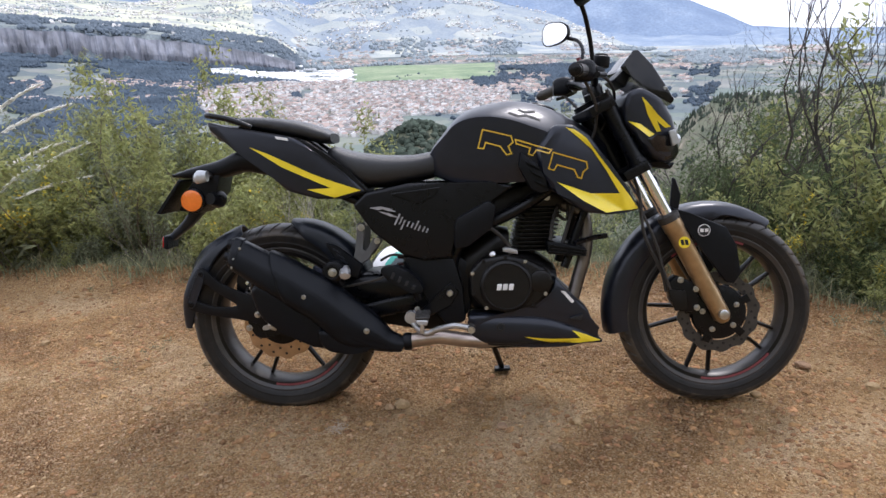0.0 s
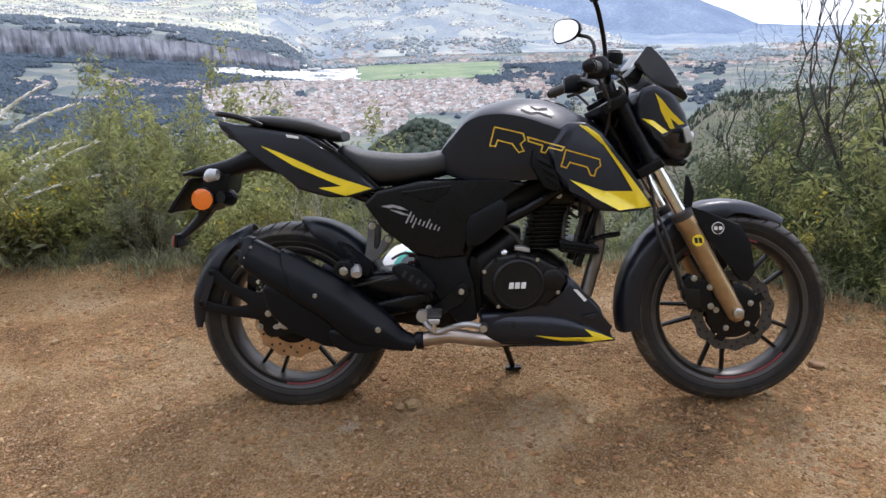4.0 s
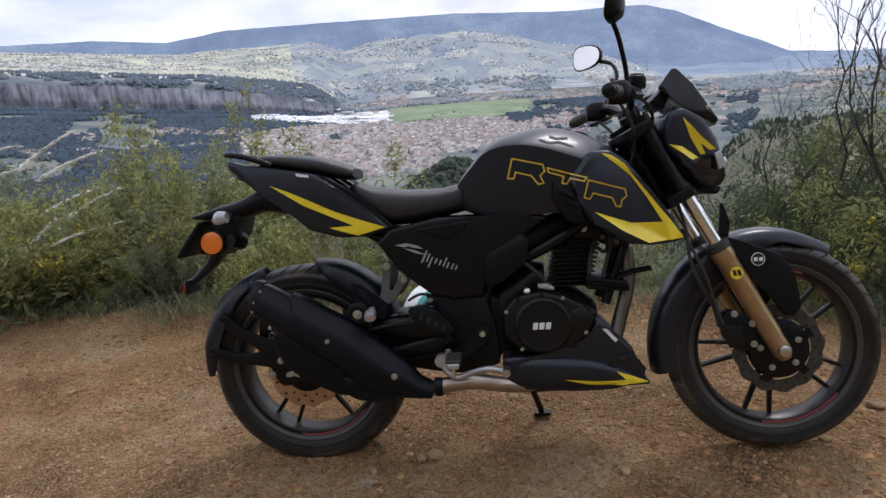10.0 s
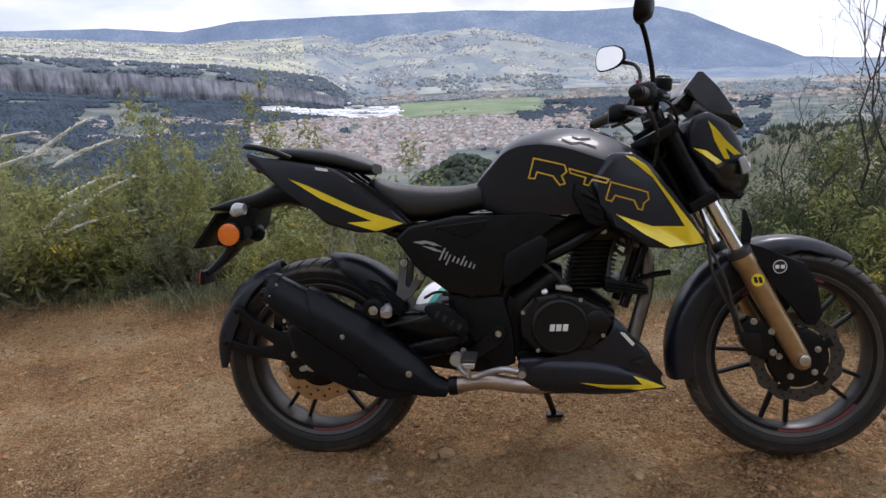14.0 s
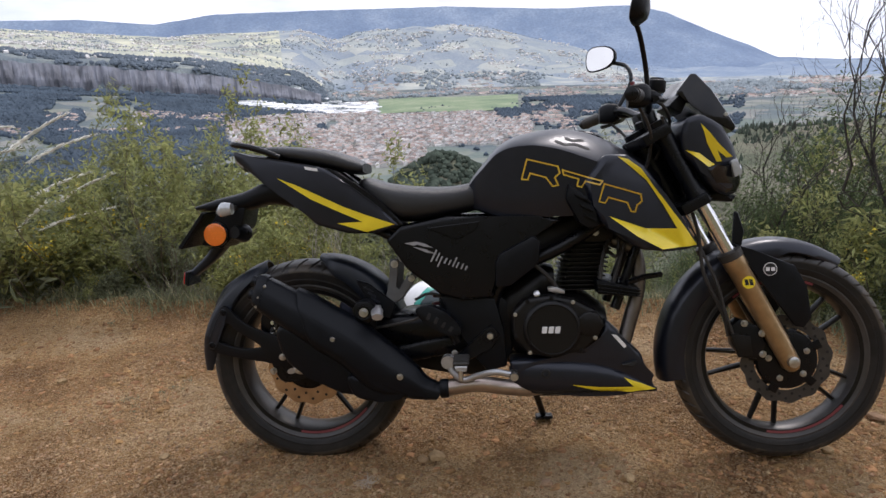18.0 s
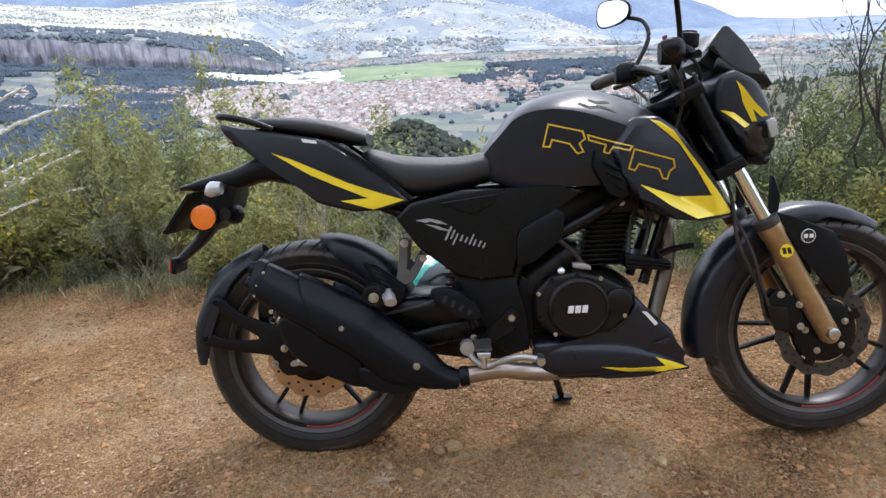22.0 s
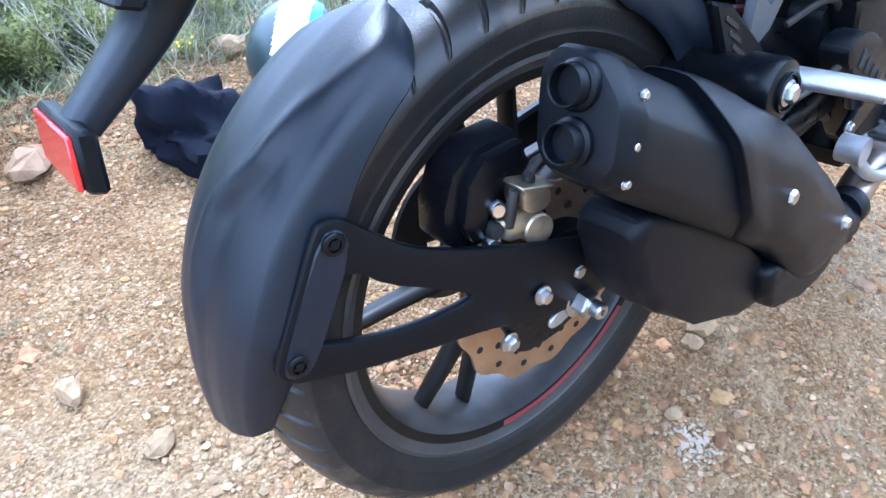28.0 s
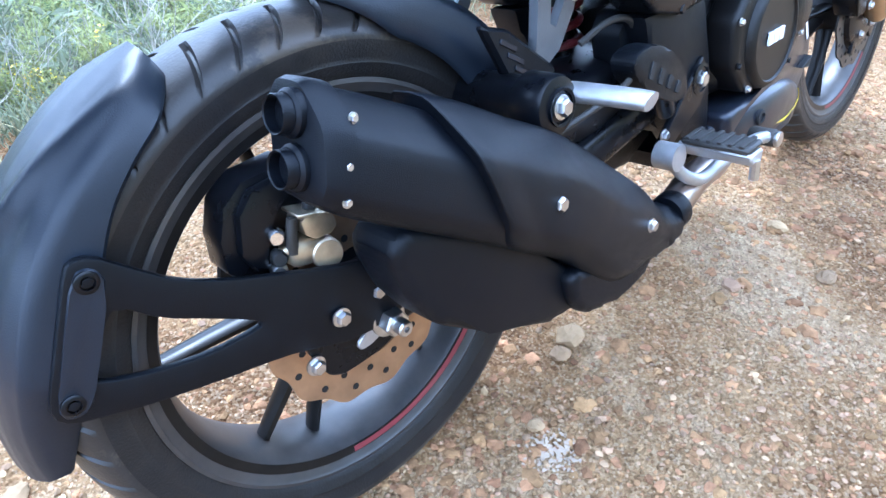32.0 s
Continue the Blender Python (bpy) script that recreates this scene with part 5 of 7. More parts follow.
def tail_warp(p):
    k = 0.62 + 0.38 * min(1, max(0, (p.x + 0.17) / 0.30)) - 0.55 * max(0, 0.76 - p.z)
    return Vector((p.x, p.y * k, p.z))


tails = []
for s in (-1, 1):
    b = plate(TAIL, s * 0.055, s * 0.135, 0.012, 3)
    bmesh.ops.subdivide_edges(b, edges=[e for e in b.edges if e.calc_length() > 0.03], cuts=2, use_grid_fill=True)
    for v in b.verts:
        v.co = tail_warp(v.co)
    tails.append(part("tail_panel", b, PAINT, bike, "dark grey tail panel"))
    part("seat_trim", plate([(0.100, 0.872), (0.135, 0.858), (0.180, 0.826), (0.245, 0.778), (0.312, 0.712), (0.298, 0.706), (0.190, 0.786), (0.150, 0.812)], s * 0.100, s * 0.127, 0.004, 2), BLACKPAINT, bike, "gloss black trim beside the seat")
    part("grab_rail", tube([(-0.035, s * 0.095, 0.903), (-0.070, s * 0.100, 0.918), (-0.120, s * 0.095, 0.934), (-0.172, s * 0.075, 0.944), (-0.178, s * 0.03, 0.944)], 0.0085, 10), BLACKPAINT, bike, "black grab rail")
part("tail_core", loft([(-0.150, 0.902, 0.05, 0.018), (-0.06, 0.876, 0.07, 0.030), (0.05, 0.828, 0.085, 0.052), (0.18, 0.760, 0.09, 0.052), (0.30, 0.722, 0.09, 0.030)], 20, 3, 3), PLASTIC, bike)
tl = part("tail_light", loft([(-0.178, 0.913, 0.055, 0.012), (-0.168, 0.902, 0.066, 0.020), (-0.150, 0.886, 0.066, 0.020)], 20, 3, 2), LENS, bike, "slim clear tail light")
part("under_tail", loft([(-0.02, 0.800, 0.060, 0.042, 0, 10), (-0.09, 0.806, 0.058, 0.034, 0, 10), (-0.16, 0.784, 0.050, 0.028, 0, 15), (-0.24, 0.773, 0.048, 0.020, 0, 15), (-0.302, 0.766, 0.052, 0.007, 0, 15)], 20, 3, 3), PLASTIC, bike, "black under-tail fairing")
# plate hanger, side reflector, rear reflector
SEAT_OF["now"] = (0.004, 0, 0.018)
hang = part("plate_hanger", plate([(-0.225, 0.760), (-0.160, 0.750), (-0.175, 0.690), (-0.235, 0.630), (-0.300, 0.640), (-0.268, 0.700)], -0.045, 0.085, 0.008, 2), PLASTIC, bike, "black plate hanger")
part("number_plate", plate([(-0.286, 0.732), (-0.280, 0.732), (-0.330, 0.656), (-0.336, 0.658)], -0.072, 0.140, 0.001, 1), PLATE, bike, "number plate with a yellow face")
part("plate_frame", plate([(-0.276, 0.738), (-0.268, 0.734), (-0.338, 0.633), (-0.352, 0.637), (-0.330, 0.664)], -0.084, 0.152, 0.002, 1), PLASTIC, bike, "black plate frame")
# lit copy of the plastic: sky light on the rear face is in its colour
ha_ = part("hanger_arm", loft([(-0.262, 0.650, 0.030, 0.020, 0.02, 55), (-0.300, 0.605, 0.024, 0.016, 0.02, 55), (-0.358, 0.556, 0.018, 0.012, 0.02, 55)], 16, 3, 3), HUGGER, bike, "black arm below the plate")
ha_.location = (0.000, 0.026, 0.010)
rr_ = part("rear_reflector", plate([(-0.366, 0.572), (-0.352, 0.568), (-0.356, 0.526), (-0.370, 0.530)], -0.022, 0.066, 0.003, 1), PLASTIC, bike, "red rear reflector on a black holder")
rr_.location = (-0.004, 0.026, 0.006)
part("red_lens", plate([(-0.370, 0.568), (-0.366, 0.567), (-0.370, 0.532), (-0.374, 0.533)], -0.018, 0.062, 0.001, 1), REDLENS, rr_)
orr = part("side_reflector", rod([(0.034, 0), (0.036, 0.004), (0.036, 0.012), (0.030, 0.016)], (-0.248, -0.045, 0.672), (0, -1, 0), 32), BLACKPAINT, bike, "round orange side reflector")
part("orange_lens", rod([(0.0325, 0), (0.0325, 0.004), (0.028, 0.006)], (-0.248, -0.060, 0.672), (0, -1, 0), 32), ORANGE, orr)
for s in (-1, 1):
    ts = part("turn_signal", loft([(-0.222, 0.738, 0.010, 0.008, s * 0.10), (-0.205, 0.744, 0.018, 0.020, s * 0.108), (-0.180, 0.746, 0.018, 0.016, s * 0.10)], 16, 2.2, 3), LENS, bike, "clear turn signal")
    part("signal_stalk", tube([(-0.190, s * 0.03, 0.748), (-0.193, s * 0.07, 0.746), (-0.196, s * 0.10, 0.744)], 0.009, 8), RUBBER, ts)
part("plate_lamp", rod([(0.026, 0), (0.028, 0.01), (0.018, 0.05)], (-0.178, -0.01, 0.672), (-0.3, -1, 0.1), 20), BLACKPAINT, bike, "round black rubber grommet")

# mid bodywork
SEAT_OF["now"] = (0, 0, 0)
SIDE = [(0.262, 0.668), (0.300, 0.704), (0.430, 0.730), (0.540, 0.728), (0.671, 0.727), (0.744, 0.716), (0.672, 0.676), (0.591, 0.630), (0.557, 0.588), (0.556, 0.508), (0.470, 0.500), (0.408, 0.516), (0.318, 0.588)]


def side_warp(p):
    return Vector((p.x, p.y * (1 - 0.5 * max(0, 0.55 - p.z) - 0.25 * max(0, 0.40 - p.x)), p.z))


sides = []
for s in (-1, 1):
    b = plate(SIDE, s * 0.085, s * 0.142, 0.010, 3)
    for v in b.verts:
        v.co = side_warp(v.co)
    sides.append(part("side_panel", b, BLACKPAINT, bike, "black side panel under the seat"))
    part("panel_inset", plate([(0.372, 0.700), (0.520, 0.716), (0.505, 0.690), (0.455, 0.668)], s * 0.130, s * 0.1445, 0.0015, 1), BLACKPAINT, bike)
    part("airbox_cover", plate([(0.558, 0.600), (0.568, 0.626), (0.660, 0.675), (0.682, 0.660), (0.672, 0.596), (0.600, 0.540), (0.558, 0.535)], s * 0.10, s * 0.158, 0.010, 2), PLASTIC, bike, "black airbox cover")
    part("pivot_cover", plate([(0.405, 0.512), (0.556, 0.504), (0.580, 0.415), (0.588, 0.312), (0.532, 0.298), (0.486, 0.352), (0.452, 0.415), (0.424, 0.472)], s * 0.075, s * 0.126, 0.010, 2), PLASTIC, bike, "black frame cover at the swingarm pivot")
part("pivot_ring", rod([(0.022, 0), (0.022, 0.006), (0.017, 0.007), (0.016, 0.001)], (0.541, -0.127, 0.400), (0, -1, 0), 28), BLACKPAINT, bike, "raised ring round the pivot bolt")
bolt(0.541, 0.400, -0.127, 0.011, bike, h=0.010)
bolt(0.470, 0.508, -0.133, 0.006, bike, BLACKPAINT)
part("frame_core", loft([(0.28, 0.66, 0.07, 0.03), (0.45, 0.62, 0.08, 0.07), (0.62, 0.63, 0.085, 0.06), (0.80, 0.70, 0.07, 0.03)], 16, 3, 3), DARK, bike)
for s in (-1, 1):
    part("subframe_tube", tube([(0.42, s * 0.085, 0.56), (0.30, s * 0.09, 0.66), (0.10, s * 0.08, 0.75)], 0.013, 10), BLACKPAINT, bike)
    part("frame_tube", tube([(0.98, s * 0.06, 0.80), (0.78, s * 0.10, 0.66), (0.58, s * 0.105, 0.55), (0.54, s * 0.10, 0.40)], 0.018, 10), BLACKPAINT, bike, "black frame tube")
    part("down_tube", tube([(1.0, s * 0.04, 0.76), (0.94, s * 0.06, 0.60), (0.89, s * 0.07, 0.46)], 0.014, 10), BLACKPAINT, bike)

# footrest brackets, pegs and pedal
for s in (-1, 1):
    b = plate([(0.264, 0.612), (0.290, 0.612), (0.284, 0.570), (0.276, 0.530), (0.290, 0.522), (0.312, 0.566), (0.334, 0.560), (0.322, 0.538), (0.296, 0.498), (0.268, 0.484), (0.246, 0.490), (0.256, 0.528), (0.262, 0.570)], s * 0.074, s * 0.086, 0.003, 1)
    br = part("pillion_bracket", b, BRACKET, bike, "grey V-shaped pillion footrest bracket")
    bolt(0.277, 0.598, -0.0865 if s < 0 else 0.074, 0.008, br)
    bolt(0.324, 0.556, -0.0865 if s < 0 else 0.074, 0.007, br)
    b = tube([(0.230, s * 0.138, 0.477), (0.234, s * 0.150, 0.478), (0.240, s * 0.190, 0.477), (0.246, s * 0.222, 0.474), (0.247, s * 0.230, 0.473)], 0.0170, 14, 3, 0.0150)
    for v in b.verts:
        v.co.z = 0.476 + (v.co.z - 0.476) * 0.62
    peg = part("pillion_peg", b, ALLOY, bike, "folded cast alloy pillion footpeg")
    part("peg_hinge", plate([(0.214, 0.488), (0.240, 0.488), (0.242, 0.464), (0.216, 0.464)], s * 0.112, s * 0.142, 0.003, 1), ALLOY, peg)
    bolt(0.222, 0.476, s * 0.128 - 0.014, 0.005, peg)
    hb = part("heel_plate", plate([(0.545, 0.432), (0.570, 0.402), (0.545, 0.362), (0.462, 0.322), (0.440, 0.340), (0.505, 0.395)], s * 0.122, s * 0.132, 0.003, 1), BLACKPAINT, bike, "black rider footrest hanger")
    pg = part("rider_peg", plate([(0.446, 0.346), (0.480, 0.346), (0.478, 0.330), (0.450, 0.330)], s * 0.15, s * 0.250, 0.003, 1), ALLOY, bike, "alloy rider footpeg with a rubber pad")
    part("peg_rubber", plate([(0.442, 0.355), (0.484, 0.355), (0.484, 0.3465), (0.442, 0.3465)], s * 0.158, s * 0.247, 0.003, 1), RUBBER, pg)
    for k in range(6):
        part("peg_rib", plate([(0.443, 0.3578), (0.483, 0.3578), (0.483, 0.3545), (0.443, 0.3545)], s * (0.164 + 0.014 * k), s * (0.170 + 0.014 * k), 0.0005, 1), RUBBER, pg)
pv_ = part("brake_pedal", tube([(0.426, -0.155, 0.332), (0.440, -0.165, 0.306), (0.470, -0.176, 0.290), (0.505, -0.188, 0.304), (0.555, -0.204, 0.318), (0.602, -0.206, 0.309)], 0.0088, 10), ALLOY, bike, "cast alloy rear brake pedal")
part("pedal_boss", rod([(0.018, 0), (0.018, 0.03)], (0.425, -0.168, 0.335), (0, 1, 0), 18), ALLOY, pv_)
part("pedal_tip", rod([(0.010, -0.004), (0.0125, 0), (0.0125, 0.030), (0.011, 0.033)], (0.602, -0.184, 0.308), (0, -1, 0), 16), RUBBER, pv_)
part("tip_cap", rod([(0.0105, 0), (0.0110, 0.002), (0.0100, 0.006)], (0.602, -0.217, 0.308), (0, -1, 0), 16), STEEL, pv_)
part("pedal_stop", rod([(0.006, 0), (0.006, 0.026)], (0.463, -0.248, 0.335), (0, 0, -1), 8), STEEL, pv_)

# added filler that hides the bright ground seen through the gap
part("lower_frame", plate([(0.215, 0.322), (0.300, 0.352), (0.420, 0.372), (0.560, 0.360), (0.585, 0.290), (0.520, 0.262), (0.440, 0.268), (0.330, 0.296), (0.235, 0.300)], -0.035, 0.035, 0.008, 2), ENGINE, bike, "black filler plate closing the gap below the swingarm")
# engine
SEAT_OF["now"] = (0.003, 0, 0.009)
eng = part("engine", loft([(0.585, 0.400, 0.085, 0.055), (0.62, 0.405, 0.120, 0.082), (0.70, 0.410, 0.128, 0.092), (0.80, 0.410, 0.120, 0.085), (0.86, 0.400, 0.100, 0.055)], 28, 3.2, 3), ENGINE, bike, "black air and oil cooled single-cylinder engine")
CL = [(0.598, 0.455), (0.634, 0.494), (0.703, 0.504), (0.765, 0.490), (0.828, 0.458), (0.848, 0.422), (0.828, 0.384), (0.788, 0.347), (0.713, 0.332), (0.640, 0.341), (0.600, 0.388)]
part("crankcase_cover", plate(CL, -0.10, -0.150, 0.012, 3), ENGINE, eng, "black crankcase cover")
part("clutch_cover", rod([(0.080, 0), (0.078, 0.008), (0.072, 0.014), (0.068, 0.015), (0.066, 0.012)], (0.706, -0.146, 0.412), (0, -1, 0), 48), ENGINE, eng, "round black clutch cover")
part("cover_boss", rod([(0.034, 0), (0.032, 0.010), (0.026, 0.013)], (0.805, -0.146, 0.425), (0, -1, 0), 28), ENGINE, eng)
for k, (a, b_) in enumerate(CL):
    bolt(0.72 + (a - 0.72) * 0.93, 0.414 + (b_ - 0.414) * 0.92, -0.149, 0.0042, eng, ENGINE if k % 3 else STEEL, 0.005)
part("oil_cap", rod([(0.009, 0), (0.009, 0.012), (0.006, 0.014)], (0.668, -0.128, 0.502), (-0.2, -1, 0.5), 14), STEEL, eng, "bright steel oil filler")
part("clutch_arm", loft([(0.698, 0.516, 0.010, 0.007, -0.118), (0.722, 0.514, 0.014, 0.010, -0.118), (0.742, 0.508, 0.010, 0.006, -0.118)], 12, 3, 2), ALLOY, eng)
part("gearbox", loft([(0.540, 0.430, 0.07, 0.05), (0.600, 0.460, 0.10, 0.07), (0.68, 0.520, 0.09, 0.05), (0.72, 0.540, 0.07, 0.03)], 20, 3, 3), ENGINE, eng)
for k in range(11):
    z = 0.505 + 0.0125 * k
    c = 0.785 + 0.22 * (z - 0.5)
    b = plate([(c - 0.060, -0.078), (c + 0.066, -0.078), (c + 0.066, 0.078), (c - 0.060, 0.078)], z, z + 0.0045, 0.0012, 1)
    for v in b.verts:
        v.co = Vector((v.co.x, v.co.z, v.co.y))
    part("cylinder_fin", b, ENGINE, eng)
part("cylinder", loft([(0.785, 0.50, 0.052, 0.05), (0.79, 0.50, 0.054, 0.05), (0.83, 0.66, 0.054, 0.04), (0.835, 0.66, 0.05, 0.04)], 20, 2.4, 2, 0, 0), ENGINE, eng)
part("cylinder_core", plate([(0.745, 0.50), (0.835, 0.50), (0.865, 0.645), (0.775, 0.645)], -0.055, 0.055, 0.01, 2), ENGINE, eng)
hd = part("cylinder_head", plate([(0.770, 0.638), (0.880, 0.632), (0.890, 0.672), (0.860, 0.692), (0.785, 0.690)], -0.070, 0.070, 0.012, 2), ENGINE, eng, "black cylinder head")
bolt(0.835, 0.665, -0.070, 0.007, hd)
part("throttle_body", tube([(0.765, -0.02, 0.655), (0.72, -0.03, 0.645), (0.66, -0.03, 0.64)], 0.026, 14), DARK, eng)
for k, pts in enumerate([[(0.64, -0.12, 0.60), (0.69, -0.125, 0.56), (0.72, -0.12, 0.52), (0.71, -0.11, 0.49)], [(0.88, -0.05, 0.66), (0.85, -0.10, 0.60), (0.84, -0.11, 0.54)], [(0.93, -0.06, 0.68), (0.90, -0.09, 0.60), (0.87, -0.10, 0.50)]]):
    part("hose", tube(pts, 0.006, 8), RUBBER, eng, "black rubber hose")
part("spark_lead", tube([(0.86, -0.068, 0.62), (0.89, -0.09, 0.60), (0.90, -0.06, 0.66)], 0.005, 8), RUBBER, eng)
oc = part("oil_cooler", plate([(0.828, 0.540), (0.945, 0.516), (0.945, 0.490), (0.832, 0.500)], -0.125, 0.125, 0.006, 2), PLASTIC, bike, "black ribbed oil cooler guard")
for k in range(3):
    part("guard_rib", plate([(0.832, 0.530 - 0.010 * k), (0.946, 0.511 - 0.008 * k), (0.946, 0.508 - 0.008 * k), (0.832, 0.526 - 0.010 * k)], -0.130, -0.123, 0.0008, 1), BLACKPAINT, oc)
part("cooler_stay", tube([(0.910, -0.12, 0.530), (0.96, -0.10, 0.542), (1.01, -0.09, 0.548)], 0.008, 8), BLACKPAINT, bike)
part("down_pipe", tube([(0.885, -0.03, 0.640), (0.945, -0.045, 0.610), (0.955, -0.055, 0.520), (0.930, -0.065, 0.420), (0.890, -0.08, 0.320), (0.80, -0.09, 0.262)], 0.020, 14), PIPEDARK, bike, "dull steel down pipe")
part("header_pipe", tube([(0.80, -0.09, 0.262), (0.66, -0.115, 0.240), (0.58, -0.135, 0.248), (0.500, -0.150, 0.262), (0.405, -0.165, 0.254)], 0.022, 14), PIPE, bike, "heat-tinted steel header pipe")
part("pipe_collar", rod([(0.024, 0), (0.026, 0.004), (0.026, 0.020), (0.024, 0.024)], (0.400, -0.165, 0.254), (1, 0, 0.05), 24), EXHAUST, bike)
# added filler for the dark area between swingarm, side panel and engine
part("frame_side_plate", plate(soft([(0.395, 0.500), (0.470, 0.515), (0.585, 0.500), (0.605, 0.420), (0.600, 0.318), (0.545, 0.300), (0.490, 0.325), (0.450, 0.375), (0.405, 0.430)], 1), -0.095, -0.050, 0.008, 2), PLASTIC, bike, "black filler plate above the footrest")
part("side_stand", tube([(0.640, 0.09, 0.245), (0.672, 0.13, 0.165), (0.705, 0.195, 0.062)], 0.010, 10), BLACKPAINT, bike, "black side stand")
part("stand_foot", plate([(0.680, 0.058), (0.735, 0.060), (0.735, 0.050), (0.680, 0.048)], 0.175, 0.215, 0.003, 1), BLACKPAINT, bike)
part("shock_spring", tube([(0.40 + 0.012 * i / 40 + 0.026 * math.cos(i * 0.9), 0.026 * math.sin(i * 0.9), 0.45 + 0.13 * i / 40) for i in range(41)], 0.0058, 8, 2), SPRING, bike, "red shock absorber spring")
part("shock_body", tube([(0.405, 0, 0.40), (0.412, 0, 0.60)], 0.017, 12, 2), BLACKPAINT, bike)
hg = part("heel_guard", plate(soft([(0.330, 0.478), (0.395, 0.482), (0.455, 0.430), (0.465, 0.395), (0.430, 0.392), (0.345, 0.440)]), -0.155, -0.120, 0.006, 2), PLASTIC, bike, "black slotted heel guard")
for k in range(4):
    # dark bars on the surface imitate the shade inside the slots
    part("guard_slot", plate([(0.372 + 0.020 * k, 0.462 - 0.013 * k), (0.380 + 0.020 * k, 0.458 - 0.013 * k), (0.372 + 0.020 * k, 0.440 - 0.011 * k), (0.364 + 0.020 * k, 0.444 - 0.011 * k)], -0.1566, -0.1545, 0.0004, 1), DARK, hg)
# box added to fill the dark space between silencer and engine
part("swingarm_bridge", loft([(0.215, 0.405, 0.080, 0.030, 0, -10), (0.25, 0.405, 0.088, 0.042, 0, -10), (0.36, 0.400, 0.090, 0.050, 0, -10), (0.46, 0.405, 0.090, 0.046, 0, -10), (0.54, 0.395, 0.085, 0.040, 0, -10)], 20, 4, 3), BLACKPAINT, bike, "black filler box between the swingarm arms")
part("master_cylinder", rod([(0.011, 0), (0.013, 0.004), (0.013, 0.050), (0.009, 0.054), (0.009, 0.070)], (0.448, -0.132, 0.372), (-0.45, 0, 0.9), 16), BLACKPAINT, bike, "black rear brake master cylinder")
for pts in ([(0.41, -0.135, 0.43), (0.37, -0.145, 0.46), (0.33, -0.140, 0.44), (0.25, -0.125, 0.42), (0.15, -0.105, 0.40)], [(0.330, -0.085, 0.487), (0.365, -0.100, 0.505), (0.400, -0.105, 0.500), (0.430, -0.100, 0.470)]):
    part("brake_line", tube(pts, 0.0042, 8), RUBBER, bike, "thin black brake line")
bolt(0.440, 0.345, -0.134, 0.006, bike)

# belly cowl
SEAT_OF["now"] = (0, 0, 0)
COWL = [(0.592, 0.333), (0.695, 0.338), (0.800, 0.349), (0.838, 0.376), (0.852, 0.446), (0.889, 0.402), (0.951, 0.345), (0.978, 0.272), (1.002, 0.233), (0.900, 0.231), (0.780, 0.230), (0.650, 0.236), (0.605, 0.260)]


def cowl_warp(p):
    k = 1 - 0.30 * max(0, (p.x - 0.85) / 0.14) ** 1.5 - 1.1 * max(0, 0.30 - p.z) - 0.7 * max(0, p.z - 0.33)
    return Vector((p.x, p.y * k, p.z))


cowls = []
for s in (-1, 1):
    b = plate(COWL, s * 0.05, s * 0.150, 0.014, 3)
    bmesh.ops.subdivide_edges(b, edges=[e for e in b.edges if e.calc_length() > 0.03], cuts=2, use_grid_fill=True)
    for v in b.verts:
        v.co = cowl_warp(v.co)
    cowls.append(part("belly_cowl", b, PAINT, bike, "dark grey pointed belly cowl"))
for s in (-1, 1):
    cowls.append(part("cowl_pod", loft([(0.592, 0.288, 0.012, 0.022, s * 0.118), (0.62, 0.288, 0.024, 0.042, s * 0.125), (0.72, 0.286, 0.030, 0.047, s * 0.128), (0.82, 0.280, 0.028, 0.041, s * 0.122), (0.90, 0.265, 0.022, 0.029, s * 0.110), (0.965, 0.245, 0.012, 0.014, s * 0.098), (1.000, 0.236, 0.004, 0.005, s * 0.092)], 24, 2.4, 4), PAINT, bike, "glossy bulging lower edge of the belly cowl"))
# dark wedge set into the cowl to imitate the shade of a slot
part("cowl_slot", plate([(0.896, 0.316), (0.938, 0.328), (0.928, 0.310)], -0.135, -0.112, 0.001, 1), DARK, bike)
part("cowl_keel", plate([(0.606, 0.246), (0.93, 0.226), (0.90, 0.214), (0.62, 0.212)], -0.08, 0.08, 0.008, 2), PLASTIC, bike)
part("cowl_grommet", rod([(0.0125, 0), (0.0125, 0.010), (0.008, 0.011), (0.007, 0.004)], (0.690, -0.150, 0.300), (0, -1, 0), 20), DARK, bike, "black recessed grommet")

# silencer: twin-outlet end can, heat shield and lower chamber
CAN = soft(soft([(-1, -0.62), (-0.62, -1), (0.70, -1), (1, -0.65), (1, 0.60), (0.60, 1), (-0.28, 1), (-1, 0.34)], 1, 0.14), 1, 0.25)
AX, AE = -30.0, -14.0
can = part("silencer", loft([(-0.088, 0.536, 0.030, 0.036, -0.150, AE), (-0.082, 0.532, 0.0385, 0.044, -0.151, -20), (-0.04, 0.508, 0.041, 0.047, -0.154, -27), (0.05, 0.455, 0.044, 0.050, -0.158, AX), (0.15, 0.392, 0.045, 0.052, -0.161, AX), (0.25, 0.322, 0.043, 0.049, -0.164, AX), (0.325, 0.276, 0.034, 0.036, -0.165, AX), (0.372, 0.260, 0.026, 0.026, -0.166, AX), (0.405, 0.256, 0.0235, 0.0235, -0.166, AX)], 32, 4.2, 3, shear=0.12, section=CAN), EXHAUST, bike, "matt black silencer with twin outlets")
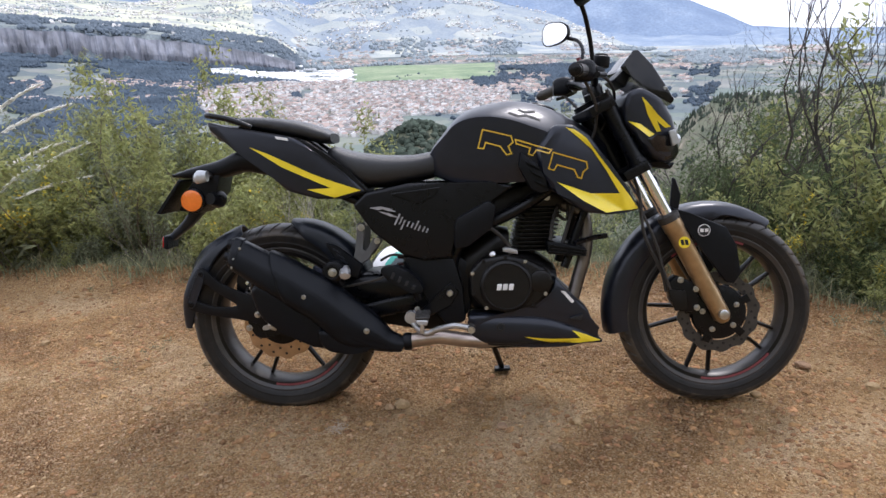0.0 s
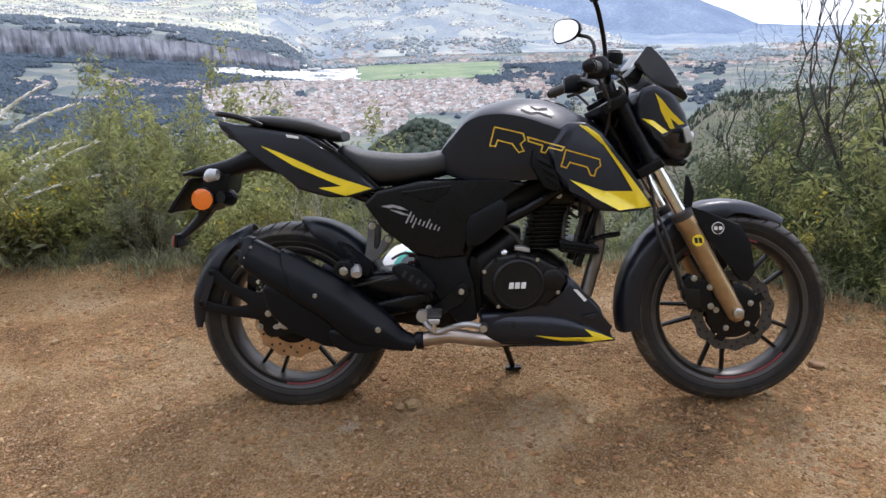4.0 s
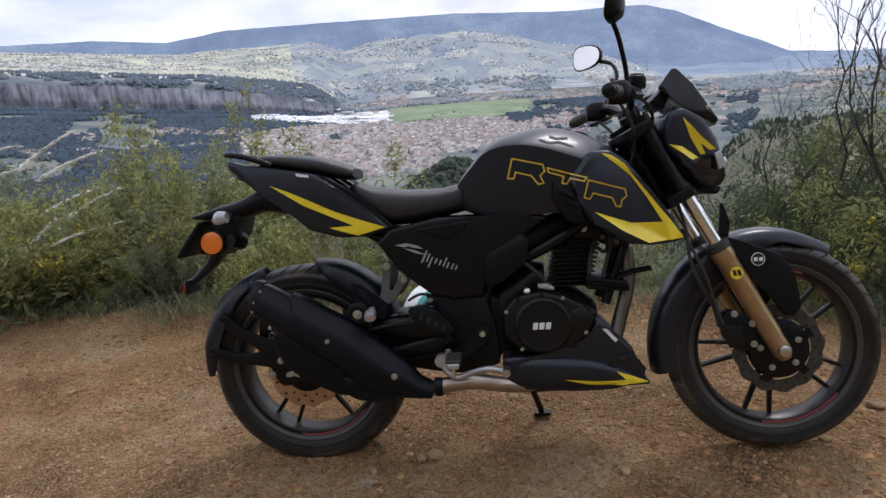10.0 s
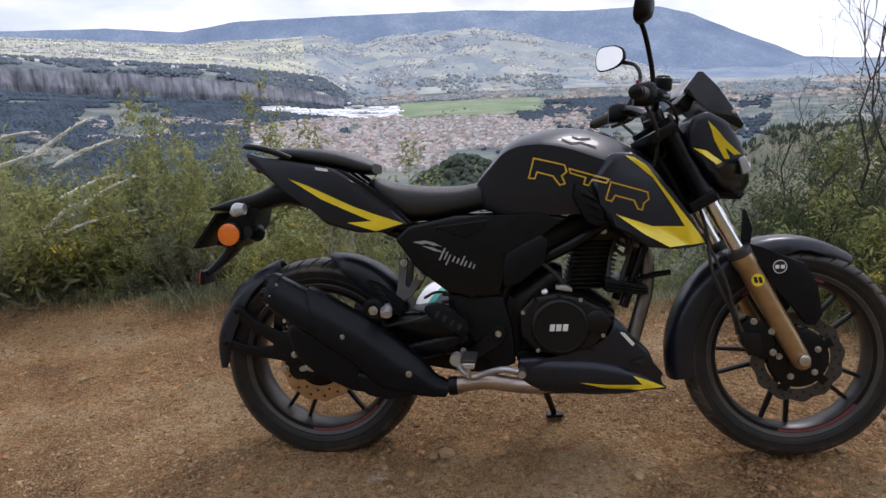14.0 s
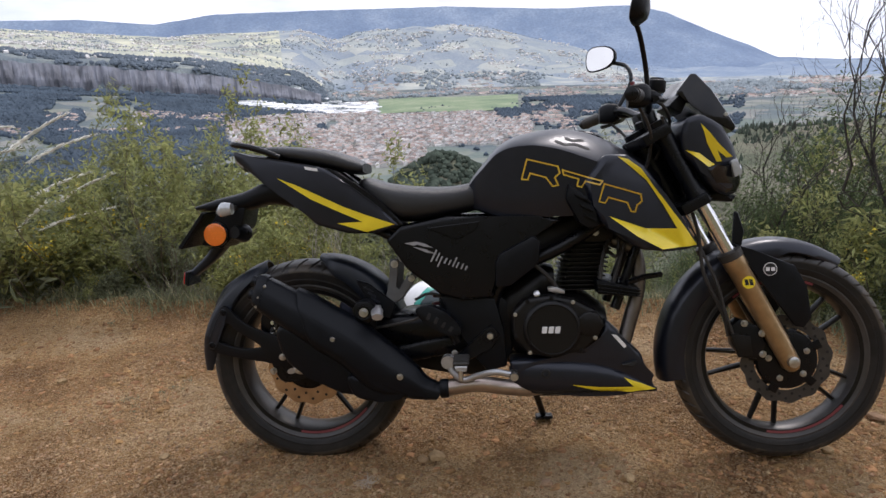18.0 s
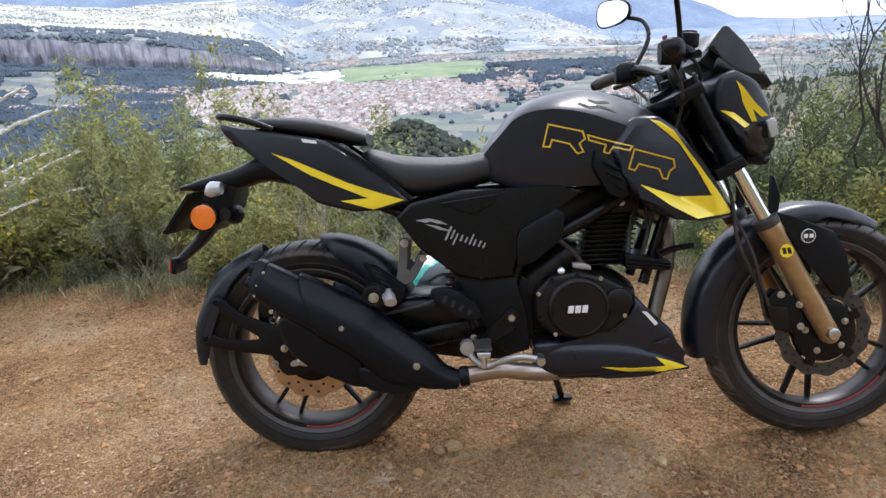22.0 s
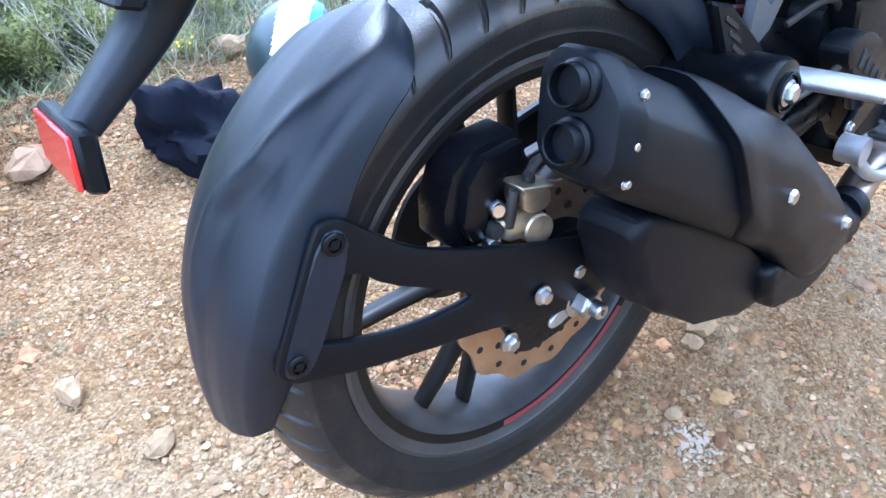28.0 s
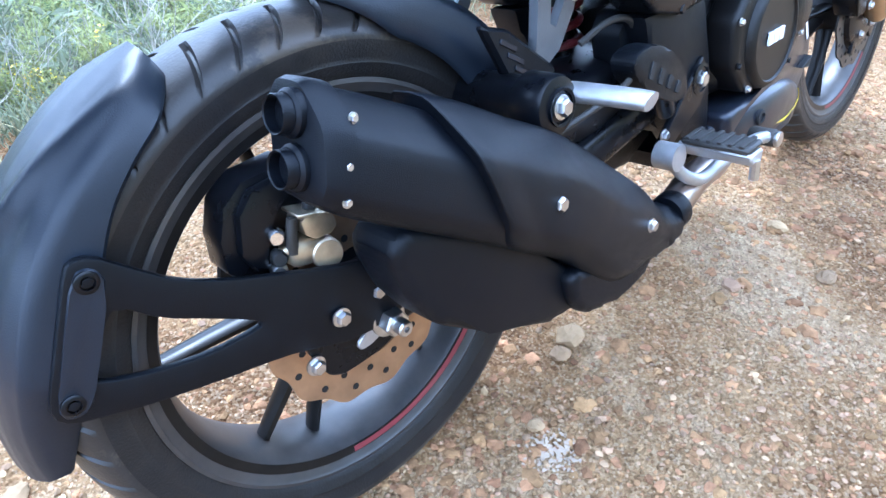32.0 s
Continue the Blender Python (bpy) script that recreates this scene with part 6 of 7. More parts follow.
b = loft([(0.037, 0.470, 0.0455, 0.072, -0.161, 16), (0.043, 0.467, 0.0490, 0.0755, -0.162, 14), (0.098, 0.433, 0.0490, 0.063, -0.163, -10), (0.16, 0.397, 0.0490, 0.060, -0.165, -26), (0.25, 0.322, 0.0435, 0.063, -0.166, AX), (0.312, 0.290, 0.036, 0.047, -0.167, AX), (0.352, 0.268, 0.029, 0.031, -0.167, AX), (0.380, 0.259, 0.0265, 0.0265, -0.167, AX)], 36, 4.6, 4, shear=0.12, section=CAN)
for v in b.verts:  # a pressed step along the rear edge and a fold above the lower lip
    k = math.exp(-(((v.co.x - 0.078 + 0.30 * (v.co.z - 0.45)) / 0.010) ** 2))
    v.co.y += 0.0022 * k
    if v.co.y < -0.17 and 0.15 < v.co.x < 0.36:
        v.co.y += 0.0045 * math.exp(-(((v.co.z - 0.300 + 0.42 * (v.co.x - 0.22)) / 0.011) ** 2))
shield = part("heat_shield", b, EXHAUST, bike, "matt black heat shield on the silencer")
part("lower_chamber", plate([(-0.030, 0.446), (-0.046, 0.430), (-0.046, 0.412), (-0.034, 0.372), (-0.012, 0.336), (0.041, 0.300), (0.133, 0.254), (0.185, 0.247), (0.215, 0.272), (0.100, 0.372), (0.000, 0.436)], -0.184, -0.118, 0.014, 3, lambda p: Vector((p.x, p.y + 0.16 * max(0, 0.03 - p.x), p.z))), EXHAUST, bike, "matt black lower exhaust chamber")
part("shield_lip", plate(soft([(0.148, 0.322), (0.235, 0.282), (0.300, 0.262), (0.335, 0.262), (0.310, 0.246), (0.250, 0.236), (0.190, 0.240), (0.160, 0.262)], 1), -0.200, -0.130, 0.012, 3), EXHAUST, bike, "folded lower lip of the heat shield")
ce, se = math.cos(radians(AE)), math.sin(radians(AE))
ends = part("end_cap", loft([(-0.098, 0.5425, 0.027, 0.035, -0.149, AE), (-0.096, 0.5415, 0.0345, 0.0420, -0.150, AE), (-0.089, 0.5385, 0.0380, 0.0455, -0.151, AE), (-0.074, 0.530, 0.0400, 0.0475, -0.152, AE)], 32, 3.4, 1, shear=0.12, section=CAN), EXHAUST, bike, "black end cap")
for q in (0.0192, -0.0192):
    c = (-0.096 - q * se, -0.151 + 0.10 * q, 0.5425 + q * ce)
    part("outlet_collar", rod([(0.0180, -0.002), (0.0178, 0.006), (0.0152, 0.0085)], c, (-ce, 0, -se), 28), EXHAUST, ends)
    part("outlet", rod([(0.0130, -0.012), (0.0142, 0.0), (0.0146, 0.0170), (0.0140, 0.0180), (0.0130, 0.0170), (0.0126, -0.002)], c, (-ce, 0, -se), 28), EXHAUST, ends, "short round outlet pipe")
    # dark disc in the pipe imitates the shade deep in the bore
    part("outlet_bore", rod([(0.0127, 0), (0.0127, 0.002)], c, (-ce, 0, -se), 24), DARK, ends)
bolt(0.122, 0.413, -0.209, 0.0075, shield, h=0.007)
bolt(0.298, 0.307, -0.2035, 0.0065, shield, h=0.006)
for u, w, v in ((-0.066, 0.554, -0.181), (-0.083, 0.525, -0.1885), (-0.090, 0.500, -0.1885)):
    bolt(u, w, v, 0.0032, can, h=0.003)

# swingarm, hugger, rear brake: all in the plane of the rear wheel
for s in (-1, 1):
    at_rear(part("swingarm", loft([(0.56, 0.395, 0.018, 0.030, s * 0.100, -12), (0.40, 0.365, 0.018, 0.030, s * 0.100, -12), (0.20, 0.325, 0.018, 0.026, s * 0.100, -10), (0.02, 0.302, 0.010, 0.026, s * 0.100, -5), (-0.06, 0.300, 0.007, 0.020, s * 0.100, 0)], 14, 3.5, 3), BLACKPAINT, bike, "black box-section swingarm"))
pt = part("pivot_tube", rod([(0.020, -0.158), (0.030, -0.155), (0.032, -0.150), (0.032, -0.118), (0.026, -0.110), (0.026, 0.13)], (0.198, 0, 0.474), (0, 1, 0), 28), BLACKPAINT, bike, "round black footrest boss")
part("boss_ring", rod([(0.017, 0), (0.017, 0.003), (0.020, 0.004), (0.020, 0)], (0.198, -0.1575, 0.474), (0, -1, 0), 24), PLASTIC, pt)
bolt(0.198, 0.474, -0.158, 0.0095, pt, h=0.008)
nut = at_rear(part("axle_nut", rod([(0.0205, 0), (0.0205, 0.004), (0.0190, 0.0048)], (-0.006, -0.122, 0.308), (0, -1, 0), 28), STEEL, bike, "bright zinc axle nut and washer"))
part("nut_hex", rings(bm_new(), [[(-0.006 + r * math.cos(math.pi * j / 3), -0.122 - a, 0.308 + r * math.sin(math.pi * j / 3)) for j in range(6)] for r, a in ((0.0150, 0.004), (0.0150, 0.018), (0.0130, 0.020))]), STEEL, nut)
part("axle_end", rod([(0.0088, 0.015), (0.0088, 0.031), (0.0070, 0.033), (0.0035, 0.033), (0.0030, 0.028)], (-0.006, -0.122, 0.308), (0, -1, 0), 18), STEEL, nut)
at_rear(part("axle_slot", plate(soft([(-0.047, 0.300), (-0.012, 0.312), (-0.008, 0.296), (-0.043, 0.284)]), -0.1235, -0.119, 0.001, 1), ALLOY, bike, "bright chain adjuster plate"))
ap = at_rear(part("axle_plate", plate(soft([(-0.100, 0.345), (-0.088, 0.290), (-0.070, 0.258), (-0.030, 0.258), (0.016, 0.276), (0.058, 0.300), (0.062, 0.350), (0.010, 0.380), (-0.060, 0.380)], 1), -0.110, -0.102, 0.003, 1), BLACKPAINT, bike, "black axle plate"))
bolt(-0.057, 0.338, -0.1225, 0.0075, ap, h=0.007)
bolt(-0.013, 0.346, -0.1225, 0.0075, ap, h=0.007)
bolt(-0.090, 0.293, -0.112, 0.0078, ap, h=0.008)


# the tyre hugger on its moulded bracket: a pad and two arms round an open triangle
def bracket_v(u):
    return -0.085 - 0.184 * (u + 0.25)


def holed_plate(outer, inner, thick, bevel):
    """A bevelled plate with one hole, bent to the bracket's slant."""
    b = bm_new()
    edges = []
    for poly in (outer, inner):
        vs = [b.verts.new((u, 0, w)) for u, w in poly]
        edges += [b.edges.new((vs[i], vs[(i + 1) % len(vs)])) for i in range(len(vs))]
    bmesh.ops.triangle_fill(b, use_beauty=True, use_dissolve=False, edges=edges)
    ret = bmesh.ops.extrude_face_region(b, geom=b.faces[:])
    for g in ret["geom"]:
        if isinstance(g, bmesh.types.BMVert):
            g.co.y += thick
    bmesh.ops.recalc_face_normals(b, faces=b.faces)
    rim_edges = [e for e in b.edges if len(e.link_faces) == 2 and e.calc_face_angle(0) > 1.2]
    bmesh.ops.bevel(b, geom=rim_edges, offset=bevel, segments=2, affect="EDGES", profile=0.5)
    for v in b.verts:
        v.co.y += bracket_v(v.co.x)
    return b


OUTER = soft([(-0.257, 0.466), (-0.248, 0.481), (-0.232, 0.480), (-0.209, 0.459), (-0.181, 0.435), (-0.148, 0.420), (-0.110, 0.408), (-0.055, 0.392), (-0.016, 0.385), (0.014, 0.376), (0.034, 0.345), (0.020, 0.318), (-0.040, 0.300), (-0.100, 0.316), (-0.135, 0.320), (-0.170, 0.322), (-0.235, 0.329), (-0.268, 0.336), (-0.294, 0.342), (-0.304, 0.356), (-0.298, 0.376), (-0.279, 0.417)], 1)
INNER = soft([(-0.230, 0.432), (-0.203, 0.406), (-0.166, 0.388), (-0.126, 0.366), (-0.130, 0.360), (-0.173, 0.355), (-0.213, 0.358), (-0.264, 0.370), (-0.262, 0.380), (-0.243, 0.418)], 1)
brk = at_rear(part("hugger_bracket", holed_plate(OUTER, INNER, 0.010, 0.003), PLASTIC, bike, "black moulded hugger bracket with two arms", True, 35))
part("bracket_pad", plate(soft([(-0.250, 0.472), (-0.234, 0.473), (-0.228, 0.455), (-0.262, 0.378), (-0.276, 0.349), (-0.294, 0.348), (-0.298, 0.362), (-0.276, 0.412)], 1), 0.008, -0.0016, 0.0012, 1, lambda p: Vector((p.x, p.y + bracket_v(p.x), p.z))), HUGGER, brk, "smooth grey-black pad of the bracket")
for u, w in ((-0.242, 0.462), (-0.286, 0.362)):
    pb = part("pad_bolt", rod([(0.0098, 0.000), (0.0098, 0.0030), (0.0085, 0.0042), (0.0060, 0.0045), (0.0052, 0.0020)], (u, bracket_v(u), w), (0, -1, 0), 22), BLACKPAINT, brk, "black pan-head bolt")
    part("bolt_socket", rings(bm_new(), [[(u + r * math.cos(math.pi * j / 3), bracket_v(u) - a, w + r * math.sin(math.pi * j / 3)) for j in range(6)] for r, a in ((0.0045, 0.001), (0.0045, 0.0042), (0.0028, 0.0046))]), PLASTIC, pb)
b, loops = bm_new(), []
for i in range(72):
    t = i / 71
    th = radians(113 + 72 * t)
    R0 = 0.313 + 0.016 * t + 0.006 * math.sin(math.pi * t)
    hw = 0.073 + 0.004 * math.sin(math.pi * min(1, t * 1.1)) - 0.030 * max(0, t - 0.72) / 0.28
    if t < 0.13:
        hw *= 0.42 + 0.58 * math.sin(math.pi / 2 * t / 0.13)
    skirt = float(np.interp(t, [0, 0.10, 0.30, 0.45, 0.80, 0.92, 1.0], [0.0, 0.008, 0.022, 0.036, 0.036, 0.020, 0.006]))
    prof_ = []
    for q in range(31):
        a = 1 - 2 * q / 30
        r = float(np.interp(abs(a), [0, 0.40, 0.62, 0.88, 0.97, 1.0], [0.017, 0.014, 0.010, 0.002, -0.006 - 0.3 * skirt, -0.012 - skirt]))
        edge = float(np.interp(t, [0, 0.22, 0.38, 0.50, 0.62, 1.0], [-0.85, -0.66, -0.46, -0.08, 0.05, 0.10]))
        r -= (0.0075 - 0.004 * max(0, t - 0.6) / 0.4) * float(step(edge + 0.10, edge - 0.16, a)) * float(step(-1.0, -0.93, a)) * min(1, t * 8)
        r += 0.0050 * math.exp(-(((a - edge - 0.12) / 0.11) ** 2)) * math.exp(-(((t - 0.42) / 0.2) ** 2))
        # a second soft rib between the recess and the skirt, and a shallow hollow low on the crown
        r += 0.0030 * math.exp(-(((a + 0.74 - 0.25 * t) / 0.09) ** 2)) * math.exp(-(((t - 0.28) / 0.16) ** 2))
        r -= 0.0030 * math.exp(-(((a - 0.16) / 0.16) ** 2)) * math.exp(-(((t - 0.80) / 0.12) ** 2))
        prof_.append((a, r))
    prof_ += [(a * 0.95, r - 0.004) for a, r in prof_[::-1]]
    loops.append([(RU + (R0 + r) * math.cos(th), a * hw, RW + (R0 + r) * math.sin(th)) for a, r in prof_])
hug = at_rear(part("tyre_hugger", rings(b, loops), HUGGER, bike, "grey-black moulded rear tyre hugger", True, 50))
b, loops = bm_new(), []
for i in range(28):
    t = i / 27
    th = radians(83 - 58 * t)
    R0 = 0.319 + 0.012 * math.sin(math.pi * t) - 0.010 * max(0, t - 0.6)
    hw = 0.070 + 0.016 * t
    if t < 0.22:
        hw *= 0.30 + 0.70 * math.sin(math.pi / 2 * t / 0.22)
    d = (0.034 + 0.034 * min(1, t * 1.6)) * min(1, 0.18 + t / 0.25)
    prof_ = [(1.0, -d), (0.99, -0.5 * d), (0.90, -0.1 * d), (0.4, 0.004), (-0.4, 0.004), (-0.84, -0.05 * d), (-0.93, -0.22 * d), (-0.96, -0.42 * d), (-1.0, -0.60 * d), (-1.02, -d)]
    prof_ += [(a * 0.95, r - 0.004) for a, r in prof_[::-1]]
    loops.append([(RU + (R0 + r) * math.cos(th), a * hw, RW + (R0 + r) * math.sin(th)) for a, r in prof_])
mg = at_rear(part("inner_mudguard", rings(b, loops), HUGGER, bike, "black inner rear mudguard", True, 50))
ms_ = part("mudguard_stay", plate([(0.165, 0.556), (0.203, 0.545), (0.280, 0.485), (0.262, 0.440), (0.215, 0.462)], -0.092, -0.078, 0.004, 1), PLASTIC, bike, "black slotted mudguard stay")
for k in range(3):
    part("stay_slot", plate([(0.190 + 0.010 * k, 0.538 - 0.016 * k), (0.214 + 0.010 * k, 0.524 - 0.016 * k), (0.212 + 0.010 * k, 0.519 - 0.016 * k), (0.188 + 0.010 * k, 0.533 - 0.016 * k)], -0.0935, -0.090, 0.0005, 1), PAINT, ms_)
rc_ = at_rear(part("rear_caliper", plate([(-0.050, 0.490), (-0.100, 0.487), (-0.122, 0.470), (-0.133, 0.440), (-0.135, 0.408), (-0.118, 0.392), (-0.080, 0.388), (-0.048, 0.402), (-0.032, 0.450)], -0.080, -0.040, 0.006, 2), BLACKPAINT, bike, "black rear caliper carrier"))
part("carrier_face", plate([(-0.052, 0.484), (-0.098, 0.480), (-0.115, 0.462), (-0.122, 0.425), (-0.112, 0.404), (-0.096, 0.402), (-0.096, 0.440), (-0.080, 0.460), (-0.050, 0.466)], -0.092, -0.078, 0.005, 2), BLACKPAINT, rc_)
part("caliper_body", loft([(-0.082, 0.408, 0.010, 0.009, -0.090), (-0.076, 0.408, 0.012, 0.013, -0.092), (-0.052, 0.406, 0.013, 0.014, -0.092), (-0.040, 0.404, 0.010, 0.011, -0.092)], 16, 4, 2), BRASS, rc_, "gold-coloured brake caliper")
part("caliper_piston", rod([(0.0130, -0.012), (0.0150, -0.004), (0.0155, 0.000), (0.0155, 0.014), (0.0140, 0.0155)], (-0.046, -0.094, 0.398), (-0.15, -1, 0.1), 32), BRASS, rc_, "round gold caliper piston housing")
part("caliper_head", plate(soft([(-0.068, 0.448), (-0.032, 0.438), (-0.030, 0.416), (-0.064, 0.418)], 1), -0.106, -0.078, 0.004, 2), BRASS, rc_)
part("head_lip", plate([(-0.070, 0.450), (-0.030, 0.440), (-0.030, 0.4365), (-0.070, 0.4465)], -0.109, -0.078, 0.001, 1), BRASS, rc_)
part("banjo_bolt", rod([(0.006, 0), (0.006, 0.010), (0.0045, 0.012)], (-0.050, -0.094, 0.441), (-0.1, -0.2, 1), 12), DARK, rc_)
part("pin_arm", tube([(-0.088, -0.094, 0.414), (-0.074, -0.098, 0.416), (-0.058, -0.098, 0.412)], 0.0055, 10, 3), BRASS, rc_)
for u, w, m in ((-0.087, 0.432, CHROME), (-0.089, 0.411, DARK), (-0.092, 0.398, STEEL)):
    part("slide_pin", rod([(0.0085, 0), (0.0085, 0.008), (0.006, 0.012)], (u, -0.090, w), (-0.35, -1, 0.1), 10), m, rc_)
part("bleed_cap", tube([(-0.078, -0.098, 0.412), (-0.076, -0.100, 0.430), (-0.072, -0.100, 0.446)], 0.0065, 10, 3, 0.005), RUBBER, rc_, "black rubber bleed cap")
at_rear(part("brake_hose", tube([(-0.050, -0.092, 0.448), (-0.02, -0.085, 0.455), (0.06, -0.090, 0.440), (0.16, -0.110, 0.405), (0.25, -0.12, 0.380)], 0.005, 8), RUBBER, bike))
at_rear(part("chain_guard", plate([(-0.03, 0.375), (0.30, 0.445), (0.42, 0.430), (0.42, 0.400), (0.02, 0.345)], 0.078, 0.094, 0.004, 1), PLASTIC, bike))
part("sprocket", lathe([(0.05, 0.0), (0.095, 0.0), (0.098, 0.003), (0.095, 0.006), (0.05, 0.006)], RU, RW, 0.070, 44), DISCF, rear)

# front end: legs, yokes, mudguard, brake
DIRF = Vector((-0.480, 0, 0.8773))
ax0 = Vector((1.348, -0.010, 0.320))
for s in (-1, 1):
    o = Vector((0, s * 0.098, 0))
    leg = part("fork_leg", rod([(0.016, -0.030), (0.026, -0.012), (0.026, 0.04), (0.0275, 0.06), (0.0275, 0.285), (0.030, 0.290), (0.030, 0.318), (0.026, 0.322)], ax0 + o, DIRF, 24), GOLD, bike, "gold-coloured lower fork leg")
    part("dust_seal", rod([(0.031, 0), (0.032, 0.004), (0.032, 0.020), (0.025, 0.024)], ax0 + o + 0.318 * DIRF, DIRF, 24), RUBBER, leg)
    part("fork_tube", rod([(0.0185, 0.31), (0.0185, 0.545)], ax0 + o, DIRF, 24), CHROME, bike, "chromed fork stanchion")
    part("fork_clamp", rod([(0.028, 0.485), (0.030, 0.49), (0.030, 0.52), (0.025, 0.53), (0.025, 0.74)], ax0 + o, DIRF, 24), BLACKPAINT, bike)
part("front_axle", rod([(0.011, -0.136), (0.015, -0.134), (0.015, -0.120), (0.009, -0.118), (0.009, 0.13)], (1.348, -0.010, 0.320), (0, 1, 0), 14), STEEL, bike, "front axle with a steel nut")
for d, t in ((0.485, 0.030), (0.695, 0.030)):
    c = ax0 + d * DIRF
    b = plate([(-0.03, -0.135), (0.045, -0.14), (0.055, 0), (0.045, 0.14), (-0.03, 0.135), (-0.06, 0)], 0, t, 0.006, 2)
    for v in b.verts:
        p = v.co.copy()
        v.co = c + Vector((0.8773, 0, 0.480)) * (p.x - 0.03) + Vector((0, 1, 0)) * p.z + DIRF * p.y
    part("fork_yoke", b, BLACKPAINT, bike, "black fork yoke")
part("steering_head", rod([(0.034, 0.48), (0.034, 0.74)], ax0 + Vector((-0.035, 0, -0.02)), DIRF, 20), BLACKPAINT, bike)
b, loops = bm_new(), []
for i in range(40):
    t = i / 39
    th = radians(58 + 134 * t)
    R0 = 0.324 - 0.018 * math.exp(-((t / 0.22) ** 2))
    hw = 0.060 + 0.006 * math.sin(math.pi * t)
    if t < 0.14:
        hw *= 0.45 + 3.9 * t
    drop = 0.020 + 0.030 * min(1, max(0, (t - 0.22) / 0.1))
    prof_ = [(1.0, -drop), (0.97, -0.012), (0.86, 0.004), (0.45, 0.013), (0, 0.016), (-0.45, 0.013), (-0.86, 0.004), (-0.97, -0.012), (-1.0, -drop)]
    prof_ += [(a * 0.94, r - 0.004) for a, r in prof_[::-1]]
    loops.append([(FU + (R0 + r) * math.cos(th), a * hw, FW + (R0 + r) * math.sin(th)) for a, r in prof_])
fend = part("front_mudguard", rings(b, loops), PAINT, bike, "dark grey front mudguard", True, 50)
FORE = (0.012, -0.012, 0.022)  # the stays and the caliper follow the front axle
for s in (-1, 1):
    part("mudguard_bracket", plate([(1.180, 0.620), (1.235, 0.600), (1.345, 0.556), (1.378, 0.500), (1.392, 0.415), (1.372, 0.385), (1.348, 0.390), (1.290, 0.470), (1.225, 0.560)], s * 0.090, s * 0.104, 0.005, 2), PLASTIC, bike, "black mudguard stay").location = FORE
    part("mudguard_fin", plate([(1.185, 0.705), (1.196, 0.700), (1.212, 0.650), (1.205, 0.610), (1.180, 0.620)], s * 0.094, s * 0.104, 0.003, 1), PLASTIC, bike).location = FORE
fc_ = part("front_caliper", plate([(1.180, 0.392), (1.205, 0.412), (1.258, 0.388), (1.275, 0.340), (1.262, 0.300), (1.215, 0.302), (1.188, 0.335)], -0.100, -0.052, 0.010, 2), BLACKPAINT, bike, "black and silver front brake caliper")
fc_.location = FORE
part("caliper_bridge", plate([(1.178, 0.372), (1.232, 0.366), (1.240, 0.310), (1.200, 0.306)], -0.104, -0.098, 0.004, 2), ENGINE, fc_)
for u, w in ((1.215, 0.400), (1.262, 0.372), (1.265, 0.315)):
    bolt(u, w, -0.102, 0.007, fc_)
part("front_hose", tube([(1.190, -0.098, 0.385), (1.172, -0.105, 0.450), (1.120, -0.110, 0.560), (1.105, -0.100, 0.680), (1.06, -0.09, 0.820), (1.0, -0.14, 0.98)], 0.005, 8), RUBBER, bike, "black brake hose")
part("speed_cable", tube([(1.225, -0.10, 0.330), (1.180, -0.115, 0.440), (1.150, -0.118, 0.540), (1.10, -0.09, 0.66)], 0.0045, 8), RUBBER, bike)

# headlamp cowl, screen, lamps
SEAT_OF["now"] = (0.013, 0, 0.013)
HEAD = [(1.048, 0.960), (1.085, 0.972), (1.147, 0.938), (1.185, 0.890), (1.208, 0.835), (1.220, 0.780), (1.198, 0.758), (1.160, 0.755), (1.112, 0.780), (1.085, 0.820), (1.042, 0.868), (1.036, 0.920)]


def head_warp(p):
    k = 1 - 0.55 * max(0, (p.x - 1.12) / 0.10) ** 1.4 - 0.9 * max(0, 0.82 - p.z)
    return Vector((p.x, p.y * k, p.z))


b = plate(HEAD, -0.148, 0.148, 0.016, 3)
bmesh.ops.subdivide_edges(b, edges=[e for e in b.edges if e.calc_length() > 0.03], cuts=3, use_grid_fill=True)
for v in b.verts:
    v.co = head_warp(v.co)
head = part("headlamp_cowl", b, PAINT, bike, "dark grey headlamp cowl with yellow flashes")
for s in (-1, 1):
    part("daytime_lamp", plate([(1.172, 0.846), (1.190, 0.854), (1.204, 0.812), (1.184, 0.802)], s * 0.078, s * 0.118, 0.004, 2), LENS, head, "clear side lamp")
part("headlamp_glass", loft([(1.195, 0.80, 0.05, 0.035, 0, -22), (1.214, 0.802, 0.058, 0.040, 0, -22), (1.224, 0.800, 0.045, 0.030, 0, -22)], 24, 3, 2), LENS, head, "clear headlamp glass")
part("lamp_lens", plate([(1.092, 0.832), (1.130, 0.828), (1.178, 0.842), (1.202, 0.832), (1.216, 0.785), (1.196, 0.764), (1.160, 0.760), (1.116, 0.784)], -0.146, 0.146, 0.010, 2, lambda p: head_warp(p) * 1.0 + Vector((0.003, 0, 0))), TINT, head, "dark lower lamp cover")
part("lamp_chin", plate([(1.100, 0.775), (1.160, 0.752), (1.205, 0.758), (1.190, 0.735), (1.120, 0.745)], -0.085, 0.085, 0.010, 2), PLASTIC, head)
SEAT_OF["now"] = (0.024, 0, 0.014)
b = plate([(1.040, 1.030), (1.080, 1.080), (1.094, 1.080), (1.134, 1.036), (1.197, 0.935), (1.186, 0.922), (1.125, 0.960), (1.085, 0.990)], -0.108, 0.108, 0.006, 2)
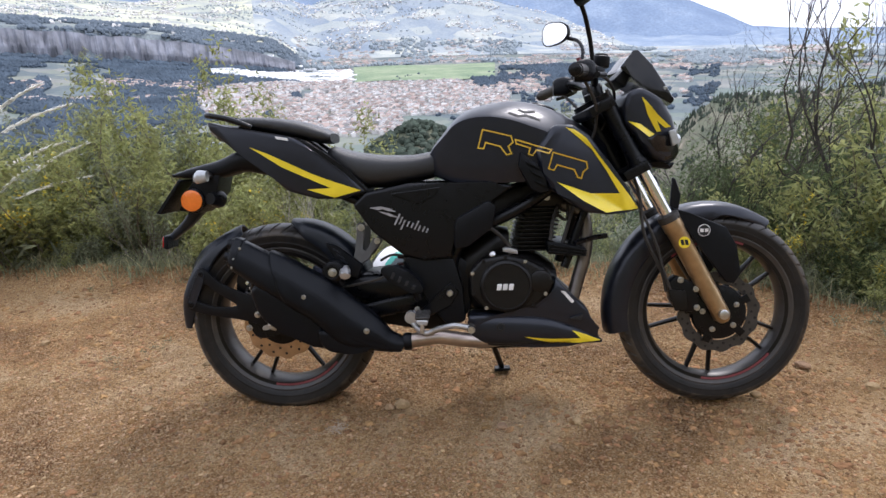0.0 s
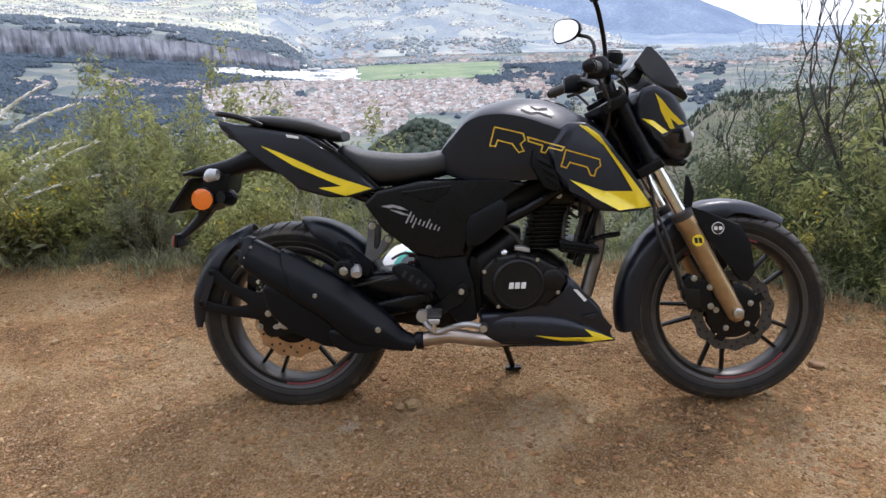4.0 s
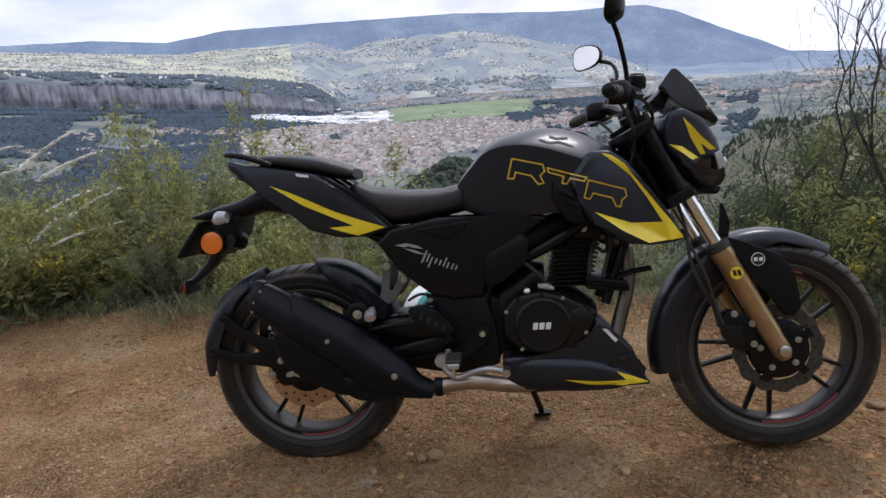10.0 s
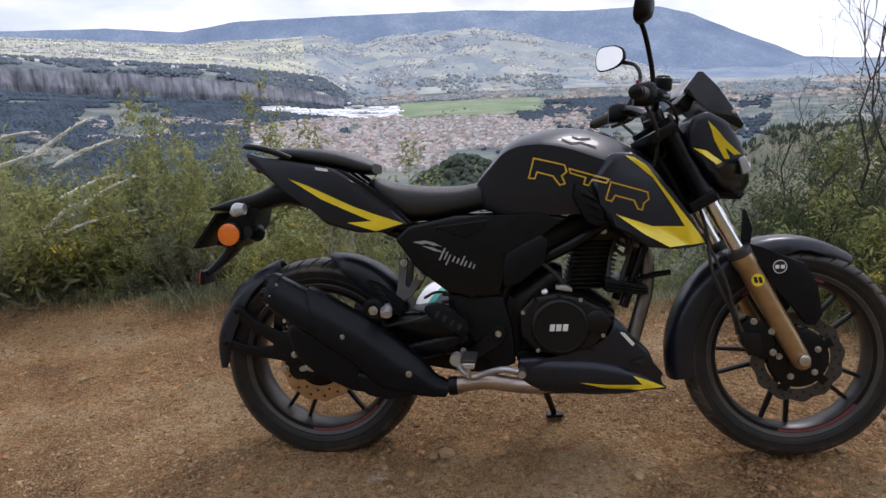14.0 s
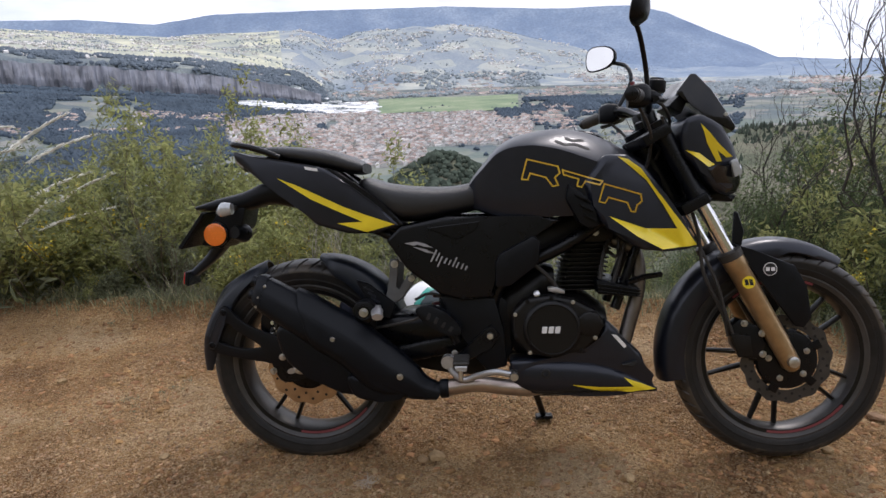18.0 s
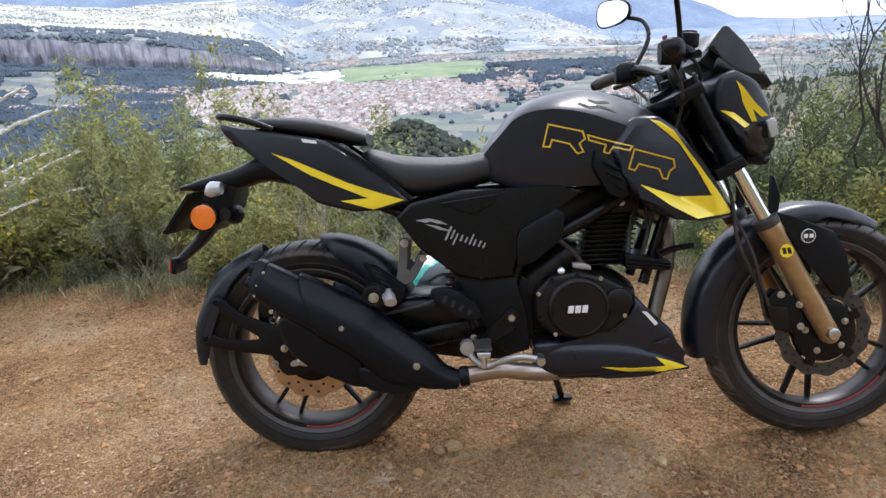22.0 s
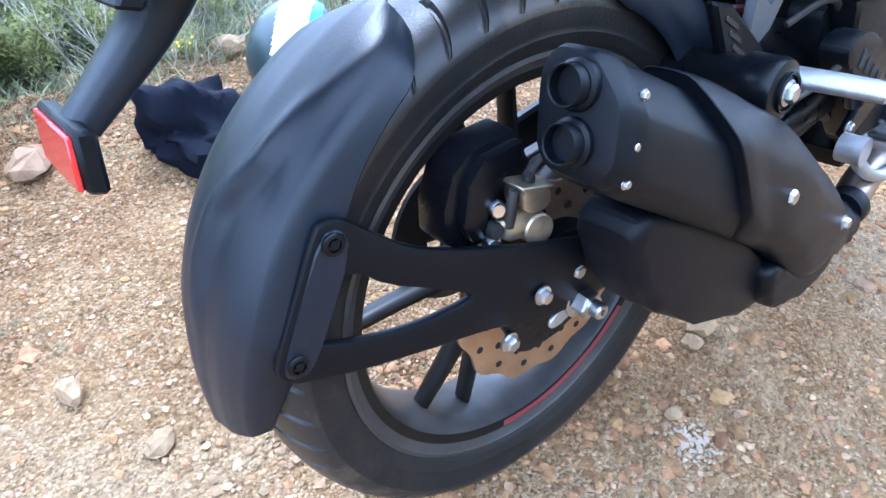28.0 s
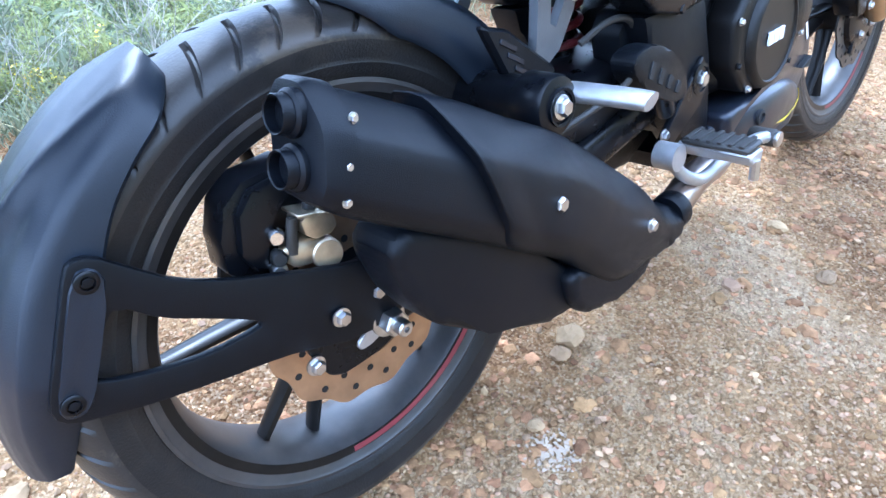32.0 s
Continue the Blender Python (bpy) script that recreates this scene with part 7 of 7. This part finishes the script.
bmesh.ops.subdivide_edges(b, edges=[e for e in b.edges if e.calc_length() > 0.04], cuts=3, use_grid_fill=True)
for v in b.verts:
    v.co.x -= 1.6 * v.co.y**2
    v.co.y *= 1 - 1.2 * max(0, v.co.z - 0.98)
screen = part("fly_screen", b, TINT, bike, "small black fly screen")
bolt(1.150, 0.968, -0.104, 0.006, screen)
part("instrument_panel", plate([(1.010, 1.000), (1.055, 1.045), (1.070, 1.030), (1.045, 0.975)], -0.075, 0.075, 0.008, 2), PLASTIC, bike, "black instrument panel")
part("ignition_lock", rod([(0.022, 0), (0.022, 0.03), (0.016, 0.034)], (0.965, 0, 0.935), (-0.3, 0, 1), 18), BLACKPAINT, bike)

# handlebar and controls
SEAT_OF["now"] = (0.006, 0, 0.010)
part("handlebar", tube([(0.868, -0.365, 1.000), (0.905, -0.25, 1.012), (0.950, -0.16, 1.018), (0.975, -0.06, 0.992), (0.977, 0.06, 0.992), (0.950, 0.16, 1.018), (0.905, 0.25, 1.012), (0.868, 0.365, 1.000)], 0.011, 12), BLACKPAINT, bike, "black handlebar")
for s in (-1, 1):
    d = Vector((-0.040, s * 0.125, -0.012))
    part("grip", rod([(0.0135, 0), (0.017, 0.004), (0.016, 0.02), (0.0175, 0.06), (0.0165, 0.11), (0.0185, 0.115), (0.0185, 0.122)], Vector((0.910, s * 0.243, 1.012)), d, 20), RUBBER, bike, "black rubber grip")
    part("bar_end", rod([(0.013, 0.118), (0.016, 0.124), (0.016, 0.146), (0.010, 0.150)], Vector((0.910, s * 0.243, 1.012)), d, 18), BLACKPAINT, bike)
    part("switch_box", loft([(0.890, 1.010, 0.016, 0.024, s * 0.215), (0.905, 1.014, 0.022, 0.030, s * 0.212), (0.935, 1.016, 0.022, 0.030, s * 0.205), (0.950, 1.016, 0.014, 0.020, s * 0.20)], 16, 3, 2), PLASTIC, bike, "black switch box")
    lv = part("lever", tube([(0.955, s * 0.185, 1.005), (0.968, s * 0.24, 1.000), (0.945, s * 0.31, 0.992), (0.925, s * 0.365, 0.988)], 0.0075, 8), BLACKPAINT, bike, "black hand lever")
    part("lever_perch", loft([(0.935, 1.018, 0.014, 0.014, s * 0.18), (0.955, 1.015, 0.020, 0.018, s * 0.185), (0.980, 1.010, 0.014, 0.012, s * 0.18)], 12, 3, 2), PLASTIC, bike)
    part("bar_riser", rod([(0.018, 0), (0.020, 0.01), (0.020, 0.045), (0.016, 0.05)], Vector((0.990, s * 0.055, 0.945)), (-0.3, 0, 1), 16), BLACKPAINT, bike)
    a = Vector((0.945, s * 0.195, 1.030))
    mi = part("mirror_stem", tube([tuple(a), (0.938, s * 0.205, 1.085), (0.915, s * 0.250, 1.150), (0.893, s * 0.290, 1.185)] if s < 0 else [tuple(a), (0.988, 0.215, 1.11), (0.984, 0.255, 1.165), (0.947, 0.290, 1.185)], 0.0065, 10, 5), BLACKPAINT, bike, "black mirror stem")
    c = Vector((0.890 if s < 0 else 0.912, s * 0.318, 1.205))
    b = bm_new()
    loops = []
    nrm = Vector((-0.90, -s * 0.32, 0.22)).normalized() if s < 0 else Vector((-0.80, -0.60, 0.02)).normalized()
    ex = Vector((0, 1, 0)) - nrm * nrm.y
    ex.normalize()
    ey = nrm.cross(ex)
    if ey.z < 0:
        ey = -ey
    for off, sc in ((-0.030, 0.30), (-0.026, 0.62), (-0.012, 0.92), (0.0, 1.0), (0.002, 0.95)):
        ring = []
        for j in range(28):
            th = 2 * math.pi * j / 28
            cc, ss = math.cos(th), math.sin(th)
            px = math.copysign(abs(cc) ** 0.75, cc) * 0.066 * sc
            py = math.copysign(abs(ss) ** 0.75, ss) * 0.040 * sc * (1 + 0.25 * cc * s)
            ring.append(c + nrm * off + ex * px + ey * py)
        loops.append(ring)
    part("mirror_shell", rings(b, loops), PLASTIC, mi, "black mirror housing")
    b = bm_new()
    loops = []
    for off, sc in ((0.0015, 0.90), (0.0030, 0.90)):
        ring = []
        for j in range(28):
            th = 2 * math.pi * j / 28
            cc, ss = math.cos(th), math.sin(th)
            ring.append(c + nrm * off + ex * math.copysign(abs(cc) ** 0.75, cc) * 0.066 * sc + ey * math.copysign(abs(ss) ** 0.75, ss) * 0.040 * sc * (1 + 0.25 * cc * s))
        loops.append(ring)
    part("mirror_glass", rings(b, loops), MIRROR, mi, "mirror glass facing back")
part("brake_reservoir", rod([(0.022, 0), (0.024, 0.004), (0.024, 0.028), (0.021, 0.031)], (0.972, -0.165, 1.028), (0.1, 0, 1), 20), PLASTIC, bike, "black brake fluid reservoir")
part("reservoir_cap", rod([(0.018, 0), (0.018, 0.004)], (0.975, -0.165, 1.0595), (0.1, 0, 1), 20), RUBBER, bike)
part("starter_button", rod([(0.006, 0), (0.006, 0.008)], (0.905, -0.212, 1.042), (-0.3, 0, 1), 10), RED, bike, "red kill switch")
for k, pts in enumerate([[(0.93, -0.20, 1.00), (0.99, -0.15, 1.00), (1.03, -0.08, 0.95), (1.0, -0.05, 0.86)], [(0.93, 0.20, 1.00), (1.0, 0.14, 1.01), (1.04, 0.06, 0.95), (1.0, 0.04, 0.86)], [(0.92, -0.21, 0.99), (0.96, -0.16, 0.93), (0.97, -0.10, 0.86), (0.95, -0.08, 0.80)], [(0.92, 0.21, 0.99), (0.965, 0.15, 0.93), (0.97, 0.09, 0.86)]]):
    part("control_cable", tube(pts, 0.0045, 8), RUBBER, bike, "black control cable")

# graphics
SEAT_OF["now"] = (0, 0, 0)
body = [tank] + shrouds[:1]
decal("shroud_stripe", [(0.876, 0.875), (0.900, 0.869), (0.933, 0.845), (0.970, 0.795), (1.022, 0.731), (1.059, 0.688), (1.100, 0.638), (0.991, 0.634), (0.925, 0.670), (0.852, 0.724), (0.953, 0.688), (1.035, 0.686), (0.993, 0.752), (0.948, 0.814)], shrouds[:1], YELLOW, shrouds[0], label="bright yellow angular stripe")
decal("tail_stripe", [(-0.042, 0.846), (0.014, 0.825), (0.073, 0.798), (0.149, 0.762), (0.209, 0.739), (0.288, 0.712), (0.209, 0.692), (0.129, 0.718), (0.198, 0.721), (0.149, 0.743), (0.058, 0.784), (0.014, 0.811)], tails[:1], YELLOW, tails[0], label="bright yellow pointed stripe")
decal("cowl_stripe", [(0.758, 0.268), (0.835, 0.258), (0.931, 0.252), (0.904, 0.279), (0.949, 0.261), (0.996, 0.239), (0.923, 0.238), (0.834, 0.246)], [cowls[0], cowls[2]], YELLOW, cowls[0], label="bright yellow stripe")
decal("head_stripe", [(1.047, 0.876), (1.084, 0.868), (1.129, 0.838), (1.110, 0.831)], [head], YELLOW, head, label="bright yellow flash")
decal("head_stripe", [(1.085, 0.944), (1.135, 0.894), (1.180, 0.858), (1.162, 0.856), (1.135, 0.876), (1.151, 0.846), (1.137, 0.845), (1.103, 0.897)], [head], YELLOW, head, label="bright yellow flash")
MARKS = ([(0.633, 0.825), (0.647, 0.877), (0.727, 0.856), (0.732, 0.838), (0.719, 0.827), (0.728, 0.807), (0.714, 0.804), (0.696, 0.828), (0.655, 0.840), (0.649, 0.823)],
         [(0.739, 0.846), (0.838, 0.814), (0.831, 0.805), (0.798, 0.815), (0.788, 0.800), (0.776, 0.804), (0.781, 0.821), (0.742, 0.834)],
         [(0.830, 0.762), (0.842, 0.807), (0.936, 0.778), (0.940, 0.760), (0.928, 0.750), (0.924, 0.732), (0.913, 0.735), (0.903, 0.757), (0.854, 0.772), (0.845, 0.757)])
for k, shape in enumerate(MARKS):
    for q in outline(shape, 0.0038):
        decal("mark_line", q, body, YELLOWLINE, tank, label="thin gold outline mark" if k == 0 else "")
# a slanted silver emblem: a pointed swoosh, then leaning bars that shrink to the right
SCRIPT = [[(0.312, 0.660), (0.345, 0.664), (0.372, 0.657), (0.392, 0.646), (0.366, 0.650), (0.350, 0.656), (0.338, 0.653)], [(0.336, 0.650), (0.366, 0.644), (0.404, 0.628), (0.372, 0.634)]]
for k, (du, up, dn, wd) in enumerate(((0.000, 0.017, 0.016, 0.0050), (0.011, 0.012, 0.010, 0.0042), (0.021, 0.006, 0.022, 0.0042), (0.033, 0.006, 0.009, 0.0046), (0.045, 0.005, 0.009, 0.0040), (0.056, 0.015, 0.010, 0.0040), (0.066, 0.005, 0.010, 0.0038), (0.078, 0.006, 0.009, 0.0042), (0.089, 0.004, 0.008, 0.0036))):
    cu, cw = 0.390 + du, 0.6245 - 0.36 * du
    SCRIPT += [[(cu - 0.5 * dn, cw - dn), (cu - 0.5 * dn + wd, cw - dn - 0.001), (cu + 0.5 * up + wd, cw + up - 0.001), (cu + 0.5 * up, cw + up)]]
for q in SCRIPT:
    decal("emblem_stroke", q, sides[:1], SILVER, sides[0], label="jagged silver emblem stroke")
for k in range(3):
    u = 0.676 + 0.0175 * k
    q = [(u + 0.003, 0.420), (u + 0.0165, 0.420), (u + 0.0135, 0.402), (u, 0.402)]
    cc = part("emblem_bar", plate(q, -0.1585, -0.1625, 0.0006, 1), WHITE, eng, "white emblem bar")
decal("cowl_badge", [(0.868, 0.402), (0.882, 0.400), (0.910, 0.368), (0.903, 0.362)], cowls[:1], WHITE, cowls[0], label="small white badge")
decal("tail_badge", [(0.040, 0.876), (0.078, 0.869), (0.080, 0.861), (0.044, 0.867)], tails[:1], WHITE, tails[0], label="small pale badge")
for q in ([(0.725, 0.928), (0.750, 0.916), (0.775, 0.918), (0.812, 0.903), (0.812, 0.897), (0.772, 0.911), (0.748, 0.909), (0.720, 0.921)], [(0.752, 0.936), (0.770, 0.928), (0.800, 0.929), (0.802, 0.922), (0.768, 0.921), (0.750, 0.929)]):
    decal("tank_sticker", q, [tank], DARK, tank, label="black scribble sticker")
fs = part("leg_sticker", rod([(0.017, 0), (0.017, 0.0008)], ax0 + Vector((0, -0.1257, 0)) + 0.247 * DIRF, (0, -1, 0), 24), YELLOW, bike, "round yellow sticker with black bars")
for k in (-1, 1):
    part("sticker_bar", plate([(1.223 + 0.006 * k, 0.545), (1.232 + 0.006 * k, 0.545), (1.236 + 0.006 * k, 0.529), (1.227 + 0.006 * k, 0.529)], -0.1366, -0.1372, 0), DARK, fs)
ms = part("guard_sticker", rod([(0.018, 0), (0.018, 0.0008)], (1.292, -0.1162, 0.569), (0, -1, 0), 24), WHITE, bike, "round black and white sticker")
part("sticker_disc", rod([(0.016, 0), (0.016, 0.0008)], (1.292, -0.1171, 0.569), (0, -1, 0), 24), DARK, ms)
for k in (-1, 1):
    part("sticker_bar", plate([(1.287 + 0.007 * k, 0.574), (1.297 + 0.007 * k, 0.574), (1.297 + 0.007 * k, 0.564), (1.287 + 0.007 * k, 0.564)], -0.1181, -0.1186, 0), WHITE, ms)


# ---- things on the ground behind the motorcycle ----
hel = new("helmet")
hel.location = (0.27, 0.985, 0.097)
hel.scale = (0.9, 0.9, 0.9)
hel.rotation_euler = (radians(8), radians(-6), radians(50))
tagged(hel, "white and grey motorcycle helmet with a teal band", "helmet")


def shell(scale, z0, z1, band=None):
    b = bm_new()
    loops = []
    for i in range(50):
        ph = radians(-62 + 151 * i / 49)
        rr_ = math.cos(ph)
        loops.append([(0.150 * scale * rr_ * math.cos(2 * math.pi * j / 120) * (1 + 0.08 * math.cos(2 * math.pi * j / 120)), 0.122 * scale * rr_ * math.sin(2 * math.pi * j / 120), 0.128 * scale * math.sin(ph)) for j in range(120)])
    return rings(b, loops)


part("shell", shell(1.0, 0, 1), HELMG, hel, "grey glossy shell")
b = shell(1.012, 0, 1)
bmesh.ops.delete(b, geom=[v for v in b.verts if not (-0.03 < v.co.y < 0.05)], context="VERTS")
part("stripe", b, HELMW, hel, "broad white stripe")
b = shell(1.016, 0, 1)
bmesh.ops.delete(b, geom=[v for v in b.verts if not (-0.055 < v.co.y < -0.025)], context="VERTS")
part("band", b, TEAL, hel, "thin teal band")
b = shell(1.02, 0, 1)
bmesh.ops.delete(b, geom=[v for v in b.verts if not (v.co.x > 0.05 and -0.035 < v.co.z < 0.07)], context="VERTS")
part("visor", b, TINT, hel, "dark visor")

# a crumpled dark cloth bag with a drawstring
b = bm_new()
loops = []
rb = random.Random(3)
for i in range(22):
    t = i / 21
    ring = []
    for j in range(40):
        th = 2 * math.pi * j / 40
        wob = 1 + 0.16 * math.sin(3 * th + 5 * t) + 0.10 * math.sin(7 * th - 9 * t) + 0.06 * math.sin(11 * th + 14 * t)
        hw = (0.135 - 0.045 * t) * (0.35 + 0.65 * min(1, 6 * t)) * (1 if t < 0.9 else 0.85)
        hh = (0.092 - 0.020 * t) * (0.35 + 0.65 * min(1, 5 * t))
        ring.append((-0.16 + 0.31 * t + 0.014 * math.sin(9 * t + 2 * th), hw * math.cos(th) * wob, max(-0.052, hh * math.sin(th) * wob + 0.012 * math.sin(6 * t + 3 * th))))
    loops.append(ring)
bag = new("drawstring_bag")
tagged(bag, "crumpled navy cloth drawstring bag lying on the dirt", "bag")
bag.location = (0.0, 0.90, 0.043)
bag.scale = (0.80, 0.80, 0.95)
bag.rotation_euler = (0, 0, radians(-75))
part("bag_body", rings(b, loops), CLOTH, bag, "crumpled navy cloth")
part("drawstring", tube([(0.12, 0.02, -0.03), (0.17, 0.05, -0.050), (0.22, 0.02, -0.050), (0.20, -0.04, -0.050), (0.15, -0.03, -0.048), (0.18, 0.01, -0.046), (0.21, -0.02, -0.048)], 0.0025, 6), RUBBER, bag, "thin black cord")
